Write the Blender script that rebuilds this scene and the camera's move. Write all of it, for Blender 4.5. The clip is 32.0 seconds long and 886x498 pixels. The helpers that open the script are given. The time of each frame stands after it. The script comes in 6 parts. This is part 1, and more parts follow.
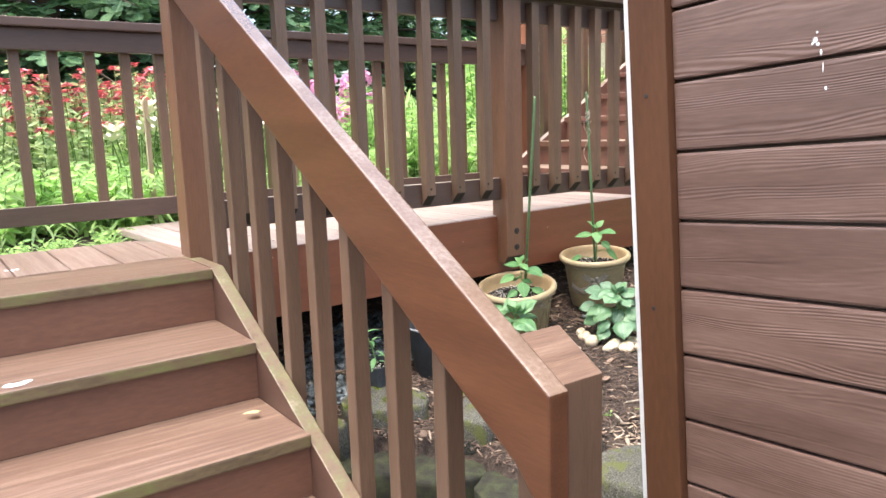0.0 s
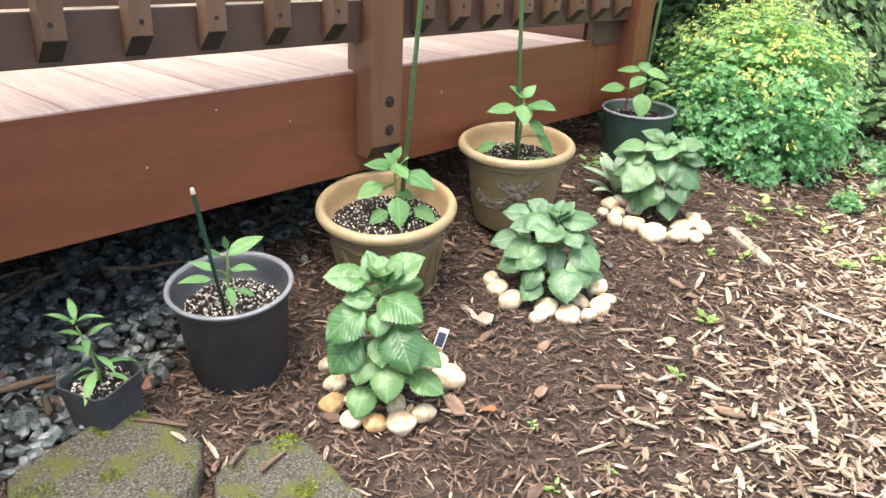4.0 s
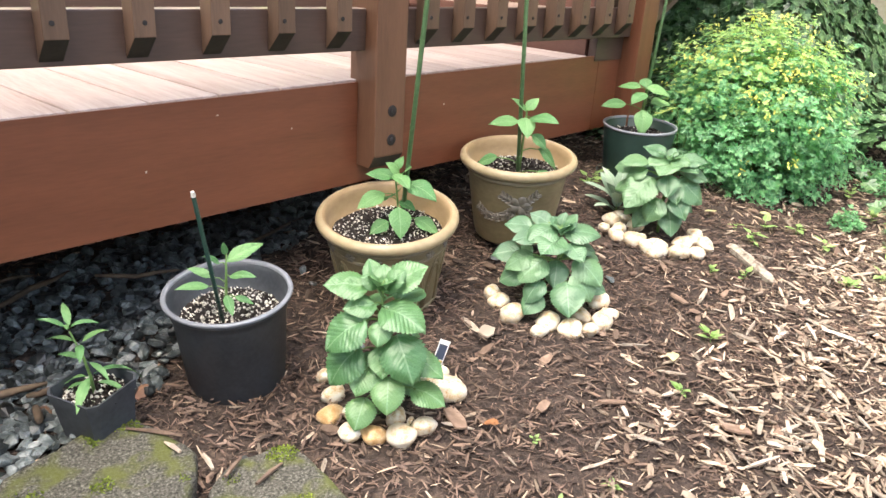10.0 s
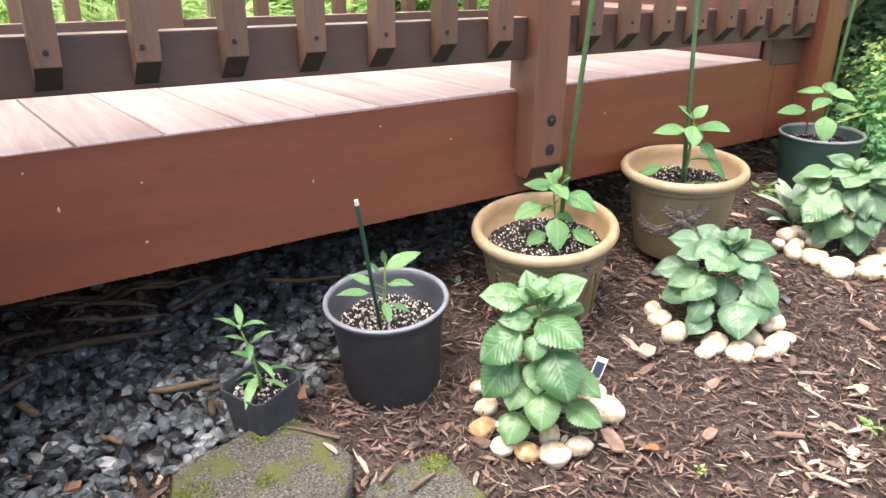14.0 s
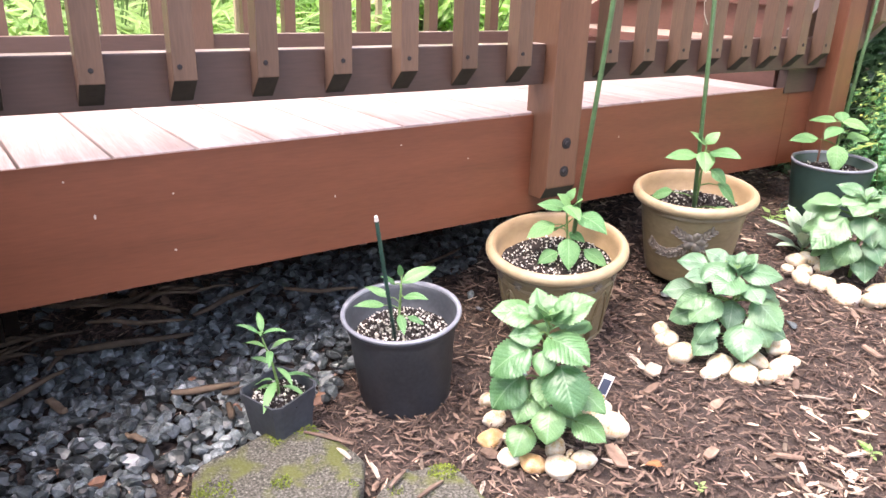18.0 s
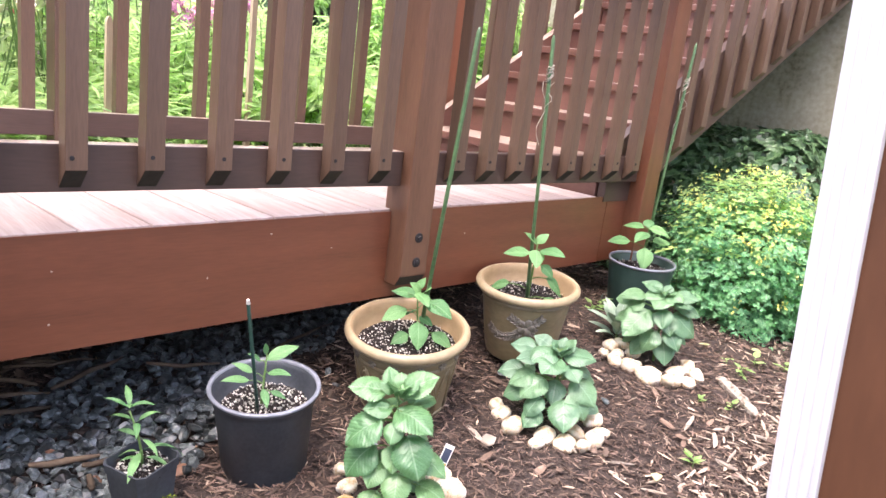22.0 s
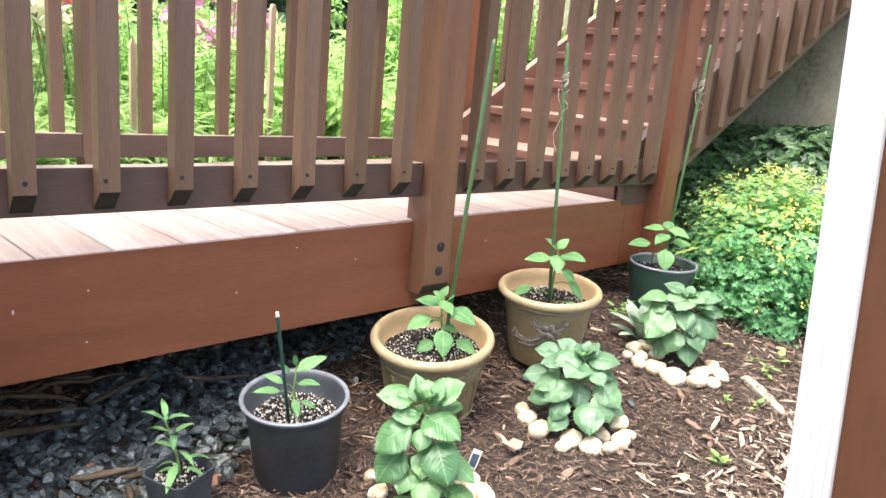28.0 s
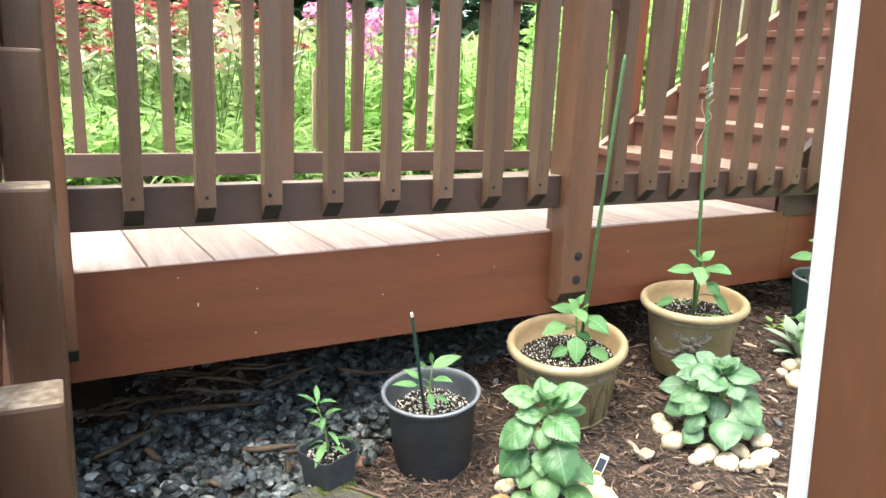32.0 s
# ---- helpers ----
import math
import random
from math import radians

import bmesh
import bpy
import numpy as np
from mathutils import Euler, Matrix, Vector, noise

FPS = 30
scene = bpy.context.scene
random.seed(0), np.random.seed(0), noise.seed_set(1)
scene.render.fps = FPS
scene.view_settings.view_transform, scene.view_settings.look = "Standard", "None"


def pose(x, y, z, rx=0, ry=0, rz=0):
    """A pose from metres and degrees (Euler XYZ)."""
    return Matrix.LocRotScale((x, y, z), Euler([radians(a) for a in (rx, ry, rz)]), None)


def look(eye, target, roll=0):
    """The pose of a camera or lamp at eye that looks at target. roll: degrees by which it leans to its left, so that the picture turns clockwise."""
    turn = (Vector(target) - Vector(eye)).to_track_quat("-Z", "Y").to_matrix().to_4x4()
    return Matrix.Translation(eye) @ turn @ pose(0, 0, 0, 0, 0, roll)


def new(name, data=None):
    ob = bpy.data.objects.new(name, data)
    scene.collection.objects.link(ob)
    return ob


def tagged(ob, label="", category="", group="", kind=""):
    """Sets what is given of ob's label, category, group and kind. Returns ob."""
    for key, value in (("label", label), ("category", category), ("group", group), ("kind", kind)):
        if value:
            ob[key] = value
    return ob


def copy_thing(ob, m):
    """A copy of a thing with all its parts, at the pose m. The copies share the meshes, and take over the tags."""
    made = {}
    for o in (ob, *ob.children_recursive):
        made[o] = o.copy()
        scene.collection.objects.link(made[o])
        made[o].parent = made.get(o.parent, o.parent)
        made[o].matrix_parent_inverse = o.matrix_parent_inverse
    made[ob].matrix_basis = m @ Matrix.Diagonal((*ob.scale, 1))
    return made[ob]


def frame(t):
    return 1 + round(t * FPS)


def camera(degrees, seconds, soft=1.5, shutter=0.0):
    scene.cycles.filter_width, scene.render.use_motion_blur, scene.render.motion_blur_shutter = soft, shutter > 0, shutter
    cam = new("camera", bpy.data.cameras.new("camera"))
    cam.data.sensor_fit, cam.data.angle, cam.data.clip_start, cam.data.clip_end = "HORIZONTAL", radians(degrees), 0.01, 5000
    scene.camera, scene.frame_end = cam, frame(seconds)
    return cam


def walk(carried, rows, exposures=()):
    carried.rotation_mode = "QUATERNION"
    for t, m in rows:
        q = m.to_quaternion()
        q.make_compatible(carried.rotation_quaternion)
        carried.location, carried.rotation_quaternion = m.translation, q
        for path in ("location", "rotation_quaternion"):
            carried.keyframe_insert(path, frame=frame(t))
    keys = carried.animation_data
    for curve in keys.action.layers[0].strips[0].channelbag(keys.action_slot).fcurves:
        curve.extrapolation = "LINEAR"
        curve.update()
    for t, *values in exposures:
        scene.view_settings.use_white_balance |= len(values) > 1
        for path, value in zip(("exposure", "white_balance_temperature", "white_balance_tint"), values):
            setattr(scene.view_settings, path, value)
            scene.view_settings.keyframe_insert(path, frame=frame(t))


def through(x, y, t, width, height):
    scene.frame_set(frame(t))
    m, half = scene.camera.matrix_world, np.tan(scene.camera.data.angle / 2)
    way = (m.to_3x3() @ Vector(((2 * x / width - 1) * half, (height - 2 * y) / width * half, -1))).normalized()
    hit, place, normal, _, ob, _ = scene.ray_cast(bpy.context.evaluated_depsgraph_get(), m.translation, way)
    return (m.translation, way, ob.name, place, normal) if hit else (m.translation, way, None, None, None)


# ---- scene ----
cam = camera(62.1, 32.0)
PATH = [
    (0, (-1.151, -2.301, 0.387), (0.0, -0.697, 0.064), -1.8),
    (0.5, (-0.902, -2.075, 0.408), (0.232, -0.46, 0.077), -1.5),
    (1, (-0.67, -1.848, 0.402), (0.425, -0.211, 0.054), -0.1),
    (1.5, (-0.54, -1.657, 0.418), (0.472, 0.019, 0.009), -0.2),
    (2, (-0.488, -1.507, 0.389), (0.736, -0.008, -0.115), -0.1),
    (2.5, (-0.401, -1.441, 0.362), (0.879, -0.037, -0.263), -0.7),
    (3, (-0.339, -1.371, 0.349), (0.906, 0.021, -0.366), 0.4),
    (3.5, (-0.29, -1.325, 0.336), (0.996, -0.005, -0.442), 1.6),
    (5.5, (-0.285, -1.301, 0.307), (1.114, -0.102, -0.472), 4.4),
    (6, (-0.286, -1.303, 0.302), (1.12, -0.119, -0.486), 3.4),
    (6.5, (-0.285, -1.303, 0.304), (1.127, -0.129, -0.487), 3.4),
    (7, (-0.283, -1.304, 0.301), (1.13, -0.132, -0.493), 3.2),
    (7.5, (-0.283, -1.303, 0.297), (1.118, -0.121, -0.502), 2.9),
    (8, (-0.283, -1.303, 0.302), (1.095, -0.103, -0.51), 2.5),
    (8.5, (-0.289, -1.292, 0.301), (1.078, -0.063, -0.486), 3.7),
    (9, (-0.29, -1.292, 0.302), (1.067, -0.039, -0.465), 4.4),
    (9.5, (-0.289, -1.293, 0.299), (1.07, -0.031, -0.45), 4.2),
    (10, (-0.29, -1.291, 0.297), (1.069, -0.022, -0.441), 3.8),
    (10.5, (-0.289, -1.292, 0.297), (1.066, -0.012, -0.427), 3.5),
    (11, (-0.289, -1.29, 0.299), (1.064, -0.004, -0.419), 3.3),
    (11.5, (-0.288, -1.289, 0.299), (1.056, 0.01, -0.414), 3.1),
    (12, (-0.289, -1.288, 0.298), (1.045, 0.023, -0.412), 3.0),
    (12.5, (-0.287, -1.286, 0.297), (1.028, 0.043, -0.412), 2.6),
    (13, (-0.286, -1.278, 0.292), (0.964, 0.112, -0.419), 1.1),
    (13.5, (-0.285, -1.269, 0.288), (0.862, 0.204, -0.429), 0.7),
    (14, (-0.286, -1.264, 0.285), (0.771, 0.273, -0.436), 0.6),
    (14.5, (-0.289, -1.262, 0.282), (0.704, 0.316, -0.44), 0.4),
    (16.5, (-0.299, -1.245, 0.278), (0.547, 0.404, -0.473), 1.4),
    (17, (-0.303, -1.25, 0.277), (0.495, 0.421, -0.478), 1.6),
    (17.5, (-0.301, -1.264, 0.269), (0.467, 0.424, -0.481), 0.1),
    (18, (-0.313, -1.303, 0.31), (0.717, 0.267, -0.38), 1.9),
    (18.5, (-0.359, -1.359, 0.343), (0.789, 0.15, -0.296), 3.2),
    (19, (-0.404, -1.421, 0.367), (0.834, 0.036, -0.221), 3.8),
    (19.5, (-0.431, -1.451, 0.383), (0.881, -0.041, -0.157), 4.5),
    (20, (-0.424, -1.448, 0.389), (0.94, -0.074, -0.114), 4.3),
    (20.5, (-0.429, -1.449, 0.386), (0.961, -0.093, -0.094), 4.4),
    (21, (-0.431, -1.446, 0.389), (0.964, -0.091, -0.079), 4.4),
    (21.5, (-0.435, -1.444, 0.391), (0.922, -0.049, -0.068), 5.9),
    (22, (-0.433, -1.437, 0.389), (0.932, -0.05, -0.075), 7.2),
    (22.5, (-0.435, -1.44, 0.397), (0.937, -0.055, -0.049), 6.6),
    (23, (-0.436, -1.446, 0.394), (0.936, -0.059, -0.047), 6.0),
    (23.5, (-0.434, -1.449, 0.395), (0.937, -0.065, -0.058), 6.1),
    (24, (-0.444, -1.448, 0.4), (0.923, -0.062, -0.059), 6.6),
    (24.5, (-0.442, -1.461, 0.401), (0.932, -0.081, -0.054), 7.0),
    (26.5, (-0.438, -1.444, 0.398), (0.933, -0.061, -0.06), 6.5),
    (27, (-0.439, -1.448, 0.4), (0.92, -0.054, -0.058), 6.3),
    (27.5, (-0.45, -1.435, 0.398), (0.893, -0.027, -0.064), 6.0),
    (28, (-0.456, -1.456, 0.4), (0.869, -0.027, -0.052), 5.1),
    (28.5, (-0.456, -1.457, 0.401), (0.862, -0.021, -0.047), 4.6),
    (29, (-0.463, -1.458, 0.4), (0.854, -0.022, -0.05), 4.7),
    (29.5, (-0.466, -1.464, 0.404), (0.843, -0.023, -0.055), 4.1),
    (30, (-0.474, -1.472, 0.402), (0.82, -0.017, -0.055), 3.4),
    (30.5, (-0.459, -1.492, 0.412), (0.808, -0.013, -0.044), 3.1),
    (31, (-0.432, -1.543, 0.429), (0.681, 0.053, -0.036), 2.5),
    (31.5, (-0.421, -1.587, 0.43), (0.593, 0.075, -0.03), 2.7),
    (32, (-0.415, -1.611, 0.429), (0.5, 0.107, -0.029), 2.6),
]
walk(cam, [(t, look(eye, target, roll)) for t, eye, target, roll in PATH], [(0, 1.92, 6550, 8), (3, 1.88, 6850, 9), (6, 1.86, 6800, 9), (10, 1.88, 6780, 9), (12, 1.90, 6700, 14), (13, 1.91, 6700, 14), (14, 2.0, 6650, 16), (17, 2.24, 6550, 22), (18, 2.36, 6550, 22), (19, 2.26, 6500, 22), (21, 2.13, 6450, 21), (24, 2.10, 6350, 22), (27, 2.14, 6500, 14), (30, 2.15, 6700, 2), (32, 2.15, 6700, 2)])

# ---- world, sun ----
world = bpy.data.worlds.new("sky")
scene.world = world
world.use_nodes = True
wn = world.node_tree.nodes
sky = wn.new("ShaderNodeTexSky")
sky.sky_type, sky.sun_disc = "NISHITA", False
sky.sun_elevation, sky.sun_rotation = radians(68), radians(-121)
sky.air_density, sky.dust_density = 1.0, 4.0
wn["Background"].inputs["Strength"].default_value = 0.16
world.node_tree.links.new(sky.outputs["Color"], wn["Background"].inputs["Color"])
sun = new("sun", bpy.data.lights.new("sun", "SUN"))
sun.data.energy, sun.data.angle, sun.data.color = 1.65, radians(45), (1.0, 0.96, 0.9)
sun.matrix_world = look((-2.2, 1.3, 6.2), (0, 0, 0))


# ---- materials ----
def ramp(nt, stops):
    r = nt.nodes.new("ShaderNodeValToRGB")
    while len(r.color_ramp.elements) < len(stops):
        r.color_ramp.elements.new(0.5)
    for e, (p, c) in zip(r.color_ramp.elements, stops):
        e.position, e.color = p, (*c, 1)
    return r


def surface(name, stops, rough=0.6, scale=8.0, stretch=(1, 1, 1), fine=60.0, bump=0.2, metal=0.0, vary=0.0, detail=6.0, depth=0.004, spec=0.5, island=False, coat=0.0):
    """Two scales of noise for colour, fine relief, and a shift of brightness from piece to piece."""
    m = bpy.data.materials.new(name)
    m.use_nodes = True
    nt = m.node_tree
    b = nt.nodes["Principled BSDF"]
    co = nt.nodes.new("ShaderNodeTexCoord")
    mp = nt.nodes.new("ShaderNodeMapping")
    mp.inputs["Scale"].default_value = stretch
    nt.links.new(co.outputs["Object"], mp.inputs["Vector"])
    n1 = nt.nodes.new("ShaderNodeTexNoise")
    n1.inputs["Scale"].default_value, n1.inputs["Detail"].default_value = scale, detail
    n2 = nt.nodes.new("ShaderNodeTexNoise")
    n2.inputs["Scale"].default_value, n2.inputs["Detail"].default_value = fine, 4.0
    for n in (n1, n2):
        nt.links.new(mp.outputs["Vector"], n.inputs["Vector"])
    mix = nt.nodes.new("ShaderNodeMath")
    mix.operation = "MULTIPLY_ADD"
    mix.inputs[1].default_value = 0.35
    nt.links.new(n2.outputs["Fac"], mix.inputs[0])
    sc = nt.nodes.new("ShaderNodeMath")
    sc.operation = "MULTIPLY"
    sc.inputs[1].default_value = 0.65
    nt.links.new(n1.outputs["Fac"], sc.inputs[0])
    nt.links.new(sc.outputs[0], mix.inputs[2])
    r = ramp(nt, stops)
    nt.links.new(mix.outputs[0], r.inputs["Fac"])
    col = r.outputs["Color"]
    if vary:
        if island:
            src = nt.nodes.new("ShaderNodeNewGeometry").outputs["Random Per Island"]
        else:
            src = nt.nodes.new("ShaderNodeObjectInfo").outputs["Random"]
        hs = nt.nodes.new("ShaderNodeHueSaturation")
        mr = nt.nodes.new("ShaderNodeMapRange")
        mr.inputs["To Min"].default_value, mr.inputs["To Max"].default_value = 1 - vary, 1 + vary
        nt.links.new(src, mr.inputs["Value"])
        nt.links.new(mr.outputs["Result"], hs.inputs["Value"])
        nt.links.new(col, hs.inputs["Color"])
        col = hs.outputs["Color"]
    nt.links.new(col, b.inputs["Base Color"])
    b.inputs["Roughness"].default_value, b.inputs["Metallic"].default_value = rough, metal
    b.inputs["Specular IOR Level"].default_value = spec
    b.inputs["Coat Weight"].default_value = coat
    if bump:
        bp = nt.nodes.new("ShaderNodeBump")
        bp.inputs["Strength"].default_value, bp.inputs["Distance"].default_value = bump, depth
        nt.links.new(mix.outputs[0], bp.inputs["Height"])
        nt.links.new(bp.outputs["Normal"], b.inputs["Normal"])
    return m


def tones(c, k=0.6):
    """A dark, a middle and a light stop round a colour."""
    return [(0.3, tuple(v * k for v in c)), (0.5, c), (0.72, tuple(min(1, v * (2 - k)) for v in c))]


BROWN = (0.088, 0.047, 0.034)
stain = surface("brown stain", tones(BROWN, 0.75), 0.4, 3, (1, 1, 1), 70, 0.12, vary=0.12, depth=0.002)
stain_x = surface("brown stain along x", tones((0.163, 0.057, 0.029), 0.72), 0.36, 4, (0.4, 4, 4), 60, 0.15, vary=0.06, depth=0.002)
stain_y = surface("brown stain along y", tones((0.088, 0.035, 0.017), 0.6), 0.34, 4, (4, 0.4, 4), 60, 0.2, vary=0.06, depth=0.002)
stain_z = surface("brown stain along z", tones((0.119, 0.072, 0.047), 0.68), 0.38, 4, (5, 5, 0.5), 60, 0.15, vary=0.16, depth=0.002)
stain_red = surface("redder brown stain", tones((0.16, 0.063, 0.034), 0.7), 0.36, 4, (5, 5, 0.5), 60, 0.15, depth=0.002)
stain_post = surface("red-brown post stain", tones((0.135, 0.067, 0.039), 0.68), 0.37, 4, (5, 5, 0.5), 60, 0.15, vary=0.06, depth=0.002)
stain_dark = surface("dark brown stain", tones((0.075, 0.045, 0.034), 0.7), 0.45, 4, (0.4, 4, 4), 60, 0.2, vary=0.1, depth=0.002)
# Wear plus overcast sky glare, painted pale for faces that look up.
worn_glare_m = surface("worn stain with painted glare", [(0.3, (0.20, 0.125, 0.09)), (0.5, (0.37, 0.28, 0.22)), (0.68, (0.52, 0.44, 0.37))], 0.35, 6, (2, 2, 2), 70, 0.3, vary=0.08, depth=0.002, coat=0.3)
worn_moss = surface("worn mossy edge", [(0.3, (0.09, 0.055, 0.035)), (0.46, (0.15, 0.102, 0.066)), (0.56, (0.14, 0.125, 0.06)), (0.72, (0.24, 0.195, 0.14))], 0.5, 9, (2, 2, 2), 60, 0.3, vary=0.08, depth=0.002)
# Rubbed stain, lightened further because the sky's glare is put into the colour.
rail_top_m = surface("handrail top with painted glare", [(0.3, (0.12, 0.075, 0.052)), (0.5, (0.19, 0.13, 0.098)), (0.7, (0.30, 0.235, 0.19))], 0.24, 5, (2, 2, 2), 70, 0.2, depth=0.002, coat=0.8)
end_grain_m = surface("weathered end grain", [(0.36, (0.09, 0.06, 0.04)), (0.48, (0.18, 0.135, 0.097)), (0.62, (0.40, 0.35, 0.28))], 0.8, 22, (1, 1, 1), 150, 0.6, depth=0.003)
pale_end = surface("bleached end grain", [(0.36, (0.085, 0.055, 0.035)), (0.48, (0.155, 0.11, 0.075)), (0.62, (0.32, 0.265, 0.20))], 0.8, 30, (1, 1, 1), 150, 0.6, depth=0.003)
# For cuts that face down: algae stain, with their shade painted in.
foot_shade_m = surface("dark end grain with algae and shade", tones((0.028, 0.024, 0.017), 0.6), 0.7, 30, bump=0.3)
riser_red = surface("red brown riser", tones((0.125, 0.058, 0.043), 0.75), 0.4, 4, (1, 1, 3), 60, 0.15, vary=0.08, depth=0.002)
plank_m = surface("weathered deck plank", [(0.28, (0.23, 0.162, 0.137)), (0.5, (0.335, 0.262, 0.232)), (0.72, (0.43, 0.36, 0.33))], 0.46, 5, (9, 0.5, 5), 40, 0.25, vary=0.14, depth=0.003)
plank_dark = surface("darker deck plank", [(0.3, (0.13, 0.078, 0.06)), (0.5, (0.22, 0.15, 0.122)), (0.7, (0.33, 0.25, 0.215))], 0.4, 5, (14, 0.5, 5), 40, 0.3, vary=0.12, depth=0.003)
mulch_g = surface("mulch ground", [(0.34, (0.015, 0.010, 0.008)), (0.5, (0.042, 0.028, 0.021)), (0.66, (0.10, 0.07, 0.053))], 0.9, 45, (1, 1, 1), 170, 0.9, depth=0.015)
tan_m = surface("tan pot", [(0.3, (0.14, 0.108, 0.057)), (0.5, (0.207, 0.165, 0.089)), (0.7, (0.275, 0.222, 0.13))], 0.42, 5, (1, 1, 2), 50, 0.1)
tan_rim = surface("pale tan resin", [(0.3, (0.26, 0.198, 0.112)), (0.5, (0.36, 0.288, 0.17)), (0.7, (0.44, 0.365, 0.235))], 0.4, 5, (1, 1, 2), 50, 0.1)
tan_in = surface("warm tan resin inside", [(0.3, (0.25, 0.17, 0.088)), (0.5, (0.325, 0.228, 0.122)), (0.7, (0.40, 0.285, 0.165))], 0.5, 5, (1, 1, 2), 50, 0.1)
black_m = surface("black plastic", tones((0.046, 0.053, 0.062), 0.5), 0.5, 9, fine=120, bump=0.12)
dkgreen_m = surface("dark green plastic", tones((0.022, 0.046, 0.038), 0.75), 0.4, 10, bump=0.05)
soil_m = surface("potting soil", tones((0.025, 0.018, 0.015), 0.5), 0.95, 60, bump=0.9, fine=200, depth=0.01)
white_m = surface("white vinyl", tones((0.62, 0.62, 0.62), 0.95), 0.5, 4, bump=0.03)
conc_m = surface("old concrete", [(0.36, (0.15, 0.135, 0.075)), (0.48, (0.31, 0.29, 0.205)), (0.66, (0.44, 0.415, 0.32))], 0.9, 3, (1, 1, 1), 40, 0.4, depth=0.01)


def grain(name, stops, rough):
    """Embossed wood grain with long loops, shifted from board to board."""
    m = surface(name, stops, rough, 4, (4, 0.5, 5), 40, 0.0, vary=0.07)
    nt = m.node_tree
    L = nt.links.new
    co, oi = nt.nodes.new("ShaderNodeTexCoord"), nt.nodes.new("ShaderNodeObjectInfo")
    mp = nt.nodes.new("ShaderNodeMapping")
    mp.inputs["Scale"].default_value = (1, 0.42, 2.6)
    sh = nt.nodes.new("ShaderNodeVectorMath")
    sh.operation = "MULTIPLY_ADD"
    sh.inputs[1].default_value = (7, 11, 5)
    L(oi.outputs["Random"], sh.inputs[0])
    L(co.outputs["Object"], mp.inputs["Vector"])
    L(mp.outputs["Vector"], sh.inputs[2])
    w = nt.nodes.new("ShaderNodeTexNoise")
    w.inputs["Scale"].default_value, w.inputs["Detail"].default_value = 4.0, 1.5
    L(sh.outputs["Vector"], w.inputs["Vector"])
    sp = nt.nodes.new("ShaderNodeSeparateXYZ")
    L(co.outputs["Object"], sp.inputs[0])
    za = nt.nodes.new("ShaderNodeMath")
    za.operation = "MULTIPLY"
    za.inputs[1].default_value = 1000.0
    L(sp.outputs[2], za.inputs[0])
    mu = nt.nodes.new("ShaderNodeMath")
    mu.operation = "MULTIPLY_ADD"
    mu.inputs[1].default_value = 110.0
    L(w.outputs["Fac"], mu.inputs[0])
    L(za.outputs[0], mu.inputs[2])
    sn = nt.nodes.new("ShaderNodeMath")
    sn.operation = "SINE"
    L(mu.outputs[0], sn.inputs[0])
    bp = nt.nodes.new("ShaderNodeBump")
    bp.inputs["Strength"].default_value, bp.inputs["Distance"].default_value = 0.28, 0.0012
    # the lines crowd in bands and fade out between them
    mk = nt.nodes.new("ShaderNodeTexNoise")
    mk.inputs["Scale"].default_value, mk.inputs["Detail"].default_value = 3.0, 2.0
    mp2 = nt.nodes.new("ShaderNodeMapping")
    mp2.inputs["Scale"].default_value = (1, 0.35, 5.0)
    L(sh.outputs["Vector"], mp2.inputs["Vector"])
    L(mp2.outputs["Vector"], mk.inputs["Vector"])
    fade = nt.nodes.new("ShaderNodeMapRange")
    fade.inputs["From Min"].default_value, fade.inputs["From Max"].default_value = 0.48, 0.70
    fade.inputs["To Min"].default_value = 0.06
    L(mk.outputs["Fac"], fade.inputs["Value"])
    ht = nt.nodes.new("ShaderNodeMath")
    ht.operation = "MULTIPLY"
    L(sn.outputs[0], ht.inputs[0])
    L(fade.outputs["Result"], ht.inputs[1])
    L(ht.outputs[0], bp.inputs["Height"])
    L(bp.outputs["Normal"], nt.nodes["Principled BSDF"].inputs["Normal"])
    return m


# ---- mesh helpers ----
def mesh_of(bm, name, smooth=False):
    me = bpy.data.meshes.new(name)
    if smooth:
        for f in bm.faces:
            f.smooth = True
    bm.to_mesh(me)
    bm.free()
    return me


def thing(name, bm, material, label="", category="", group="", kind="", smooth=False):
    me = mesh_of(bm, name, smooth)
    for m in material if isinstance(material, (list, tuple)) else [material]:
        me.materials.append(m)
    return tagged(new(name, me), label, category, group, kind)


def empty(name, at, label="", category="", group="", kind=""):
    ob = new(name)
    ob.empty_display_size = 0.05
    ob.matrix_world = at if isinstance(at, Matrix) else Matrix.Translation(at)
    return tagged(ob, label, category, group, kind)


def part(name, bm, material, parent, label="", smooth=False):
    """A mesh in the parent's own coordinates."""
    me = bm if isinstance(bm, bpy.types.Mesh) else mesh_of(bm, name, smooth)
    if not me.materials:
        for m in material if isinstance(material, (list, tuple)) else [material]:
            me.materials.append(m)
    ob = new(name, me)
    ob.parent = parent
    return tagged(ob, label)


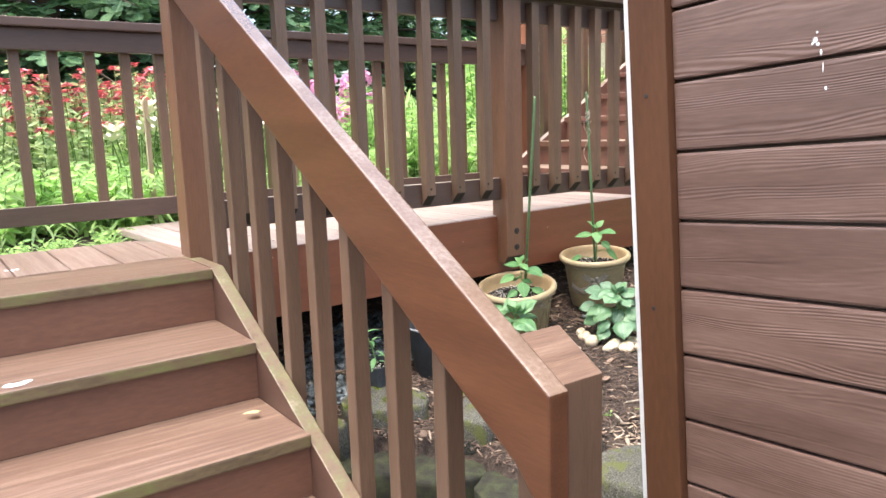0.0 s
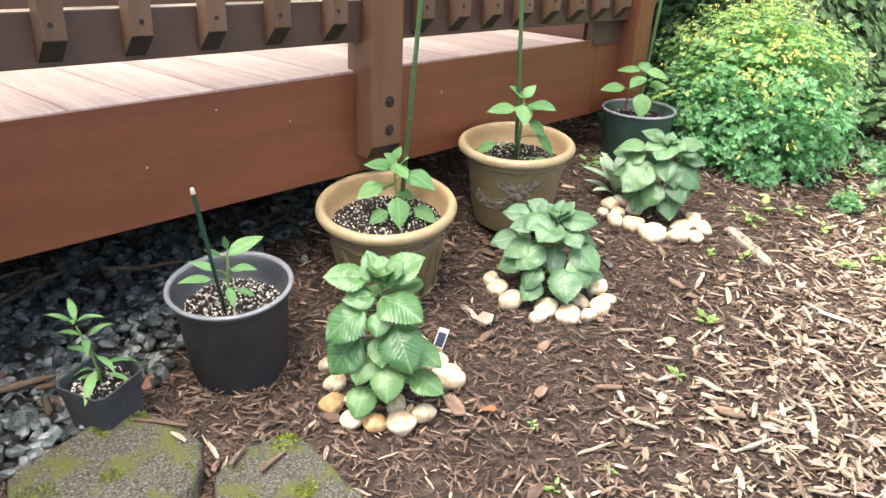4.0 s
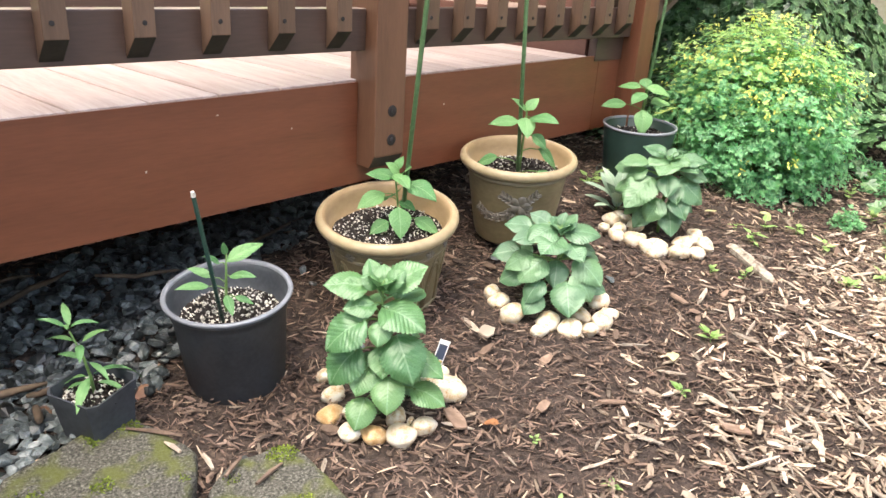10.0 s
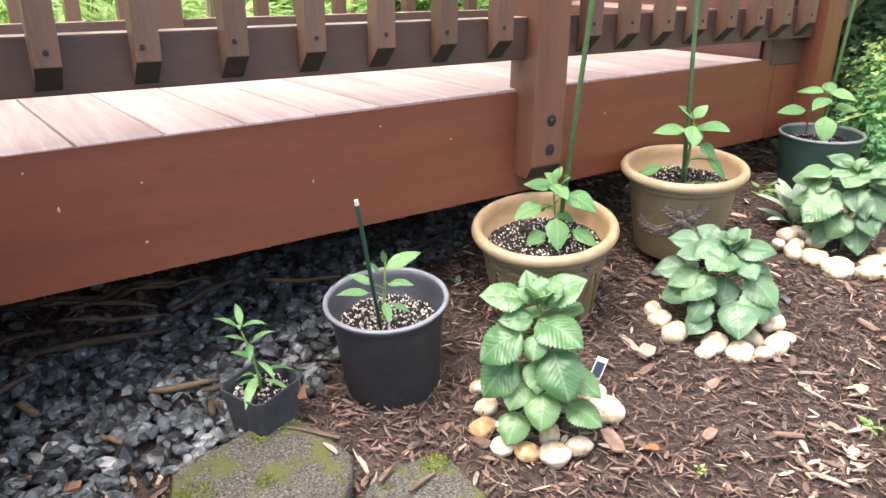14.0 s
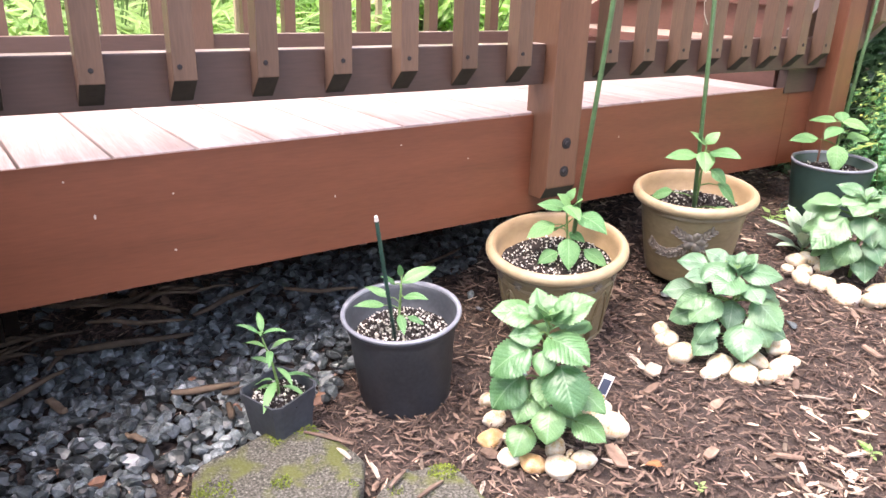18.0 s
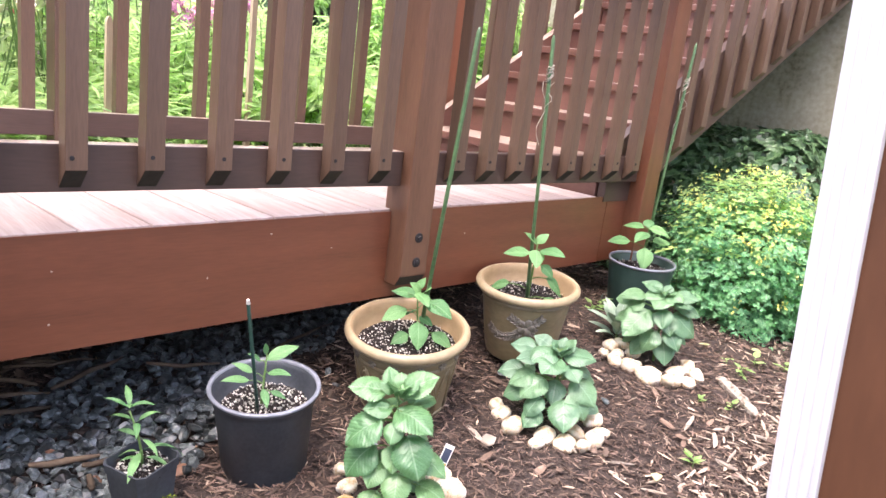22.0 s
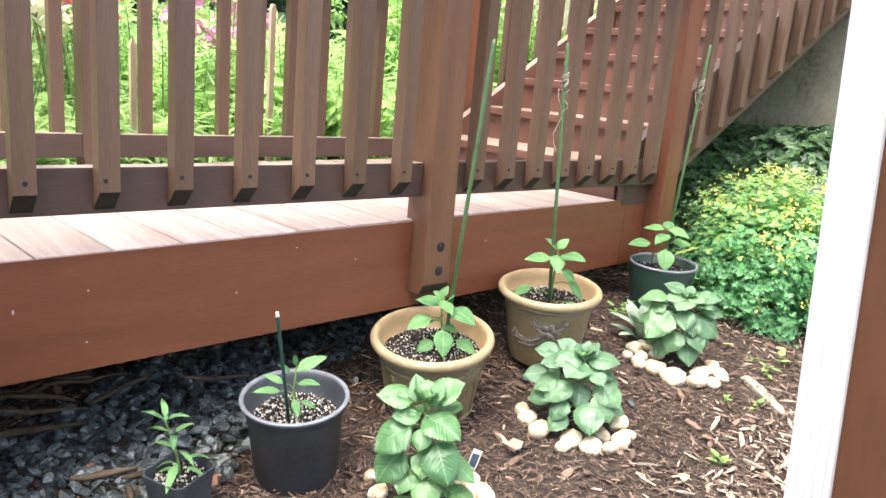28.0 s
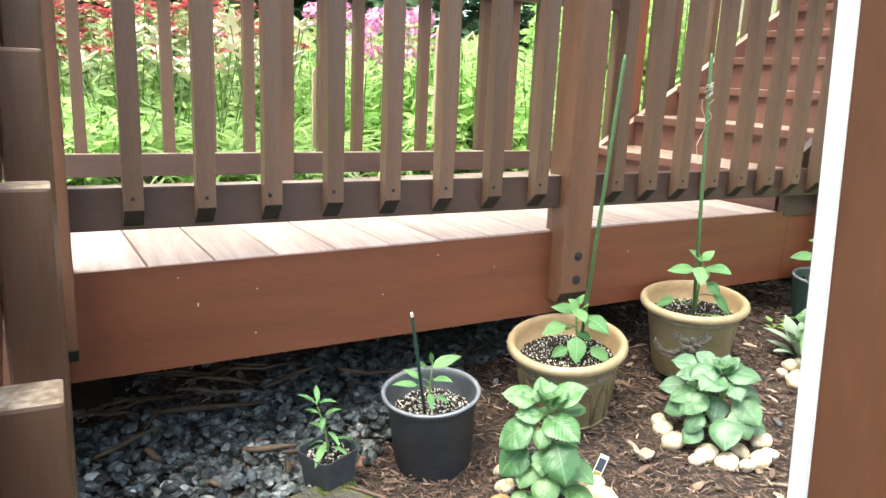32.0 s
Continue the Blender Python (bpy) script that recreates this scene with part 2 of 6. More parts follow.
def box(x0, x1, y0, y1, z0, z1, bev=0.0, bm=None):
    bm = bm or bmesh.new()
    v = [bm.verts.new((x, y, z)) for x in (x0, x1) for y in (y0, y1) for z in (z0, z1)]
    fs = [bm.faces.new([v[i] for i in q]) for q in ((0, 1, 3, 2), (4, 6, 7, 5), (0, 4, 5, 1), (2, 3, 7, 6), (0, 2, 6, 4), (1, 5, 7, 3))]
    if bev:
        bmesh.ops.bevel(bm, geom=list({e for f in fs for e in f.edges}), offset=bev, segments=2, affect="EDGES", profile=0.6)
    return bm


def top_finish(ob, m, least=0.6):
    """Gives the upper faces of a board a second finish: weathering, and on rails and treads painted sky glare."""
    me = ob.data
    me.materials.append(m)
    for f in me.polygons:
        if f.normal.z > least:
            f.material_index = len(me.materials) - 1
    return ob


def prism(points, axis, a, b, bev=0.0, bm=None):
    """A polygon in the two other axes (in the order x, y, z), drawn out along axis from a to b."""
    bm = bm or bmesh.new()
    n = "xyz".index(axis)

    def at(p, w):
        c = list(p)
        c.insert(n, w)
        return bm.verts.new(c)

    lo, hi = [at(p, a) for p in points], [at(p, b) for p in points]
    fs = [bm.faces.new(lo[::-1]), bm.faces.new(hi)]
    k = len(points)
    fs += [bm.faces.new((lo[i], lo[(i + 1) % k], hi[(i + 1) % k], hi[i])) for i in range(k)]
    bmesh.ops.recalc_face_normals(bm, faces=fs)
    if bev:
        bmesh.ops.bevel(bm, geom=list({e for f in fs for e in f.edges}), offset=bev, segments=2, affect="EDGES", profile=0.6)
    return bm


def lathe(profile, n=40, bm=None, cap=True):
    """A closed ring of quads round z for every step of (radius, z)."""
    bm = bm or bmesh.new()
    rings = []
    for r, z in profile:
        rings.append([bm.verts.new((r * math.cos(2 * math.pi * i / n), r * math.sin(2 * math.pi * i / n), z)) for i in range(n)])
    for a, b in zip(rings, rings[1:]):
        for i in range(n):
            bm.faces.new((a[i], a[(i + 1) % n], b[(i + 1) % n], b[i]))
    if cap:
        bm.faces.new(rings[0][::-1])
        bm.faces.new(rings[-1])
    return bm


def tube(path, radii, n=8, bm=None):
    """A tapered rod along points."""
    bm = bm or bmesh.new()
    path = [Vector(p) for p in path]
    rings = []
    for i, p in enumerate(path):
        d = (path[min(i + 1, len(path) - 1)] - path[max(i - 1, 0)]).normalized()
        q = d.to_track_quat("Z", "Y")
        r = radii[i] if isinstance(radii, (list, tuple)) else radii
        rings.append([bm.verts.new(p + q @ Vector((r * math.cos(2 * math.pi * k / n), r * math.sin(2 * math.pi * k / n), 0))) for k in range(n)])
    for a, b in zip(rings, rings[1:]):
        for i in range(n):
            bm.faces.new((a[i], a[(i + 1) % n], b[(i + 1) % n], b[i]))
    bm.faces.new(rings[0][::-1])
    bm.faces.new(rings[-1])
    return bm


# ---- the plan ----
DECK = 0.022                      # deck surface
FAR = 1.10                        # far side of the walkway
POSTS = (-0.445, 0.822, 1.915)      # posts of the near railing
BAL = [-0.285 + 0.1391 * i for i in range(8)] + [0.942 + 0.1212 * i for i in range(8)]
SLOPE_L, SLOPE_R = 0.53, 0.565    # pitch of the two flights
RAIL_TOP = 0.80


def ground(x, y):
    """Height of the planting bed; the lower path lies in front of the stone edge."""
    xs = x if x < 1.6 else 1.6 + 0.25 * (x - 1.6)
    z = -0.46 + 0.09 * (max(min(xs, 2.2), -0.6) - 0.9) + 0.10 * (max(min(y, 0.3), -1.2) + 0.35)
    z += 0.036 * math.exp(-((x - 1.75) ** 2 / 0.22 + (y + 0.08) ** 2 / 0.05))
    if y < -0.5:
        z -= 0.06 * min(-0.5 - y, 0.6)
    low = -0.78
    # the bed ends at a stone edge that runs from the walkway's corner towards the shed
    xe = float(np.interp(-y, (0.15, 0.22, 0.30, 0.45, 0.60, 1.0, 1.5), (-0.62, -0.40, -0.24, -0.06, 0.08, 0.16, 0.2)))
    t = min(1.0, max(0.0, (x - xe + 0.04) / 0.08))
    z = low + (z - low) * t * t * (3 - 2 * t)
    if y > 0.5 and x < -0.38:
        z = DECK - 0.13
    if y > 1.2:
        z = DECK - 0.12 + 0.06 * min(y - 1.2, 6)
    return z


# ---- ground ----
def terrain():
    bm = bmesh.new()
    xs = [-60, -30, -12, -6, -3] + [-2 + 0.08 * i for i in range(76)] + [4.4, 6, 9, 14, 30, 60]
    ys = [-60, -30, -12, -6, -3.5] + [-2.6 + 0.08 * i for i in range(47)] + [1.25, 1.5, 2, 3, 4, 6, 9, 14, 30, 60]
    grid = []
    for y in ys:
        row = []
        for x in xs:
            z = ground(x, y)
            if -2 < x < 4 and -2.6 < y < 1.2:
                z += 0.012 * noise.noise(Vector((x * 6, y * 6, 0))) + 0.008 * noise.noise(Vector((x * 17, y * 17, 3)))
            row.append(bm.verts.new((x, y, z)))
        grid.append(row)
    for a, b in zip(grid, grid[1:]):
        for i in range(len(xs) - 1):
            bm.faces.new((a[i], a[i + 1], b[i + 1], b[i]))
    return bm


thing("ground", terrain(), mulch_g, "dark brown mulch and soil of a planting bed", "ground", kind="structure", smooth=True)

# ---- walkway ----
walkway = empty("deck", (0, 0, 0), "brown stained wooden walkway with weathered planks", "deck", kind="structure")
prof = [(0.0, -0.213), (0.038, -0.213), (0.038, -0.006), (0.004, -0.006), (0.004, DECK - 0.001), (0.0, DECK - 0.001)]
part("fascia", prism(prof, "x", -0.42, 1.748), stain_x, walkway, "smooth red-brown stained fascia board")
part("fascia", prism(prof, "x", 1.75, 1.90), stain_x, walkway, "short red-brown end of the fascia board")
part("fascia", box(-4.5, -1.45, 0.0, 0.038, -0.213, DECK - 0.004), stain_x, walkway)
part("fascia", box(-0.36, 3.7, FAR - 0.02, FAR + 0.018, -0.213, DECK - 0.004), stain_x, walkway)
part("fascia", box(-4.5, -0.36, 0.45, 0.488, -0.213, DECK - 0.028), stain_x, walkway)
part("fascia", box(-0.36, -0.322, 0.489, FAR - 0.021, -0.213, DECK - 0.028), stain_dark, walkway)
for jy in (0.36, 0.72):
    part("joist", box(-4.5 if jy < 0.5 else -0.32, 2.0, jy, jy + 0.038, -0.16, DECK - 0.032), stain_dark, walkway)
for i in range(44):
    x0 = -4.432 + 0.1395 * i
    y0 = 0.005
    if -1.45 < x0 < -0.5:
        y0 = -0.02
    part("plank", box(x0, x0 + 0.1348, y0, FAR - 0.02 if x0 > -0.4 else 0.49, DECK - 0.027, DECK, 0.004), plank_m if x0 > -0.4 else plank_dark, walkway)
# the boards are sloped, and the planks skewed, to fit the camera's view
for ob in walkway.children:
    for v in ob.data.vertices:
        if v.co.x > -0.45:
            if ob.name.startswith("plank"):
                v.co.x -= 0.009 + 0.054 * v.co.y
            v.co.z += 0.008 + (0.020 if v.co.x < 0.76 else 0.011) * (v.co.x - 0.76)
# Added near-black boards: the shade under the deck is put into their colour.
shade_board = surface("shade-black skirt board", tones((0.018, 0.013, 0.010), 0.6), 0.95, 6, (0.5, 1, 3), 60, 0.4, spec=0.1)
part("back_skirt", box(-4.5, -0.323, 0.415, 0.443, -0.85, -0.2), shade_board, walkway)
part("back_skirt", box(-0.32, -0.29, 0.45, FAR - 0.11, -0.85, -0.2), shade_board, walkway)
part("back_skirt", box(-0.32, 3.6, FAR - 0.10, FAR - 0.07, -0.75, -0.02), shade_board, walkway)


scuff_m = surface("pale scuff", tones((0.5, 0.42, 0.36), 0.8), 0.7, 60, bump=0)
for x, z, w, h in ((-0.16, -0.085, 0.0022, 0.005), (-0.035, -0.165, 0.0025, 0.0022), (-0.03, -0.06, 0.002, 0.002), (0.28, -0.105, 0.002, 0.003), (0.43, -0.015, 0.003, 0.0016), (-0.20, -0.02, 0.0018, 0.002), (0.60, -0.06, 0.002, 0.002), (1.06, -0.05, 0.002, 0.003)):
    o = part("scuff", lathe([(1.0, 0.0), (0.9, 0.12), (0.5, 0.2)], 7), scuff_m, walkway, "small pale scuff")
    o.location, o.rotation_euler, o.scale = (x, -0.0002, z), (radians(90), 0, 0), (w, h, 0.002)


# ---- railings ----
def baluster_mesh(name, z0, z1, w=0.038):
    """A square picket whose foot is cut at a slant, lower at the back."""
    h = w / 2
    bm = prism([(-w, z0 + w), (0.0, z0), (0.0, z1), (-w, z1)], "x", -h, h, 0.0018)
    me = mesh_of(bm, name)
    me.materials.append(stain_z)
    me.materials.append(foot_shade_m)
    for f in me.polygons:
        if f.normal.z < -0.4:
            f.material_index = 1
    return me


def bolt(parent, at, turn, metal):
    """A washer-sized near-black disc, the shade of a recess in its colour, with a hex head."""
    bm = bmesh.new()
    lathe([(0.013, 0.0), (0.013, 0.0015), (0.011, 0.0022), (0.0, 0.0023)][:3], 16, bm)
    for v in bm.verts:
        v.co = turn @ v.co
    b = part("bolt", bm, dark_metal, parent, "near-black disc painted as a shaded bolt hole")
    b.location = at
    bm = lathe([(0.0065, 0.0), (0.0065, 0.004), (0.005, 0.0055)], 6)
    for v in bm.verts:
        v.co = turn @ v.co
    part("bolt_head", bm, metal, b)
    return b


dark_metal = surface("bolt hole", tones((0.015, 0.012, 0.012), 0.8), 0.6, 40, bump=0)
steel_m = surface("dull steel", tones((0.4, 0.42, 0.42), 0.8), 0.4, 60, bump=0.1, metal=0.9)
OUT = Euler((radians(90), 0, 0)).to_matrix()     # z to -y

rail = empty("railing", (0, 0, 0), "dark brown wooden railing with square pickets along the walkway", "railing", kind="structure")
for a, b in ((POSTS[0] + 0.045, POSTS[1] - 0.045), (POSTS[1] + 0.045, POSTS[2] - 0.045)):
    part("bottom_rail", box(a - 0.012, b, -0.026, 0.012, 0.096, 0.184, 0.003), stain_dark, rail, "dark brown bottom rail")
    top_finish(rail.children[-1], worn_glare_m)
    part("top_rail", box(a, b, -0.026, 0.012, RAIL_TOP - 0.005, RAIL_TOP + 0.085, 0.003), stain_dark, rail)
part("cap_rail", box(-0.5, 2.1, -0.10, 0.04, RAIL_TOP + 0.092, RAIL_TOP + 0.13, 0.005), stain_dark, rail)
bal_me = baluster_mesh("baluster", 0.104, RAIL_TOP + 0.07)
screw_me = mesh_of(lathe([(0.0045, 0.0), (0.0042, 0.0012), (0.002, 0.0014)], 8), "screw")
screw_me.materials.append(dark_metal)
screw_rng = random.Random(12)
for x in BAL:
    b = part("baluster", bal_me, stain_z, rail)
    b.location = (x, -0.0262, 0)
    s = part("screw", screw_me, dark_metal, b)
    s.location = (screw_rng.uniform(-0.008, 0.004), -0.0382, 0.165 + screw_rng.uniform(-0.003, 0.003))
    s.rotation_euler = (radians(90), 0, 0)
for k, x in enumerate(POSTS):
    bottom = (-0.165, -0.165, -0.215)[k]
    pts = [(-0.062, bottom + 0.03), (-0.045, bottom), (0.0 if k < 2 else 0.027, bottom)]
    pts += [(0.0, DECK + 0.001), (0.027, DECK + 0.001)] if k < 2 else []
    pts += [(0.027, RAIL_TOP + 0.09), (-0.062, RAIL_TOP + 0.09)]
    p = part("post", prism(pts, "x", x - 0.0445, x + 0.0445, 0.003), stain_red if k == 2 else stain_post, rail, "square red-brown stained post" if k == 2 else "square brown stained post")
    p.data.materials.append(foot_shade_m)
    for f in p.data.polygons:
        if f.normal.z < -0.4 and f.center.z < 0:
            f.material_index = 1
    if k < 2:
        for z in (-0.034, -0.100):
            bolt(p, (x + (0.006 if k else 0.004), -0.0622, z), OUT, dark_metal if k else steel_m)

far_rail = empty("railing", (0, 0, 0), "dark brown wooden railing on the garden side of the walkway", "railing", kind="structure")
top_finish(part("bottom_rail", box(-4.5, 1.93, FAR - 0.019, FAR + 0.019, 0.048, 0.125, 0.003), stain_dark, far_rail), worn_glare_m)
part("top_rail", box(-4.5, 1.93, FAR - 0.019, FAR + 0.019, 0.745, 0.83, 0.003), stain_dark, far_rail)
top_finish(part("cap_rail", box(-4.5, 1.93, FAR - 0.05, FAR + 0.09, 0.832, 0.868, 0.005), stain_dark, far_rail), worn_glare_m)
far_me = mesh_of(box(-0.019, 0.019, 0.0, 0.038, 0.06, 0.80), "baluster_far")
far_me.materials.append(stain_z)
for i in range(46):
    x = -4.4 + 0.14 * i
    b = part("baluster", far_me, stain_z, far_rail)
    b.location = (x, FAR + 0.0192, 0)
for x in (-3.3, -1.5, 0.325, 1.975):
    part("post", box(x - 0.0445, x + 0.0445, FAR - 0.03, FAR + 0.059, DECK - (0.3 if x > 0 else 0.85), 0.83 if x < 1.7 else 1.25, 0.003), stain_red if x > 1.7 else stain_z, far_rail)

# ---- stairs to the house ----
up = empty("staircase", (0, 0, 0), "red-brown wooden stairs that climb to the house", "staircase", kind="structure")
NX, NZ, RUN, RISE = 1.69, 0.155, 0.245, 0.1385
for k in range(8):
    x, z = NX + RUN * k, NZ + RISE * k
    part("riser", box(x + 0.02, x + 0.04, 0.03, FAR - 0.09, z - RISE + (0.001 if k else -0.005), z - 0.032, 0.0), riser_red, up)
    top_finish(part("tread", box(x, x + RUN + 0.03, 0.03, FAR - 0.09, z - 0.032, z, 0.005), riser_red, up), worn_glare_m, 0.35)


SLOPE_N = lambda x: 0.431 + 0.577 * (x - 2.098)
part("stringer", prism([(1.965, SLOPE_N(1.965) - 0.27), (3.7, SLOPE_N(3.7) - 0.27), (3.7, SLOPE_N(3.7) + 0.03), (1.965, SLOPE_N(1.965) + 0.03)], "y", -0.012, 0.026, 0.002), stain_dark, up, "dark brown sloping stringer")
part("stringer", prism([(1.72, DECK + 0.001), (1.96, DECK + 0.001), (1.96, 0.368), (1.72, 0.203)], "y", -0.004, 0.026, 0.002), stain_dark, up)
top_finish(up.children[-1], worn_glare_m, 0.5)
top_finish(part("stringer", prism([(1.70, DECK + 0.022), (2.2, DECK + 0.022), (3.7, 0.93), (3.7, 1.345), (1.70, 0.115)], "y", FAR - 0.085, FAR - 0.047, 0.002), riser_red, up, "red-brown sloping stringer paled on top by wear and painted glare"), worn_glare_m, 0.5)
part("hand_rail", prism([(1.965, SLOPE_N(1.965) + 0.81), (3.7, SLOPE_N(3.7) + 0.81), (3.7, SLOPE_N(3.7) + 0.90), (1.965, SLOPE_N(1.965) + 0.90)], "y", -0.012, 0.026, 0.002), stain_dark, up)
f_n = lambda x: NZ + SLOPE_R * (x - NX)
part("hand_rail", prism([(2.03, f_n(2.03) + 0.81), (3.7, f_n(3.7) + 0.81), (3.7, f_n(3.7) + 0.90), (2.03, f_n(2.03) + 0.90)], "y", FAR - 0.03, FAR + 0.01, 0.002), stain_dark, up)
for i in range(12):
    x = 2.09 + 0.1375 * i
    z0 = SLOPE_N(x) - 0.235
    bm = prism([(-0.038, z0 + 0.038), (0.0, z0), (0.0, z0 + 1.12), (-0.038, z0 + 1.12)], "x", x - 0.019, x + 0.019, 0.0018)
    b = part("baluster", bm, stain_z, up)
    b.location = (0, -0.0125, 0)
for i in range(14):
    x = 2.125 + 0.12 * i
    part("baluster", box(x - 0.019, x + 0.019, FAR + 0.011, FAR + 0.049, f_n(x) - 0.1, f_n(x) + 0.88), stain_z, up)

# ---- house ----
house = empty("house", (0, 0, 0), "brick house on an old concrete foundation wall", "house", kind="structure")
part("foundation", box(3.7, 9.0, -0.42, 3.2, -0.9, 1.05), conc_m, house, "stained old concrete foundation wall")
part("foundation", box(3.75, 9.0, -4.0, -0.422, -0.9, 1.05), conc_m, house)

# ---- stairs down to the path ----
low = empty("staircase", (0, 0, 0), "brown wooden steps with worn treads down to the path", "staircase", kind="structure")
XL, XR = -1.72, -0.496
low_tread = surface("worn stair tread", [(0.3, (0.085, 0.048, 0.034)), (0.5, (0.155, 0.096, 0.07)), (0.7, (0.27, 0.19, 0.145))], 0.34, 5, (0.5, 12, 5), 50, 0.3, vary=0.08, depth=0.003)
moss_edge = surface("mossy tread nosing", [(0.3, (0.075, 0.05, 0.03)), (0.48, (0.13, 0.095, 0.05)), (0.6, (0.13, 0.13, 0.045)), (0.72, (0.19, 0.15, 0.09))], 0.6, 9, (0.6, 2, 2), 70, 0.3, depth=0.002)
low_riser = surface("brown riser with green algae", [(0.3, (0.09, 0.042, 0.027)), (0.5, (0.135, 0.062, 0.039)), (0.62, (0.155, 0.082, 0.048)), (0.70, (0.13, 0.115, 0.04))], 0.45, 3, (0.5, 1, 2), 60, 0.15, vary=0.08, depth=0.002)
for k in range(4):
    y, z = -0.285 - 0.29 * k, DECK - 0.148 * k
    if k:
        t = part("tread", box(XL, XR, y, y + 0.3035, z - 0.03, z, 0.005), low_tread, low, "worn brown tread with a mossy edge")
    else:
        t = part("tread", box(XL, XR, y, 0.0, z - 0.03, z, 0.005), low_tread, low)
    t.data.materials.append(moss_edge)
    for f in t.data.polygons:
        if f.normal.y < -0.6:
            f.material_index = 1
    part("riser", box(XL + 0.01, XR, y + 0.012, y + 0.03, z - 0.148, z - 0.031), low_riser, low)
f_l = lambda y: DECK + SLOPE_L * (y + 0.26)
pts = [(0.0, DECK), (-0.26, DECK), (-1.62, f_l(-1.62)), (-1.62, f_l(-1.62) - 0.12), (-0.4, -0.32), (0.0, -0.20)]
top_finish(part("stringer", prism(pts, "x", -0.4955, -0.458, 0.003), stain, low, "brown stringer with a worn pale top edge"), worn_moss)
h_t = lambda y: 0.284 + 0.605 * (y + 1.2)
hr = [(-1.62, h_t(-1.62) - 0.20), (-1.55, h_t(-1.55) - 0.165), (0.0, h_t(0.0) - 0.165), (0.0, h_t(0.0)), (-1.62, h_t(-1.62))]
top_finish(part("hand_rail", prism(hr, "x", -0.4955, -0.458, 0.004), stain_y, low, "thick sloping red-brown handrail paled on top by wear and painted glare"), rail_top_m)
hand = low.children[-1].data
hand.materials.append(moss_edge)
for f in hand.polygons:
    if f.normal.y < -0.95:
        f.material_index = 2
for i in range(9):
    y = -1.31 + 0.16 * i
    zt, zb = 0.238 + 0.62 * (y + 1.15), f_l(min(y, -0.236)) - 0.285
    top_finish(part("baluster", prism([(-0.4578, zb), (-0.420, zb + 0.03), (-0.420, zt), (-0.4578, zt)], "y", y - 0.019, y + 0.019, 0.003), stain_z, low), pale_end if i > 1 else end_grain_m, 0.3)
top_finish(part("newel", prism([(-1.60, -0.78), (-1.51, -0.78), (-1.51, h_t(-1.51) - 0.012), (-1.60, h_t(-1.60) - 0.012)], "x", -0.4575, -0.3685, 0.003), stain_z, low, "square brown newel post with a sloping top"), low_tread)

# ---- the wall is tilted to fit the camera's view; everything on it is given from the corner board's outer edge ----
# its wall stands a little out of plumb; everything on it is given from the corner board's outer edge
shed = empty("shed_wall", Matrix.Translation((0.053, -1.302, 0.3)) @ Matrix.Rotation(-0.064, 4, "X"), "brown stained shed wall of horizontal boards", "wall", kind="structure")
board_m = grain("shed board", [(0.3, (0.072, 0.041, 0.031)), (0.5, (0.115, 0.068, 0.053)), (0.7, (0.16, 0.10, 0.08))], 0.38)
corner_m = surface("corner board", tones((0.073, 0.031, 0.015), 0.72), 0.6, 4, (2, 2, 0.5), 50, 0.1, depth=0.002, spec=0.2)
part("corner_board", box(0.0, 0.03, -0.0885, 0.0, -1.1, 1.7, 0.003), corner_m, shed, "plain brown corner board")
for i in range(21):
    w = -0.114 + 0.1355 * (i - 8)
    part("board", prism([(-0.0895, w + 0.003), (-2.9, w + 0.003), (-2.9, w + 0.1325), (-0.0895, w + 0.1325)], "x", 0.018, 0.04, 0.005), board_m, shed)
part("backing", box(0.041, 0.08, -2.9, -0.03, -1.1, 1.7), stain_dark, shed)


def fluted():
    """A white casing whose face has shallow vertical flutes."""
    a, b = Vector((0.003, 0.002)), Vector((0.043, 0.0455))
    d = b - a
    nrm = Vector((d.y, -d.x)).normalized()
    pts = []
    for i in range(81):
        u = i / 80
        dent = 0.009 * max(0.0, 1 - min(abs(u - g) for g in (0.2, 0.42, 0.62, 0.84)) / 0.07)
        pts.append(tuple(a + d * u + nrm * dent))
    pts += [tuple(b + nrm * 0.02), tuple(a + nrm * 0.02)]
    return prism(pts, "z", -0.92, 1.7)


part("casing", fluted(), white_m, shed, "white fluted vinyl door casing")

# Nail holes are flat discs with the holes' shade in their colour.
for y, z in ((-0.038, 0.136), (-0.037, -0.293), (-0.038, 0.55)):
    n = part("nail_hole", lathe([(0.0045, 0.0), (0.0045, 0.0006), (0.003, 0.0008)], 10), dark_metal, shed)
    n.location, n.rotation_euler = (-0.0002, y, z), (0, radians(-90), 0)
for k, (y, z, r, h) in enumerate(((-0.368, 0.187, 0.0042, 1.2), (-0.372, 0.180, 0.003, 1.0), (-0.377, 0.166, 0.0022, 2.4), (-0.380, 0.142, 0.0011, 8.0), (-0.384, 0.108, 0.0024, 1.4), (-0.363, 0.182, 0.0022, 1.2), (-0.371, 0.199, 0.002, 1.0))):
    n = part("splash", lathe([(r, 0.0), (r * 0.9, 0.0005), (r * 0.5, 0.0008)], 9), white_m, shed, "dried white droppings on the board")
    n.location, n.rotation_euler, n.scale = (0.0175, y, z), (0, radians(-90), 0), (h, 1, 1)

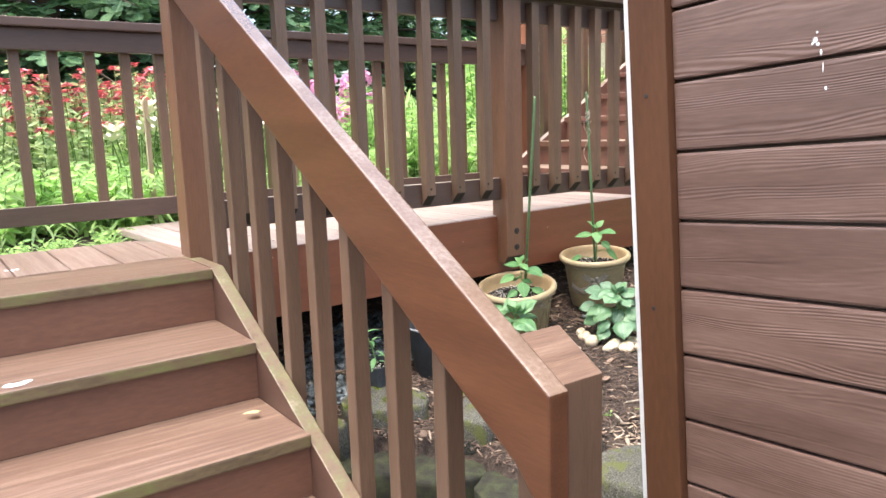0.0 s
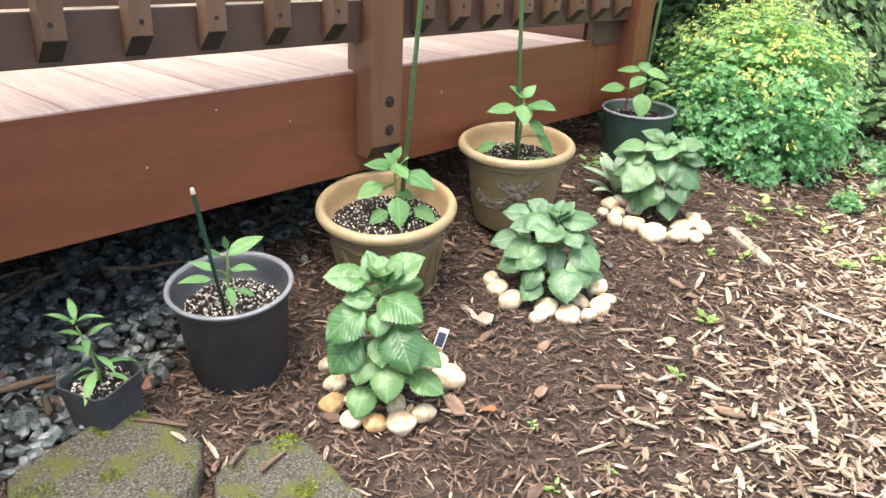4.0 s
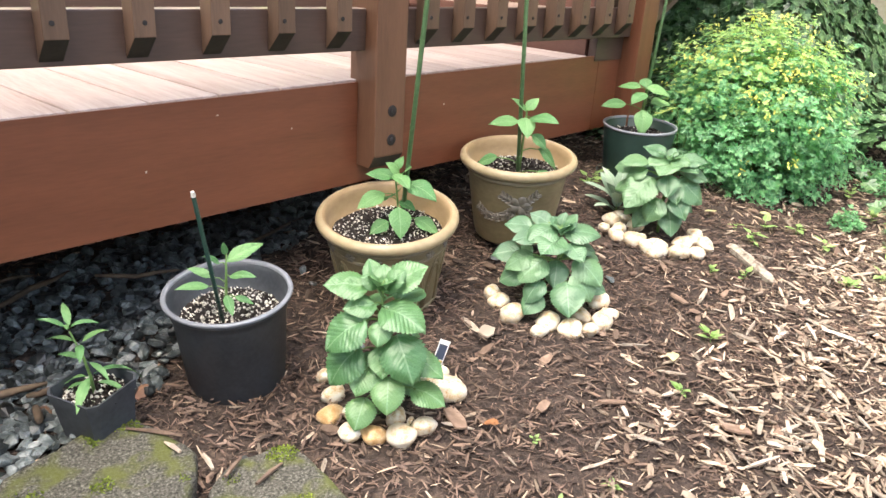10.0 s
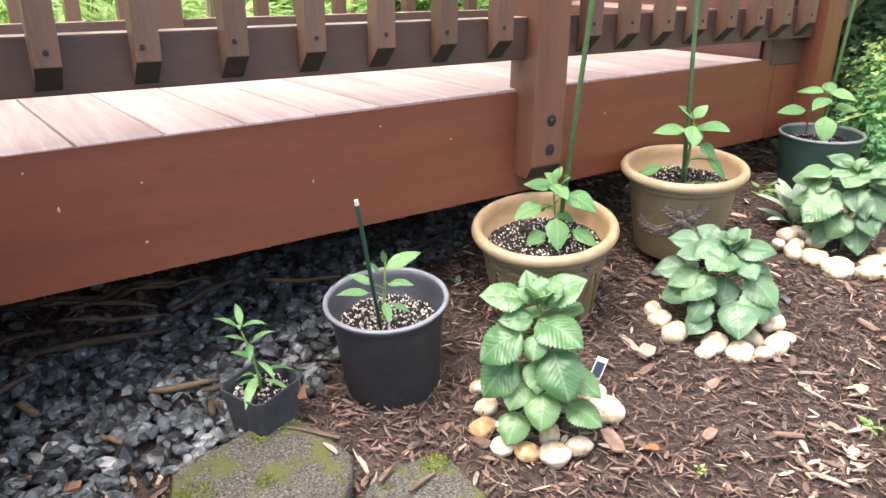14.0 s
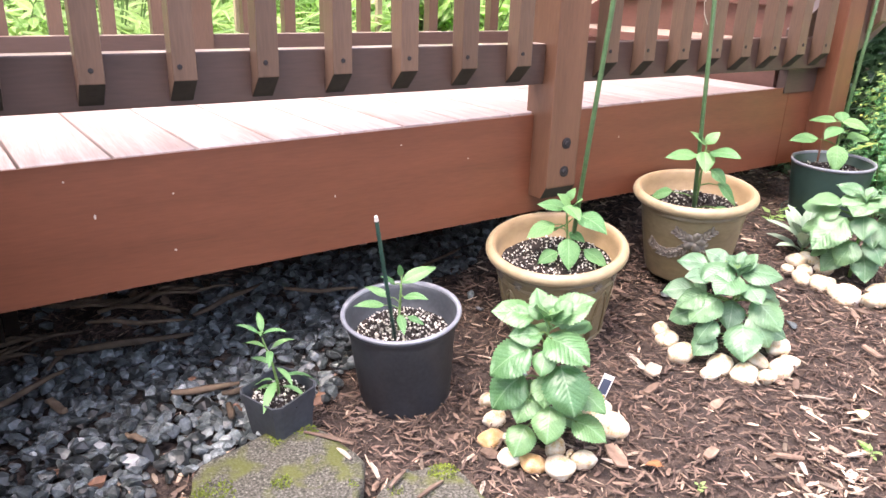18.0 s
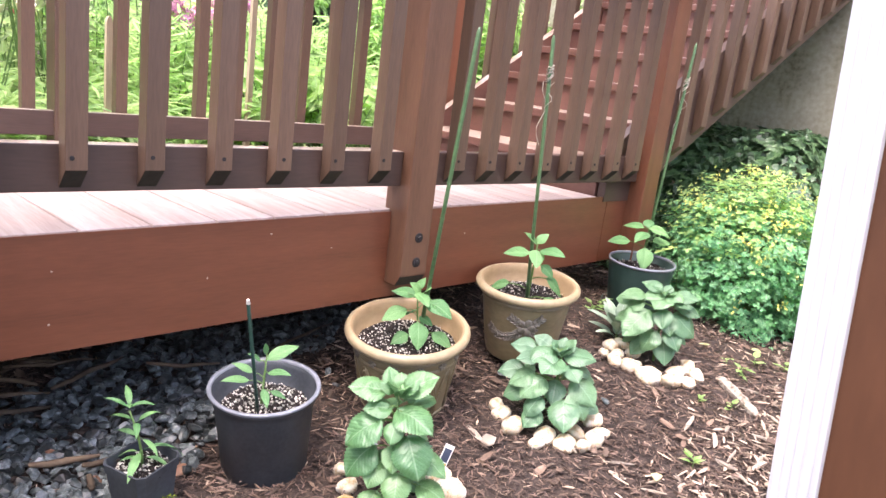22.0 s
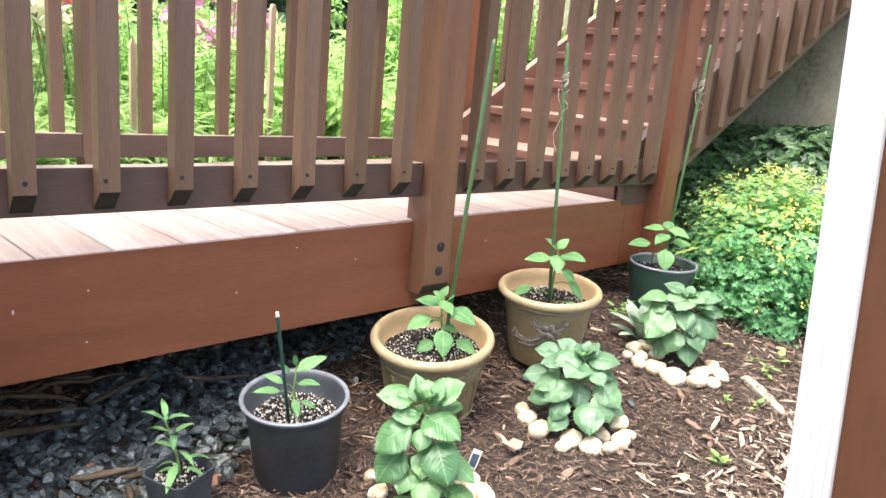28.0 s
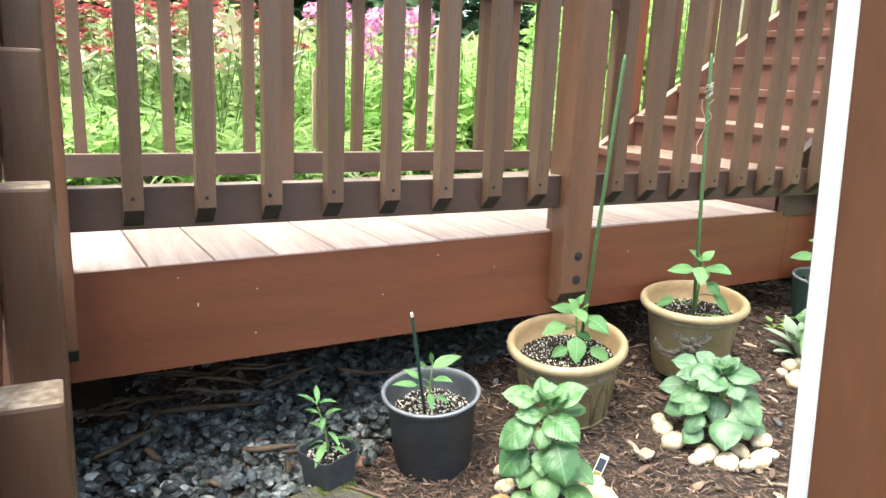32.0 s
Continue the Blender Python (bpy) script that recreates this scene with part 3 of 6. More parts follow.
# ---- droppings and a leaf on the steps ----
for k, (x, y, z, r) in enumerate(((-1.02, -0.534, DECK - 0.148, 0.017), (-1.0, -0.525, DECK - 0.148, 0.012), (-1.035, -0.528, DECK - 0.148, 0.010), (-0.942, 0.123, DECK, 0.008), (-0.93, 0.13, DECK, 0.006), (-0.957, 0.125, DECK, 0.005))):
    n = part("splash", lathe([(r, 0.0), (r * 0.85, 0.0009), (r * 0.4, 0.0014)], 9), white_m, low, "dried white droppings on the tread")
    n.location, n.scale, n.rotation_euler = (x, y, z + 0.0002), (1.4, 0.8, 1), (0, 0, 0.5 * k)


# ---- plant materials ----
def leaf_material(name, dark, light, vein, rough=0.42, veins=9.0, spread=0.7, through=0.25, strength=0.5, island=False, vary=0.22, spec=0.5, rib=0.22):
    """A leaf that lies along its own y axis: side veins at a slant from the midrib, a little light coming through."""
    m = bpy.data.materials.new(name)
    m.use_nodes = True
    nt = m.node_tree
    L = nt.links.new
    b, out = nt.nodes["Principled BSDF"], nt.nodes["Material Output"]

    def mth(op, a, c=None):
        n = nt.nodes.new("ShaderNodeMath")
        n.operation = op
        for i, v in enumerate((a, c)):
            if v is None:
                continue
            if isinstance(v, (int, float)):
                n.inputs[i].default_value = v
            else:
                L(v, n.inputs[i])
        return n.outputs[0]

    uv = nt.nodes.new("ShaderNodeUVMap")
    sp = nt.nodes.new("ShaderNodeSeparateXYZ")
    L(uv.outputs["UV"], sp.inputs[0])
    u = mth("ABSOLUTE", mth("SUBTRACT", sp.outputs[0], 0.5))
    v = sp.outputs[1]
    w = mth("FRACT", mth("MULTIPLY", mth("SUBTRACT", v, mth("MULTIPLY", u, spread)), veins))
    ridge = mth("ABSOLUTE", mth("SUBTRACT", w, 0.5))
    line = mth("GREATER_THAN", ridge, 0.43)
    mid = mth("LESS_THAN", u, 0.02)
    lines = mth("MAXIMUM", mth("MULTIPLY", line, rib), mth("MULTIPLY", mid, min(0.8, rib * 3.6)))
    no = nt.nodes.new("ShaderNodeTexNoise")
    no.inputs["Scale"].default_value, no.inputs["Detail"].default_value = 40.0, 4.0
    co = nt.nodes.new("ShaderNodeTexCoord")
    L(co.outputs["Object"], no.inputs["Vector"])
    r = ramp(nt, [(0.3, dark), (0.7, light)])
    L(no.outputs["Fac"], r.inputs["Fac"])
    if island:
        rnd = nt.nodes.new("ShaderNodeNewGeometry").outputs["Random Per Island"]
    else:
        rnd = nt.nodes.new("ShaderNodeObjectInfo").outputs["Random"]
    hs = nt.nodes.new("ShaderNodeHueSaturation")
    mr = nt.nodes.new("ShaderNodeMapRange")
    mr.inputs["To Min"].default_value, mr.inputs["To Max"].default_value = 1 - vary, 1 + vary
    L(rnd, mr.inputs["Value"])
    L(mr.outputs["Result"], hs.inputs["Value"])
    mr2 = nt.nodes.new("ShaderNodeMapRange")
    mr2.inputs["To Min"].default_value, mr2.inputs["To Max"].default_value = 0.515, 0.485
    L(rnd, mr2.inputs["Value"])
    L(mr2.outputs["Result"], hs.inputs["Hue"])
    L(r.outputs["Color"], hs.inputs["Color"])
    mx = nt.nodes.new("ShaderNodeMix")
    mx.data_type = "RGBA"
    L(lines, mx.inputs["Factor"])
    L(hs.outputs["Color"], mx.inputs["A"])
    mx.inputs["B"].default_value = (*vein, 1)
    L(mx.outputs["Result"], b.inputs["Base Color"])
    b.inputs["Roughness"].default_value = rough
    b.inputs["Specular IOR Level"].default_value = spec
    bp = nt.nodes.new("ShaderNodeBump")
    bp.inputs["Strength"].default_value, bp.inputs["Distance"].default_value = strength, 0.0025
    L(mth("ADD", mth("MULTIPLY", mth("SINE", mth("MULTIPLY", w, math.pi)), 1.0), mth("MULTIPLY", no.outputs["Fac"], 0.5)), bp.inputs["Height"])
    L(bp.outputs["Normal"], b.inputs["Normal"])
    tr = nt.nodes.new("ShaderNodeBsdfTranslucent")
    L(mx.outputs["Result"], tr.inputs["Color"])
    ms = nt.nodes.new("ShaderNodeMixShader")
    ms.inputs[0].default_value = through
    L(b.outputs[0], ms.inputs[1])
    L(tr.outputs[0], ms.inputs[2])
    L(ms.outputs[0], out.inputs["Surface"])
    return m


def leaf_mesh(name, material, length, width, shape="ovate", droop=0.25, fold=0.25, teeth=12, tooth=0.06, quilt=0.0, along=14, across=6, stalk=0.15, seed=0, bend=0.0):
    """One leaf from its stalk at the origin, along +y, arching down to its tip."""
    rng = random.Random(seed)
    bm = bmesh.new()
    uvl = bm.loops.layers.uv.new("UVMap")
    grid, uvs = [], {}
    for j in range(along + 1):
        v = j / along
        if shape == "ovate":
            w = math.sin(math.pi * v ** 0.62) ** 0.8 * (1 - 0.22 * v)
        elif shape == "heart":
            w = math.sin(math.pi / 2 * min(1, v / 0.3)) ** 0.55 * (1 - (max(0, v - 0.3) / 0.7) ** 2.05)
        elif shape == "pointed":
            w = math.sin(math.pi / 2 * min(1, v / 0.36)) ** 0.8 * (1 - (max(0, v - 0.36) / 0.64) ** 1.8)
        elif shape == "lance":
            w = math.sin(math.pi * v ** 0.8) ** 0.9
        elif shape == "strap":
            w = min(1, 6 * (1 - v)) * (0.75 + 0.25 * (1 - v)) if v < 0.999 else 0.02
        else:
            w = math.sin(math.pi * v ** 0.62) ** 0.58 * (1 - 0.08 * v)
        w = max(w, 0.012)
        row = []
        for i in range(across + 1):
            u = 2 * i / across - 1
            edge = 1.0
            if abs(u) > 0.99:
                edge += tooth * (2 * ((v * teeth) % 1) - 1) if teeth else tooth * (1 if j % 2 else -1)
            x = u * width / 2 * w * edge
            a = v * droop * 2
            y = length * (math.sin(a) / (droop * 2) if droop else v)
            z = -length * ((1 - math.cos(a)) / (droop * 2) if droop else 0)
            z += abs(u) * w * width * fold * 0.5 - (abs(u) ** 3) * width * 0.12 * w
            z += quilt * (0.55 + 1.3 * noise.noise(Vector((u * 2.5, v * 5, seed * 3.3)))) * math.sin((v - abs(u) * 0.55 * (0.55 + 0.45 * v) + 0.22 * u * u + 0.05 * noise.noise(Vector((u * 3, v * 4, seed * 1.7)))) * math.pi * 12) * (1 - abs(u) ** 4) * min(1, 4 * v * (1 - v) + 0.2)
            if shape == "heart":
                y -= 0.10 * length * abs(u) ** 1.5 * (1 - v) ** 4
            z += (0.075 if shape == "heart" else 0.03) * length * noise.noise(Vector((u * 1.5, v * 3, seed * 7.1)))
            y, z = y * math.cos(bend) + z * math.sin(bend), z * math.cos(bend) - y * math.sin(bend)
            ve = bm.verts.new((x, y + stalk * length, z))
            uvs[ve] = (0.5 + u / 2 * w, v)
            row.append(ve)
        grid.append(row)
    for a, b in zip(grid, grid[1:]):
        for i in range(across):
            f = bm.faces.new((a[i], a[i + 1], b[i + 1], b[i]))
            f.smooth = True
            for lp in f.loops:
                lp[uvl].uv = uvs[lp.vert]
    if stalk:
        s0 = len(bm.faces)
        tube([(0, 0, 0), (0, stalk * length * 0.6, 0.01 * length), (0, stalk * length * 1.05, 0)], [width * 0.03, width * 0.025, width * 0.02], 5, bm)
    me = mesh_of(bm, name)
    me.materials.append(material)
    return me


def put(name, me, parent, at, yaw, pitch, size=1.0, roll=0.0, label=""):
    """A leaf object: its stalk at a point, yaw about z from +y, pitch up."""
    ob = new(name, me)
    ob.parent = parent
    ob.matrix_local = Matrix.Translation(at) @ Euler((radians(pitch), radians(roll), radians(yaw))).to_matrix().to_4x4() @ Matrix.Scale(size, 4)
    return tagged(ob, label)


perilla_m = leaf_material("quilted green leaf", (0.08, 0.20, 0.066), (0.145, 0.31, 0.12), (0.28, 0.45, 0.26), 0.42, 9, 0.9, 0.25, 0.24, vary=0.2, spec=0.9, rib=0.11)
perilla_b = leaf_material("blue-green quilted leaf", (0.085, 0.205, 0.09), (0.165, 0.32, 0.16), (0.29, 0.46, 0.31), 0.42, 9, 0.9, 0.25, 0.24, vary=0.2, spec=0.9, rib=0.11)
perilla_d = leaf_material("deep green quilted leaf", (0.085, 0.205, 0.085), (0.16, 0.31, 0.145), (0.24, 0.40, 0.23), 0.42, 9, 0.9, 0.24, 0.24, vary=0.2, spec=0.9, rib=0.11)
pepper_m = leaf_material("bright green leaf", (0.11, 0.285, 0.095), (0.215, 0.43, 0.17), (0.33, 0.54, 0.27), 0.40, 8, 0.8, 0.3, 0.35, rib=0.12)
grey_m = leaf_material("woolly grey-green leaf", (0.22, 0.33, 0.22), (0.34, 0.44, 0.33), (0.42, 0.5, 0.41), 0.8, 8, 0.6, 0.1, 0.4)
stem_m = surface("green stem", tones((0.12, 0.22, 0.06), 0.7), 0.5, 30, bump=0.1)
stake_m = surface("green garden stake", tones((0.085, 0.165, 0.07), 0.75), 0.4, 20, (1, 1, 6), bump=0.3)
perlite_m = surface("white perlite", tones((0.60, 0.57, 0.50), 0.75), 0.9, 60, bump=0.2, vary=0.4, island=True)
bronze_m = surface("dull bronze relief", tones((0.20, 0.175, 0.14), 0.55), 0.45, 40, bump=0.2, metal=0.2)

def heart_leaves(name, m, k0):
    """Unit leaves without a stalk: flat ones, arched ones and one that is cupped."""
    return [leaf_mesh(name, m, 1.0, 0.92 + 0.05 * (k % 3), "heart", (0.16, 0.26, 0.36, 0.24, 0.42)[k], (0.22, 0.12, 0.16, 0.34, 0.10)[k], 13, 0.08, 0.008, 52, 12, 0.0, k0 + k) for k in range(5)]


PER, PERB, PERD = heart_leaves("perilla leaf", perilla_m, 0), heart_leaves("blue perilla leaf", perilla_b, 10), heart_leaves("dark perilla leaf", perilla_d, 20)
SLIM = [leaf_mesh("slim pepper blade", pepper_m, 1.12, 0.42, "pointed", 0.12 + 0.12 * k, 0.35, 9, 0.03, 0.012, 30, 8, 0.0, 46 + k) for k in range(3)]
PEPPER = [leaf_mesh("pepper blade", pepper_m, 1.0, 0.70, "pointed", 0.2 + 0.12 * k, 0.3, 9, 0.04, 0.014, 36, 8, 0.0, 41 + k) for k in range(3)]
LAMB = leaf_mesh("lamb leaf", grey_m, 0.09, 0.036, "lance", 0.35, 0.35, 0.001, 0, 0, 10, 6, 0.1, 20)
NAR = [leaf_mesh("narrow leaf", pepper_m, 0.07, 0.019, "lance", 0.4 + 0.2 * k, 0.4, 7, 0.10, 0, 14, 4, 0.1, 23 + k) for k in range(2)]


def leafy(name, at, tiers, leaves, label, category, lean=(0, 0), stem_r=0.004, seed=0, group=""):
    """An upright plant: opposite leaves in crossed pairs; tiers are (height, size, pitch, count, offset)."""
    rng = random.Random(seed)
    p = empty(name, at, label, category, group)
    top = max(t[0] for t in tiers)
    path = [(lean[0] * t * t * top, lean[1] * t * t * top, top * t - 0.01) for t in (0, 0.33, 0.66, 1.0)]
    part("stem", tube(path, [stem_r, stem_r * 0.9, stem_r * 0.75, stem_r * 0.5], 8), stem_m, p, "slender green stem", True)
    turn = rng.uniform(0, 90)
    for k, (h, size, pitch, count, off) in enumerate(tiers):
        t = h / top
        for i in range(count):
            yaw = turn + 360 * i / count + rng.uniform(-16, 16)
            a = radians(yaw + 90)
            c = (lean[0] * t * t * top + off * math.cos(a), lean[1] * t * t * top + off * math.sin(a), h + rng.uniform(-0.006, 0.006))
            put("leaf", rng.choice(leaves), p, c, yaw, pitch + rng.uniform(-12, 12), size * rng.uniform(0.85, 1.12), rng.uniform(-10, 10))
            if off > 0.012:
                part("branch", tube([(lean[0] * t * t * top, lean[1] * t * t * top, h - 0.02), c], [0.0022, 0.0016], 6), stem_m, p)
        turn += 90 if count == 2 else 47
    return p


def sprig(name, at, facing, blades, leaves, label, group, seed, stem_r=0.004, lean=0.0, crown=0):
    """A plant given leaf by leaf: each leaf's middle (sideways, forward, up) from the foot of the stem, its pitch and
    its length.
    Every leaf points away from the stem, rolls to the front and hangs on a thin stalk, placed to fit the camera's view;
    facing is the plan angle towards the camera."""
    rng = random.Random(seed)
    p = empty(name, at, label, "plant", group)
    fx, fy = math.cos(radians(facing)), math.sin(radians(facing))
    top = max(l[2] for l in leaves) * 0.93
    axis = lambda z: Vector((-fy * lean * z, fx * lean * z, z))
    part("stem", tube([axis(top * t) + Vector((0, 0, -0.012 if t == 0 else 0)) for t in (0, 0.3, 0.6, 1.0)], [stem_r, stem_r * 0.9, stem_r * 0.75, stem_r * 0.45], 8), stem_m, p, "slender green stem", True)
    leaves = list(leaves) + [(0.022 * math.cos(k * 2.4), 0.022 * math.sin(k * 2.4), top * 1.05 + 0.004 * (k % 3), 38 + 9 * (k % 3), 0.034 + 0.008 * (k % 2)) for k in range(crown)]
    for r, f, z, pitch, size in leaves:
        mid = Vector((f * fx - r * fy, f * fy + r * fx, z))
        out = mid - axis(z)
        yaw = math.atan2(out.y, out.x) + rng.uniform(-0.22, 0.22)
        c = math.cos(radians(pitch))
        way = Vector((math.cos(yaw) * c, math.sin(yaw) * c, math.sin(radians(pitch))))
        base = mid - way * size * 0.5
        put("leaf", rng.choice(blades), p, base, math.degrees(yaw) - 90, pitch + 14 + rng.uniform(-6, 6), size, 26 * r / max(0.01, math.hypot(r, f)) + rng.uniform(-10, 10))
        root = axis(max(0.004, min(top, base.z - 0.3 * (base - axis(base.z)).to_2d().length)))
        if (base - root).length > 0.008:
            part("stalk", tube([root, (root + base) / 2 + Vector((0, 0, 0.004)), base + way * size * 0.04], [stem_r * 0.5, stem_r * 0.42, stem_r * 0.36], 5), stem_m, p)
    return p


# ---- potted plants ----
def pot_pose(x, y, z, lean=0.0):
    """A pot that leans down the slope of the bed, towards the path, by an angle fitted to the camera's view."""
    axis = Vector((0.55, -0.83, 0))
    return Matrix.Translation((x, y, z)) @ Matrix.Rotation(radians(lean), 4, axis)


def soil(parent, radius, z, seed, crumbs=170):
    rng = random.Random(seed)
    bm = bmesh.new()
    rings = []
    for k in range(9):
        r = radius * (1 - k / 8.0)
        rings.append([bm.verts.new((r * math.cos(i * math.pi / 14), r * math.sin(i * math.pi / 14), z + 0.006 * noise.noise(Vector((r * 40 * math.cos(i * math.pi / 14), r * 40 * math.sin(i * math.pi / 14), seed))))) for i in range(28)] if k < 8 else [bm.verts.new((0, 0, z))])
    for a, b in zip(rings, rings[1:]):
        for i in range(28):
            if len(b) > 1:
                bm.faces.new((a[i], a[(i + 1) % 28], b[(i + 1) % 28], b[i]))
            else:
                bm.faces.new((a[i], a[(i + 1) % 28], b[0]))
    s = part("soil", bm, soil_m, parent, "dark potting soil", True)
    spots = []
    for _ in range(crumbs):
        r, a = radius * 0.97 * math.sqrt(rng.random()), rng.uniform(0, 6.283)
        spots.append((r * math.cos(a), r * math.sin(a), z + 0.002 + rng.uniform(0, 0.003), rng.uniform(0.0008, 0.0032)))
    part("perlite", rubble("perlite", spots, seed), perlite_m, s, "white perlite crumbs")["kind"] = "stuff"
    bits = [(radius * 0.95 * math.sqrt(rng.random()) * math.cos(a), radius * 0.95 * math.sqrt(rng.random()) * math.sin(a), z + 0.002, rng.uniform(0.002, 0.006)) for a in [rng.uniform(0, 6.28) for _ in range(160)]]
    part("bark_bit", rubble("bark bits", bits, seed + 1, (1.6, 0.8, 0.5)), soil_m, s)["kind"] = "stuff"


CUBE = np.array([(x, y, z) for x in (-1, 1) for y in (-1, 1) for z in (-1, 1)], float)
CUBE_F = np.array([(0, 1, 3, 2), (4, 6, 7, 5), (0, 4, 5, 1), (2, 3, 7, 6), (0, 2, 6, 4), (1, 5, 7, 3)])


def rubble(name, spots, seed, shape=(1.1, 0.9, 0.75), jitter=0.32):
    """Many small angular lumps in one mesh: (x, y, z, radius) each."""
    rng = np.random.default_rng(seed)
    n = len(spots)
    s = np.array(spots, float)
    v = CUBE[None] * np.array(shape) * rng.uniform(0.6, 1.15, (n, 1, 3)) + rng.normal(0, jitter, (n, 8, 3))
    ang = rng.uniform(0, 2 * np.pi, (n, 3)) * np.array([1.0, 0.25, 0.25])
    c, d = np.cos(ang[:, 0])[:, None], np.sin(ang[:, 0])[:, None]
    x, y = v[..., 0] * c - v[..., 1] * d, v[..., 0] * d + v[..., 1] * c
    c, d = np.cos(ang[:, 1])[:, None], np.sin(ang[:, 1])[:, None]
    z, x = v[..., 2] * c - x * d, v[..., 2] * d + x * c
    v = np.stack([x, y, z], -1) * s[:, None, 3:] * 0.7 + s[:, None, :3]
    f = (CUBE_F[None] + (np.arange(n) * 8)[:, None, None]).reshape(-1, 4)
    me = bpy.data.meshes.new(name)
    me.from_pydata(v.reshape(-1, 3).tolist(), [], f.tolist())
    return me


def tan_pot(at, turn, flowers, label):
    """A moulded pot with a rolled lip; either a garland of leaves or a band of arches in relief."""
    p = empty("flower_pot", at, label, "flower pot", "tan flower pots")
    R, H, B = 0.158, 0.232, 0.105
    side = lambda t: B + (R - 0.018 - B) * t ** 0.9
    prof = [(B - 0.012, 0.0), (B - 0.002, 0.002), (B, 0.008)]
    prof += [(side(t), H * t) for t in (0.1, 0.3, 0.5, 0.7, 0.80, 0.815)]
    prof += [(side(0.83) + 0.004, H * 0.825), (side(0.85) + 0.004, H * 0.84), (side(0.86), H * 0.85), (side(0.9), H * 0.885)]
    lip = [(R - 0.012 + 0.012 * math.cos(a), H - 0.012 + 0.013 * math.sin(a)) for a in [-2.0 + 0.35 * i for i in range(14)]]
    prof += lip + [(R - 0.026, H - 0.02), (R - 0.032, H - 0.064)]
    body = part("body", lathe(prof, 56), tan_m, p, "tan moulded resin pot with a rolled lip", True)
    body.data.materials.append(tan_rim)
    for f in body.data.polygons:
        if f.center.z > H * 0.885 or f.normal.z > 0.9:
            f.material_index = 1
    body.data.materials.append(tan_in)
    for f in body.data.polygons:
        c = f.center
        if f.normal.x * c.x + f.normal.y * c.y < -0.3 * math.hypot(c.x, c.y) and c.z > H * 0.7:
            f.material_index = 2
    soil(p, R - 0.030, H - 0.056, 3 if flowers else 4, 330 if flowers else 640)
    if flowers:
        # sprays of round leaves: (angle from the flower, height) along each stalk
        for line in (((-0.10, 0.52), (-0.28, 0.43), (-0.50, 0.385), (-0.75, 0.39), (-0.98, 0.47)), ((-0.10, 0.60), (-0.24, 0.65), (-0.40, 0.70)), ((0.10, 0.61), (0.24, 0.67), (0.36, 0.73)), ((0.10, 0.53), (0.22, 0.515))):
            pts = [(turn + da, t) for da, t in line]
            bm = bmesh.new()
            tube([((side(t) + 0.001) * math.cos(a), (side(t) + 0.001) * math.sin(a), H * t) for a, t in pts], 0.0022, 5, bm)
            for (a, t), (b, u) in zip(pts, pts[1:]):
                steps = max(2, round(math.hypot((b - a) * 0.14, (u - t) * H) / 0.0125))
                for q in range(steps):
                    f = q / steps
                    aa, tt = a + (b - a) * f, t + (u - t) * f
                    way = math.atan2((u - t) * H, (b - a) * side(tt))
                    for sgn in (-1, 1):
                        blade(bm, aa, side(tt) + 0.0005, H * tt, 0.019, 0.0105, way + sgn * 0.75)
            part("garland", bm, bronze_m, p, "dull bronze leaf garland in relief", False)
        bm = bmesh.new()
        for i in range(5):
            blade(bm, turn, side(0.58) + 0.002, H * 0.58, 0.029, 0.023, 2 * math.pi * i / 5)
        part("rosette", bm, bronze_m, p, "bronze five-petalled flower in relief", True)
    else:
        bm = bmesh.new()
        for t in (0.72, 0.74, 0.12):
            rr = side(t) + 0.001
            ring(bm, rr, H * t, 0.003)
        part("moulding", bm, tan_m, p, smooth=True)
        for i in range(14):
            bm = bmesh.new()
            a0 = 2 * math.pi * i / 14
            for off in (0.0, 0.045):
                pts = []
                for j in range(13):
                    u = j / 12
                    t = 0.14 + 0.53 * math.sin(u * math.pi) ** 0.55 - off
                    a = a0 + (u - 0.5) * 2 * math.pi / 14 * (1 - off * 3)
                    rr = side(max(t, 0.1)) + 0.0006
                    pts.append((rr * math.cos(a), rr * math.sin(a), H * max(t, 0.1)))
                tube(pts, 0.0028, 5, bm)
            part("arch", bm, tan_m, p, "", True)
        for i in range(14):
            bm = bmesh.new()
            for q in range(6):
                blade(bm, 2 * math.pi * (i + 0.5) / 14, side(0.80) + 0.0006, H * 0.785, 0.012, 0.006, q * math.pi / 3)
            part("star", bm, bronze_m, p, "small star flower in relief", True)
    return p


def ring(bm, r, z, h, n=56):
    """A thin half-round moulding."""
    rows = []
    for dr, dz in ((0, -h), (h * 0.8, -h * 0.5), (h, 0), (h * 0.8, h * 0.5), (0, h)):
        rows.append([bm.verts.new(((r + dr) * math.cos(2 * math.pi * i / n), (r + dr) * math.sin(2 * math.pi * i / n), z + dz)) for i in range(n)])
    for a, b in zip(rows, rows[1:]):
        for i in range(n):
            bm.faces.new((a[i], a[(i + 1) % n], b[(i + 1) % n], b[i]))


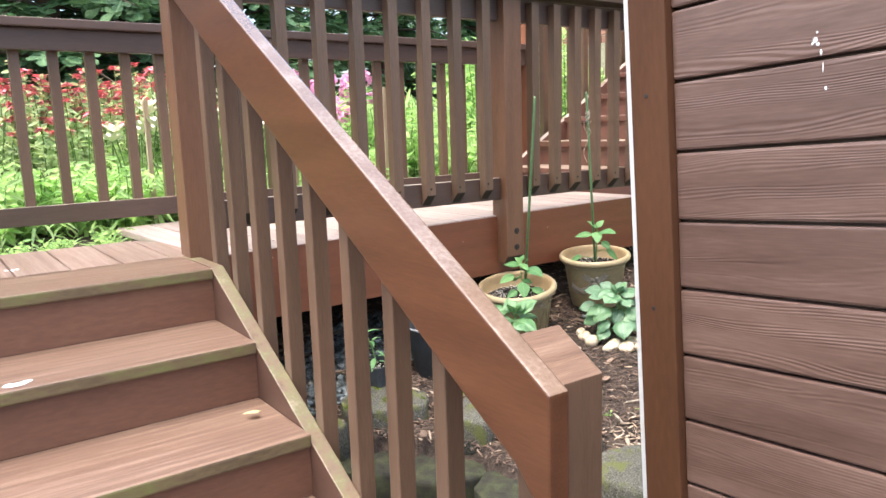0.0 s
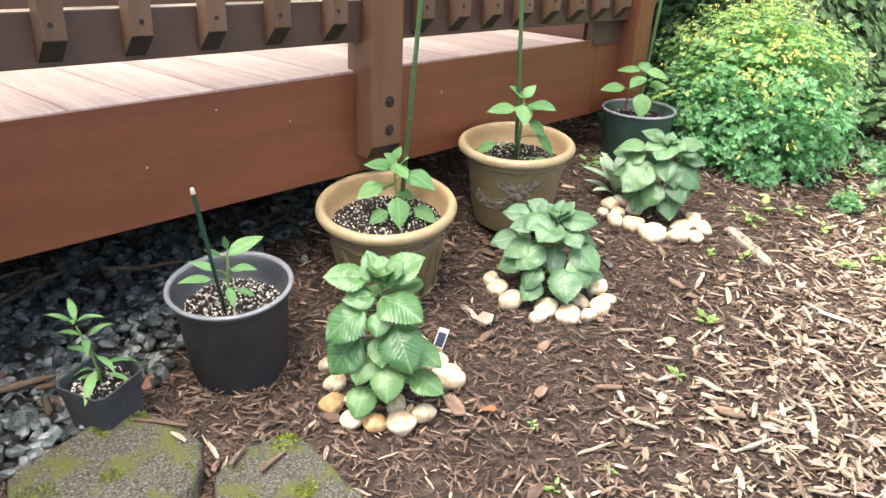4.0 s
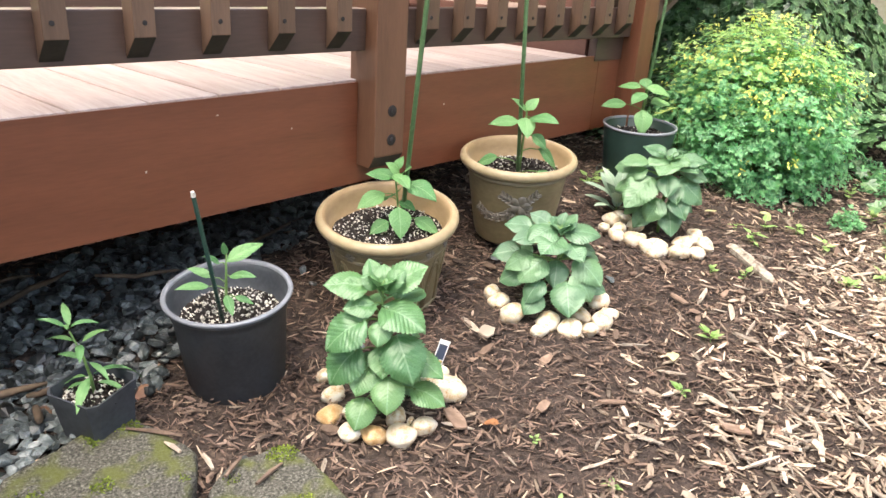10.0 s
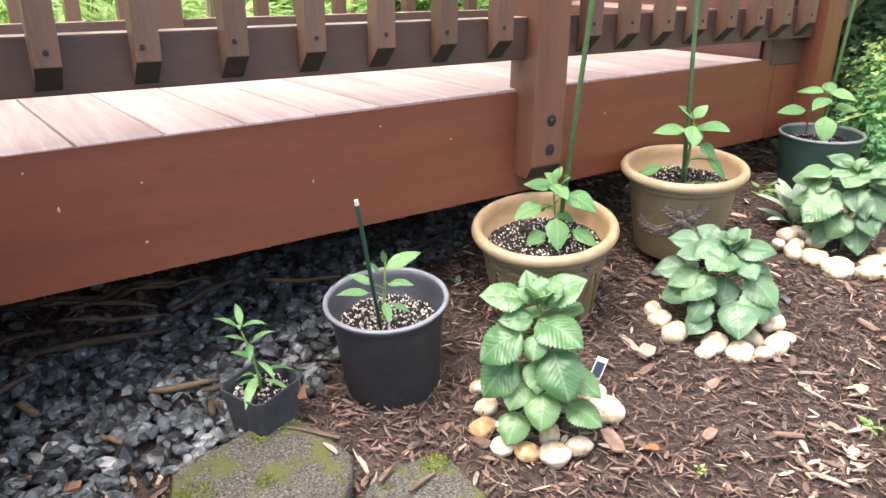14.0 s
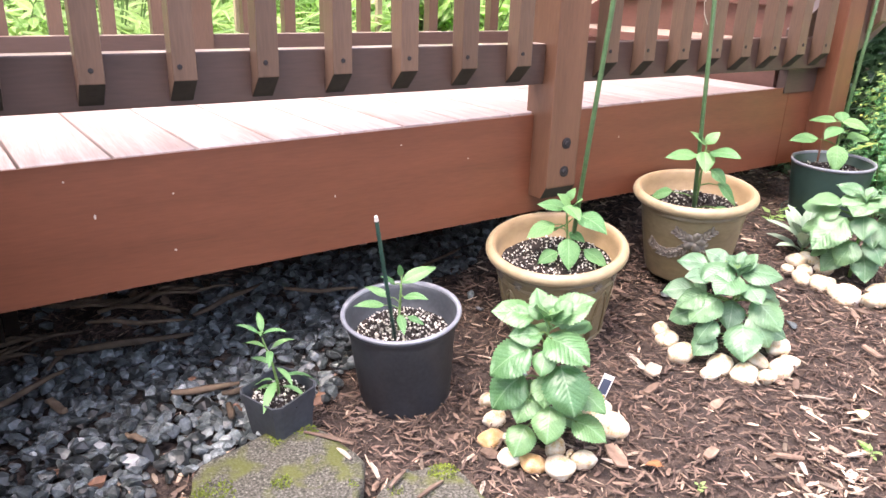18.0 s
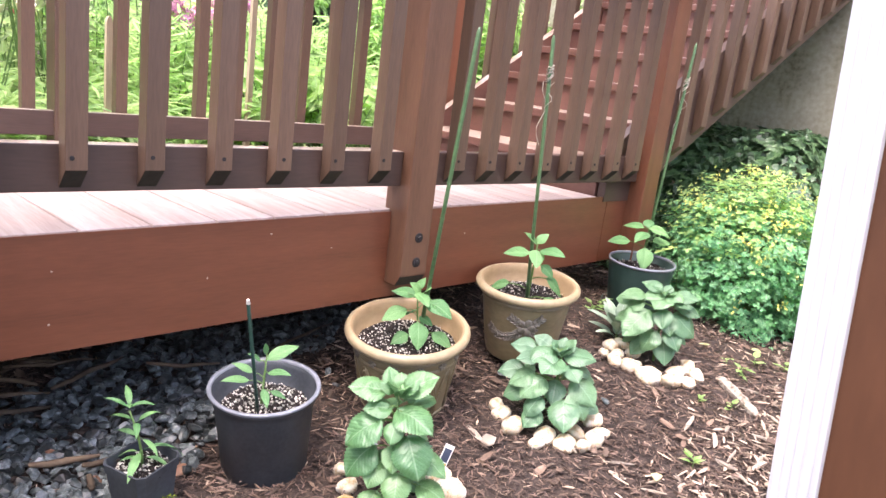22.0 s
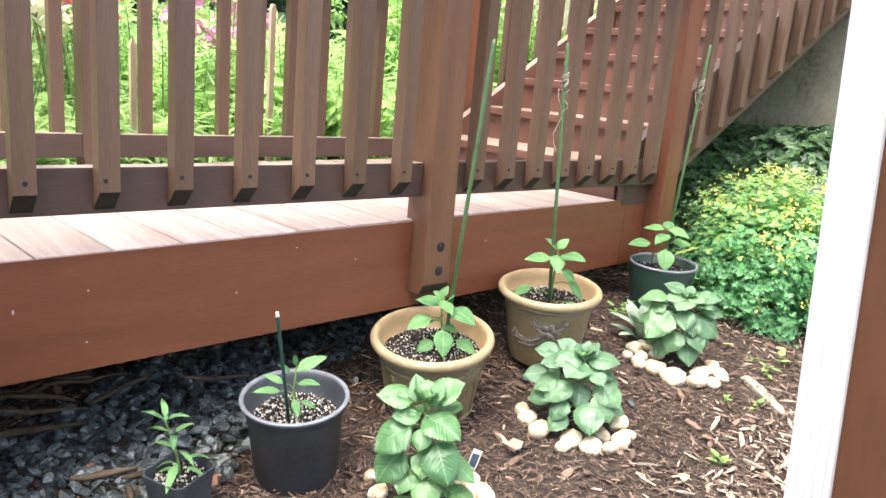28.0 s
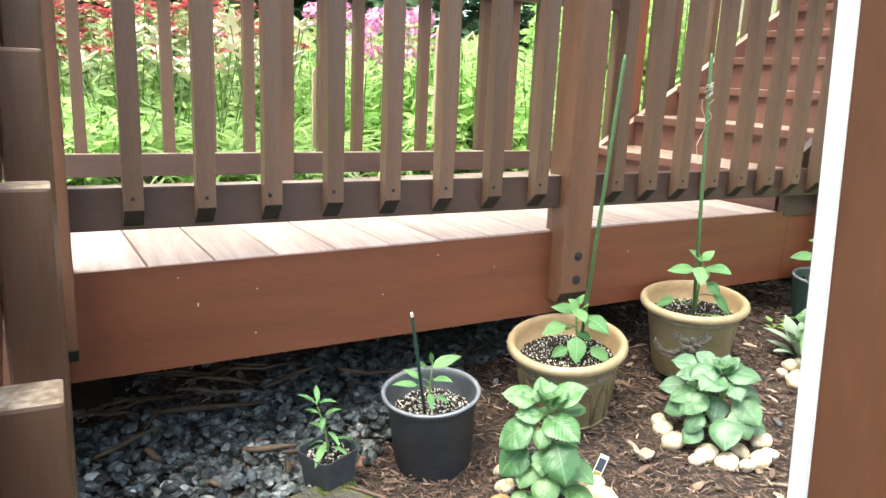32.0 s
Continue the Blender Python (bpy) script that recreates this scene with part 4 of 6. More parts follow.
def blade(bm, a, r, z, length, width, turn):
    """A small raised leaf on the side of a round pot."""
    def at(u, v, h):
        du, dv = u * math.cos(turn) - v * math.sin(turn), u * math.sin(turn) + v * math.cos(turn)
        aa = a + du / r
        return bm.verts.new(((r + h) * math.cos(aa), (r + h) * math.sin(aa), z + dv))
    edge = [at(length * u, width * v, 0.0) for u, v in ((0.0, 0.0), (0.3, -0.36), (0.65, -0.5), (0.92, -0.3), (1.0, 0.0), (0.92, 0.3), (0.65, 0.5), (0.3, 0.36))]
    rim = [at(length * u, width * v, 0.0042) for u, v in ((0.08, 0.0), (0.32, -0.28), (0.65, -0.38), (0.86, -0.2), (0.92, 0.0), (0.86, 0.2), (0.65, 0.38), (0.32, 0.28))]
    c = at(length * 0.6, 0, 0.0018)
    for k in range(8):
        bm.faces.new((edge[k], edge[(k + 1) % 8], rim[(k + 1) % 8], rim[k]))
        bm.faces.new((rim[k], rim[(k + 1) % 8], c))


def stake(name, base, top, r, m, label, knot=0.0):
    s = empty(name, base, label, "garden stake")
    d = Vector(top) - Vector(base)
    part("rod", tube([(0, 0, 0), d * 0.5, d * 0.985, d], [r, r, r, r * 0.4], 8), m, s, "", True)
    for i in range(1, 9):
        c = d * (i / 9)
        part("node_ring", tube([c - d.normalized() * 0.002, c + d.normalized() * 0.002], r * 1.12, 8), m, s)
    if knot:
        bm = bmesh.new()
        rng = random.Random(4)
        for k in range(6):
            c = d * (knot + 0.008 * k)
            pts = [c + Vector((0.009 * math.cos(q), 0.009 * math.sin(q), 0.003 * q + rng.uniform(-0.006, 0.006))) for q in [0.8 * i for i in range(9)]]
            tube(pts, 0.0015, 5, bm)
        for k in range(3):
            a, reach = 2.1 * k + 0.6, (0.11, 0.17, 0.07)[k]
            pts = [d * knot + Vector(((0.008 + 0.010 * math.sin(1.3 * i + k)) * math.cos(a), (0.008 + 0.010 * math.sin(1.3 * i + k)) * math.sin(a), 0.004 - reach * i / 7)) for i in range(8)]
            tube(pts, 0.0011, 5, bm)
        part("twine", bm, twine_m, s, "frayed grey twine tied round it")
    return s


twine_m = surface("grey twine", tones((0.40, 0.37, 0.30), 0.7), 0.9, 60, bump=0.3)

g1 = ground(0.785, -0.15) - 0.008
tan_pot(pot_pose(0.775, -0.132, g1, 10), radians(225), False, "tan resin flower pot with moulded arches, on the mulch")
tan_pot(pot_pose(1.203, -0.146, ground(1.203, -0.146) + 0.024, 6) @ Matrix.Scale(0.955, 4), radians(224), True, "tan resin flower pot with a bronze leaf garland, on the mulch")


rim_m = surface("grey rim plastic", tones((0.20, 0.215, 0.24), 0.7), 0.4, 20, bump=0.05)


def nursery_pot():
    p = empty("flower_pot", pot_pose(0.359, -0.156, ground(0.36, -0.155) - 0.022, 7), "black plastic nursery pot with soil and a seedling", "flower pot")
    R, H, B = 0.1165, 0.213, 0.088
    prof = [(B - 0.01, 0), (B, 0.006), (B + 0.001, 0.016), (B + 0.004, 0.02), (R - 0.012, H - 0.034), (R - 0.009, H - 0.03), (R - 0.008, H - 0.012), (R - 0.002, H - 0.011), (R, H - 0.006), (R - 0.001, H), (R - 0.007, H), (R - 0.010, H - 0.012), (R - 0.012, H - 0.016), (R - 0.014, H - 0.03), (R - 0.02, H - 0.036), (R - 0.022, H - 0.055)]
    part("body", lathe(prof, 56), black_m, p, "black plastic pot with a stepped rim", True)
    part("rim", lathe([(R - 0.0075, H - 0.002), (R - 0.001, H - 0.006), (R + 0.0022, H - 0.001), (R + 0.001, H + 0.0025), (R - 0.006, H + 0.0022), (R - 0.0078, H - 0.001), (R - 0.0078, H - 0.004)], 56, None, False), rim_m, p, "lighter grey rim", True)
    soil(p, R - 0.022, H - 0.052, 8, 620)
    return p


nursery_pot()


def square_pot():
    p = empty("flower_pot", pot_pose(0.097, -0.145, ground(0.09, -0.14) - 0.006, 5) @ Matrix.Rotation(radians(22), 4, "Z") @ Matrix.Scale(1.13, 4), "small square black plastic pot with a seedling", "flower pot")
    a, b, H = 0.038, 0.048, 0.098
    bm = bmesh.new()
    rows = []
    for h, z in ((a * 0.9, 0), (a, 0.004), (b - 0.003, H - 0.016), (b - 0.001, H - 0.016), (b, H), (b - 0.003, H), (b - 0.005, H - 0.02)):
        c = h * 0.22
        rows.append([bm.verts.new((x, y, z)) for x, y in ((-h + c, -h), (h - c, -h), (h, -h + c), (h, h - c), (h - c, h), (-h + c, h), (-h, h - c), (-h, -h + c))])
    for q, r in zip(rows, rows[1:]):
        for i in range(8):
            bm.faces.new((q[i], q[(i + 1) % 8], r[(i + 1) % 8], r[i]))
    bm.faces.new(rows[0][::-1])
    part("body", bm, black_m, p, "black plastic")
    soil(p, 0.044, H - 0.018, 15, 150)
    return p


square_pot()


def green_pot():
    p = empty("flower_pot", pot_pose(1.815, -0.140, ground(1.815, -0.140) - 0.002, 3) @ Matrix.Scale(0.97, 4), "dark green plastic flower pot standing in a saucer", "flower pot")
    R, H = 0.117, 0.19
    part("saucer", lathe([(R * 0.7, 0), (R * 0.98, 0.003), (R * 1.03, 0.028), (R * 1.0, 0.029), (R * 0.94, 0.008), (0.02, 0.006)], 48), dkgreen_m, p, "dark green saucer", True)
    part("body", lathe([(R * 0.78, 0.009), (R * 0.82, 0.012), (R * 0.84, 0.03), (R * 0.99, H - 0.004), (R * 0.985, H), (R * 0.955, H - 0.002), (R * 0.93, H - 0.05)], 48), dkgreen_m, p, "dark green pot wall", True)
    # Pale ring: the rim's thin highlight is put into its colour.
    part("rim", lathe([(R * 0.955, H - 0.003), (R * 0.99, H - 0.008), (R * 1.012, H - 0.004), (R * 1.01, H + 0.001), (R * 0.97, H + 0.002), (R * 0.952, H - 0.001), (R * 0.95, H - 0.006)], 48, None, False), rim_m, p, "pale rim with a painted highlight", True)
    soil(p, R * 0.93, H - 0.035, 21, 150)
    return p


green_pot()

Z1, Z2, Z3, Z5 = g1 + 0.180, ground(1.2, -0.13) + 0.175, ground(0.36, -0.155) + 0.168, ground(1.815, -0.140) + 0.150
POTTED = "young plants in pots"
bigger = lambda leaves: [(r * 1.08, f * 1.08, z, p, l * 1.28) for r, f, z, p, l in leaves]
sprig("pepper_plant", (0.785, -0.15, Z1 - 0.005), 228, PEPPER, bigger(((-0.02, 0.0, 0.145, 45, 0.035), (0.012, 0.01, 0.142, 40, 0.03), (-0.005, -0.02, 0.15, 60, 0.035), (0.04, 0.03, 0.105, -8, 0.064), (-0.06, 0.02, 0.07, -25, 0.056), (0.0, 0.05, 0.035, -48, 0.058), (0.052, 0.03, 0.02, -28, 0.05), (-0.042, 0.03, 0.014, -20, 0.042), (-0.045, 0.0, 0.125, 2, 0.052), (0.0, 0.035, 0.125, -18, 0.046), (0.012, 0.012, 0.06, -20, 0.034), (0.03, -0.04, 0.09, -10, 0.05), (-0.03, -0.04, 0.06, -20, 0.05))), "young pepper plant with bright green leaves", POTTED, 31, 0.003, -0.12)
sprig("pepper_plant", (1.195, -0.155, Z2 - 0.005), 219, PEPPER, bigger(((-0.047, 0.02, 0.15, -8, 0.06), (0.047, 0.02, 0.16, -6, 0.064), (-0.016, 0.0, 0.195, 35, 0.042), (0.012, -0.006, 0.20, 50, 0.035), (0.04, 0.03, 0.112, -30, 0.042), (0.062, 0.02, 0.06, -52, 0.06), (-0.08, 0.02, 0.045, -30, 0.05), (0.008, 0.035, 0.148, -30, 0.052), (0.06, 0.035, 0.022, -25, 0.04), (0.0, -0.045, 0.14, -10, 0.055))), "young pepper plant tied beside its stake", POTTED, 32, 0.004, 0.03)
sprig("pepper_plant", (0.335, -0.165, Z3 - 0.010), 243, SLIM, list(((0.032, -0.015, 0.105, 28, 0.07), (-0.02, 0.0, 0.098, 45, 0.036), (0.03, 0.02, 0.066, 12, 0.052), (-0.055, 0.01, 0.046, 6, 0.056), (0.004, 0.034, 0.018, -28, 0.044), (0.03, 0.026, 0.02, -15, 0.034), (-0.04, -0.02, 0.06, 14, 0.046), (0.006, 0.004, 0.112, 60, 0.03))), "small bright green pepper seedling", POTTED, 33, 0.003, 0.05)
sprig("pepper_plant", (1.811, -0.140, Z5 - 0.005), 208, PEPPER, bigger(((0.04, 0.0, 0.15, 0, 0.062), (-0.045, 0.0, 0.15, 0, 0.058), (-0.012, 0.03, 0.122, -20, 0.055), (-0.08, 0.02, 0.09, -10, 0.062), (0.012, 0.05, 0.055, -48, 0.066), (0.0, -0.03, 0.165, 32, 0.044), (0.05, -0.03, 0.10, -8, 0.055))), "young pepper plant with pale green leaves", POTTED, 34, 0.003, 0.05)
leafy("seedling", (0.092, -0.148, ground(0.09, -0.14) + 0.082), [(0.02, 0.7, -5, 2, 0.004), (0.035, 1.15, 5, 3, 0.004), (0.06, 0.8, 15, 2, 0.003), (0.095, 0.8, 22, 3, 0.003), (0.125, 0.75, 45, 4, 0.0)], NAR, "narrow-leaved green seedling in a small pot", "plant", (-0.15, 0.2), 0.003, 37, "young plants in pots")
stake("garden_stake", (0.795, -0.14, Z1 - 0.03), (0.757, -0.255, 0.494), 0.0054, stake_m, "long green plastic-coated stake in a tan pot")
stake("garden_stake", (1.195, -0.155, Z2 - 0.03), (1.143, -0.148, 0.519), 0.0052, stake_m, "long green stake with twine knotted near its top", 0.84)
stake("garden_stake", (1.848, -0.118, Z5 - 0.03), (1.895, -0.140, 0.584), 0.0050, stake_m, "long green stake in a dark green pot", 0.80)
dark_stake = surface("dark green stake", tones((0.02, 0.06, 0.045), 0.8), 0.45, 20, bump=0.1)
thin = stake("garden_stake", (0.322, -0.178, Z3 - 0.045), (0.246, -0.240, -0.078), 0.0038, dark_stake, "thin dark green stake with a pale tip in a black pot")
way = Vector((0.246, -0.240, -0.078)) - Vector((0.322, -0.178, Z3 - 0.045))
part("tip", tube([way * 0.985, way * 1.015], [0.0045, 0.003], 8), perlite_m, thin, "pale worn tip")

# ---- plants in pebble rings ----
RINGED = "bushy quilted-leaf plants"
# crown to foot; the last ones of each are on the far side
TALL = ((0.042, -0.03, 0.298, 20, 0.086), (-0.072, 0.0, 0.283, -4, 0.082), (-0.022, -0.035, 0.305, 45, 0.05), (0.016, -0.012, 0.292, 30, 0.055), (-0.012, 0.006, 0.276, 55, 0.032), (0.010, 0.012, 0.272, 45, 0.03), (0.036, 0.042, 0.238, -14, 0.096), (-0.046, 0.022, 0.250, -8, 0.062), (-0.066, 0.05, 0.198, -42, 0.092), (-0.008, 0.058, 0.214, -40, 0.052), (0.032, 0.075, 0.164, -46, 0.098), (-0.066, 0.05, 0.130, -50, 0.090))
TALL_LOW = ((0.077, 0.04, 0.126, -34, 0.076), (-0.033, 0.06, 0.110, -42, 0.066), (0.010, 0.086, 0.094, -44, 0.072), (0.086, 0.06, 0.076, -20, 0.074), (-0.034, 0.08, 0.046, -40, 0.066), (0.0, 0.06, 0.15, -55, 0.06), (0.05, -0.05, 0.245, -5, 0.08), (-0.03, -0.06, 0.22, -15, 0.08), (0.055, -0.03, 0.18, -35, 0.08), (-0.06, -0.03, 0.16, -40, 0.08), (0.03, -0.06, 0.12, -40, 0.08), (-0.05, -0.04, 0.08, -35, 0.07), (0.06, 0.0, 0.06, -35, 0.07))
sprig("perilla_plant", (0.496, -0.420, ground(0.496, -0.420)), 228, PER, [(r + 0.004, f, z * 0.89 + 0.004, p, l * 0.89) for r, f, z, p, l in TALL + TALL_LOW], "tall bushy green plant with quilted leaves inside pebbles", RINGED, 43, 0.0045, 0.0, 6)
ROUND = ((-0.107, 0.0, 0.212, -6, 0.072), (-0.048, 0.035, 0.214, -8, 0.084), (-0.02, 0.062, 0.186, -18, 0.088), (0.055, 0.0, 0.214, 4, 0.088), (-0.055, -0.02, 0.233, 14, 0.056), (-0.015, -0.03, 0.226, 20, 0.055), (0.01, 0.005, 0.222, 50, 0.04), (-0.086, 0.04, 0.188, -20, 0.06), (0.04, 0.05, 0.176, -22, 0.062), (0.078, 0.045, 0.126, -26, 0.090), (-0.059, 0.07, 0.120, -34, 0.086), (-0.128, 0.02, 0.140, -14, 0.074))
ROUND_LOW = ((-0.104, 0.05, 0.084, -34, 0.068), (-0.05, 0.09, 0.074, -44, 0.068), (0.03, 0.098, 0.068, -40, 0.092), (0.064, 0.07, 0.088, -48, 0.082), (-0.045, 0.1, 0.042, -44, 0.066), (0.062, 0.0, 0.176, -4, 0.066), (-0.095, 0.05, 0.132, -30, 0.078), (0.0, 0.05, 0.11, -50, 0.07), (0.02, -0.08, 0.19, -8, 0.08), (-0.06, -0.08, 0.17, -12, 0.08), (0.08, -0.05, 0.14, -25, 0.08), (0.02, -0.1, 0.11, -30, 0.08), (-0.1, -0.04, 0.1, -30, 0.08), (0.09, 0.01, 0.06, -35, 0.07))
sprig("perilla_plant", (1.046, -0.408, ground(1.046, -0.408)), 214, PERB, [(r * 0.94, f, z * 0.88, p, l * 0.9) for r, f, z, p, l in ROUND + ROUND_LOW], "bushy blue-green plant with quilted leaves inside pebbles", RINGED, 48, 0.0045, 0.0, 6)
BROAD = ((-0.043, 0.07, 0.128, -56, 0.122), (0.09, 0.035, 0.142, -42, 0.104), (-0.034, -0.01, 0.248, 6, 0.076), (0.084, 0.0, 0.238, 0, 0.080), (0.010, 0.05, 0.216, -20, 0.092), (0.076, 0.025, 0.214, -14, 0.058), (-0.086, 0.02, 0.218, -10, 0.082), (-0.110, 0.0, 0.192, -12, 0.070), (-0.072, 0.035, 0.182, -30, 0.068), (0.039, 0.05, 0.140, -46, 0.075), (0.045, 0.06, 0.056, -62, 0.088), (-0.026, 0.06, 0.052, -58, 0.076), (-0.069, 0.04, 0.078, -48, 0.070), (0.022, 0.0, 0.246, 55, 0.04))
BROAD_FAR = ((0.02, 0.07, 0.17, -40, 0.075), (-0.02, 0.03, 0.232, -6, 0.07), (0.05, 0.03, 0.235, -2, 0.065), (0.06, 0.06, 0.10, -50, 0.08), (-0.075, 0.05, 0.13, -42, 0.085), (0.0, 0.08, 0.09, -55, 0.08), (-0.1, 0.02, 0.14, -30, 0.075), (0.1, 0.0, 0.19, -22, 0.075), (0.0, -0.07, 0.22, -8, 0.09), (-0.07, -0.05, 0.18, -25, 0.09), (0.07, -0.06, 0.18, -25, 0.09), (0.0, -0.08, 0.13, -40, 0.09), (0.09, -0.01, 0.10, -40, 0.08))
sprig("perilla_plant", (1.576, -0.380, ground(1.576, -0.380)), 205, PERD, [(r * 0.94 - 0.016, f, z * 0.92, p, l * 0.88) for r, f, z, p, l in BROAD + BROAD_FAR], "large-leaved dark green plant inside pebbles", RINGED, 52, 0.005, 0.0, 5)
leafy("lambs_ear", (1.555, -0.25, ground(1.555, -0.25)), [(0.015, 0.95, 30, 5, 0.006), (0.03, 1.2, 52, 5, 0.004), (0.04, 1.15, 72, 4, 0.0)], [LAMB], "small woolly grey-green rosette by the pebbles", "plant", (0, 0), 0.004, 55)


# ---- pebbles ----
pebble_m = surface("river pebble", [(0.34, (0.46, 0.27, 0.11)), (0.42, (0.58, 0.45, 0.28)), (0.52, (0.66, 0.59, 0.46)), (0.66, (0.74, 0.71, 0.63))], 0.42, 1.6, (1, 1, 1), 9, 0.15, vary=0.22, spec=0.5)
pebble_o = surface("ochre pebble", [(0.32, (0.36, 0.18, 0.06)), (0.5, (0.52, 0.34, 0.16)), (0.68, (0.64, 0.54, 0.38))], 0.4, 1.3, (1, 1, 1), 9, 0.15, vary=0.2, spec=0.5)


def pebble_mesh(seed):
    bm = bmesh.new()
    bmesh.ops.create_icosphere(bm, subdivisions=3, radius=1.0)
    for v in bm.verts:
        d = 1 + 0.30 * noise.noise(v.co * 0.9 + Vector((seed * 3.7, 0, 0))) + 0.10 * noise.noise(v.co * 2.2 + Vector((0, seed, 0)))
        v.co *= d
    me = mesh_of(bm, "pebble", True)
    me.materials.append(pebble_o if seed == 2 else pebble_m)
    return me


PEB = [pebble_mesh(k) for k in range(9)]
rng = random.Random(77)


def pebble(x, y, size, lift=0.0, ochre=False, squash=0.78, long=1.12):
    ob = tagged(new("pebble", PEB[2] if ochre else rng.choice(PEB)), "smooth ochre river pebble on the mulch" if ochre else "smooth cream river pebble on the mulch", "pebble", "pebbles round the plants")
    sz = size * squash
    ob.matrix_world = Matrix.Translation((x, y, ground(x, y) + sz * 0.62 + lift)) @ Euler((rng.uniform(-0.3, 0.3), rng.uniform(-0.3, 0.3), rng.uniform(0, 6.3))).to_matrix().to_4x4() @ Matrix.Diagonal((size * long * rng.uniform(0.92, 1.12), size * rng.uniform(0.86, 1.0), sz * rng.uniform(0.9, 1.1), 1))
    return ob


for x, y, r in ((0.476, -0.284, 0.019), (0.454, -0.336, 0.021), (0.417, -0.378, 0.023), (0.447, -0.399, 0.019), (0.411, -0.440, 0.021), (0.503, -0.463, 0.021), (0.474, -0.509, 0.027), (0.524, -0.514, 0.023), (0.517, -0.487, 0.011), (0.592, -0.462, 0.021), (0.640, -0.388, 0.019)):
    pebble(x, y, r)
pebble(0.444, -0.470, 0.022, 0.0, True)
pebble(0.622, -0.476, 0.030, 0.004)
pebble(0.628, -0.434, 0.026, 0.010)
for x, y, r in ((0.961, -0.290, 0.020), (0.944, -0.329, 0.024), (0.927, -0.386, 0.030), (0.966, -0.456, 0.0265), (0.928, -0.464, 0.020), (0.985, -0.505, 0.0265), (1.048, -0.486, 0.022), (1.020, -0.534, 0.020), (1.068, -0.532, 0.024), (1.127, -0.480, 0.030), (1.105, -0.525, 0.022), (1.14, -0.43, 0.02)):
    pebble(x, y, r)
for x, y, r in ((1.499, -0.273, 0.027), (1.452, -0.279, 0.017), (1.480, -0.311, 0.021), (1.444, -0.328, 0.023), (1.460, -0.374, 0.029), (1.459, -0.437, 0.034), (1.506, -0.436, 0.015), (1.500, -0.489, 0.031), (1.544, -0.519, 0.023), (1.608, -0.509, 0.024), (1.646, -0.461, 0.021), (1.557, -0.468, 0.025), (1.593, -0.470, 0.021), (1.541, -0.284, 0.024), (1.53, -0.33, 0.026)):
    pebble(x, y, r)


# ---- scatter ----
def scatter(name, verts, faces, places, axes, sizes, uv=None):
    """Copies of one small shape in a single mesh. axes: rows of 3 x 3 turns."""
    v = np.asarray(verts, float)
    n, k = len(places), len(v)
    w = np.einsum("nij,kj->nki", np.asarray(axes, float), v) * np.asarray(sizes, float)[:, None, None] + np.asarray(places, float)[:, None]
    f = [tuple(int(i) + k * c for i in q) for c in range(n) for q in faces]
    me = bpy.data.meshes.new(name)
    me.from_pydata(w.reshape(-1, 3).tolist(), [], f)
    if uv is not None:
        lay = me.uv_layers.new(name="UVMap")
        flat = np.array([uv[i] for q in faces for i in q], float)
        lay.data.foreach_set("uv", np.tile(flat, (n, 1)).ravel())
    return me


def turns(rng, ways, spin=True, tilt=0.35):
    """Turns whose z axis lies near the given ways, with y hanging outward and down."""
    w = np.asarray(ways, float) + rng.normal(0, tilt, (len(ways), 3))
    w /= np.linalg.norm(w, axis=1, keepdims=True)
    a = rng.normal(0, 1, (len(w), 3)) if spin else np.tile([0.0, 0.0, -1.0], (len(w), 1)) + rng.normal(0, 0.35, (len(w), 3))
    y = a - (a * w).sum(1, keepdims=True) * w
    y /= np.linalg.norm(y, axis=1, keepdims=True)
    return np.stack([np.cross(y, w), y, w], -1)


def fan(outline, lift=0.0):
    """A leaf cut-out as a fan from its base, a little dished."""
    verts = [(0, 0.35, -0.05)] + [(x, y, lift * abs(x)) for x, y in outline]
    faces = [(0, i, i + 1) for i in range(1, len(outline))] + [(0, len(outline), 1)]
    uv = [(0.5, 0.35)] + [(0.5 + x * 0.5, y) for x, y in outline]
    return verts, faces, uv


LOBED = fan([(0.0, 0.0), (0.08, 0.24), (0.40, 0.22), (0.60, 0.42), (0.46, 0.56), (0.15, 0.46), (0.26, 0.74), (0.15, 1.0), (-0.15, 1.0), (-0.26, 0.74), (-0.15, 0.46), (-0.46, 0.56), (-0.60, 0.42), (-0.40, 0.22), (-0.08, 0.24)], 0.12)
IVY = fan([(0.0, 0.08), (0.28, -0.06), (0.58, 0.12), (0.36, 0.34), (0.52, 0.62), (0.22, 0.62), (0.0, 1.0), (-0.22, 0.62), (-0.52, 0.62), (-0.36, 0.34), (-0.58, 0.12), (-0.28, -0.06)], 0.12)
SLENDER = fan([(0.0, 0.0), (0.08, 0.25), (0.10, 0.5), (0.06, 0.8), (0.0, 1.0), (-0.06, 0.8), (-0.10, 0.5), (-0.08, 0.25)], 0.2)
OVAL = fan([(0.0, 0.0), (0.16, 0.2), (0.22, 0.45), (0.14, 0.75), (0.0, 1.0), (-0.14, 0.75), (-0.22, 0.45), (-0.16, 0.2)], 0.2)

fern_m = leaf_material("blue-green lobed leaflet", (0.125, 0.40, 0.18), (0.29, 0.59, 0.28), (0.40, 0.64, 0.36), 0.5, 4, 1.0, 0.5, 0.2, True, 0.3)
ivy_m = leaf_material("dark ivy leaf", (0.026, 0.074, 0.03), (0.10, 0.20, 0.078), (0.18, 0.28, 0.15), 0.3, 4, 1.2, 0.12, 0.3, True, 0.45)
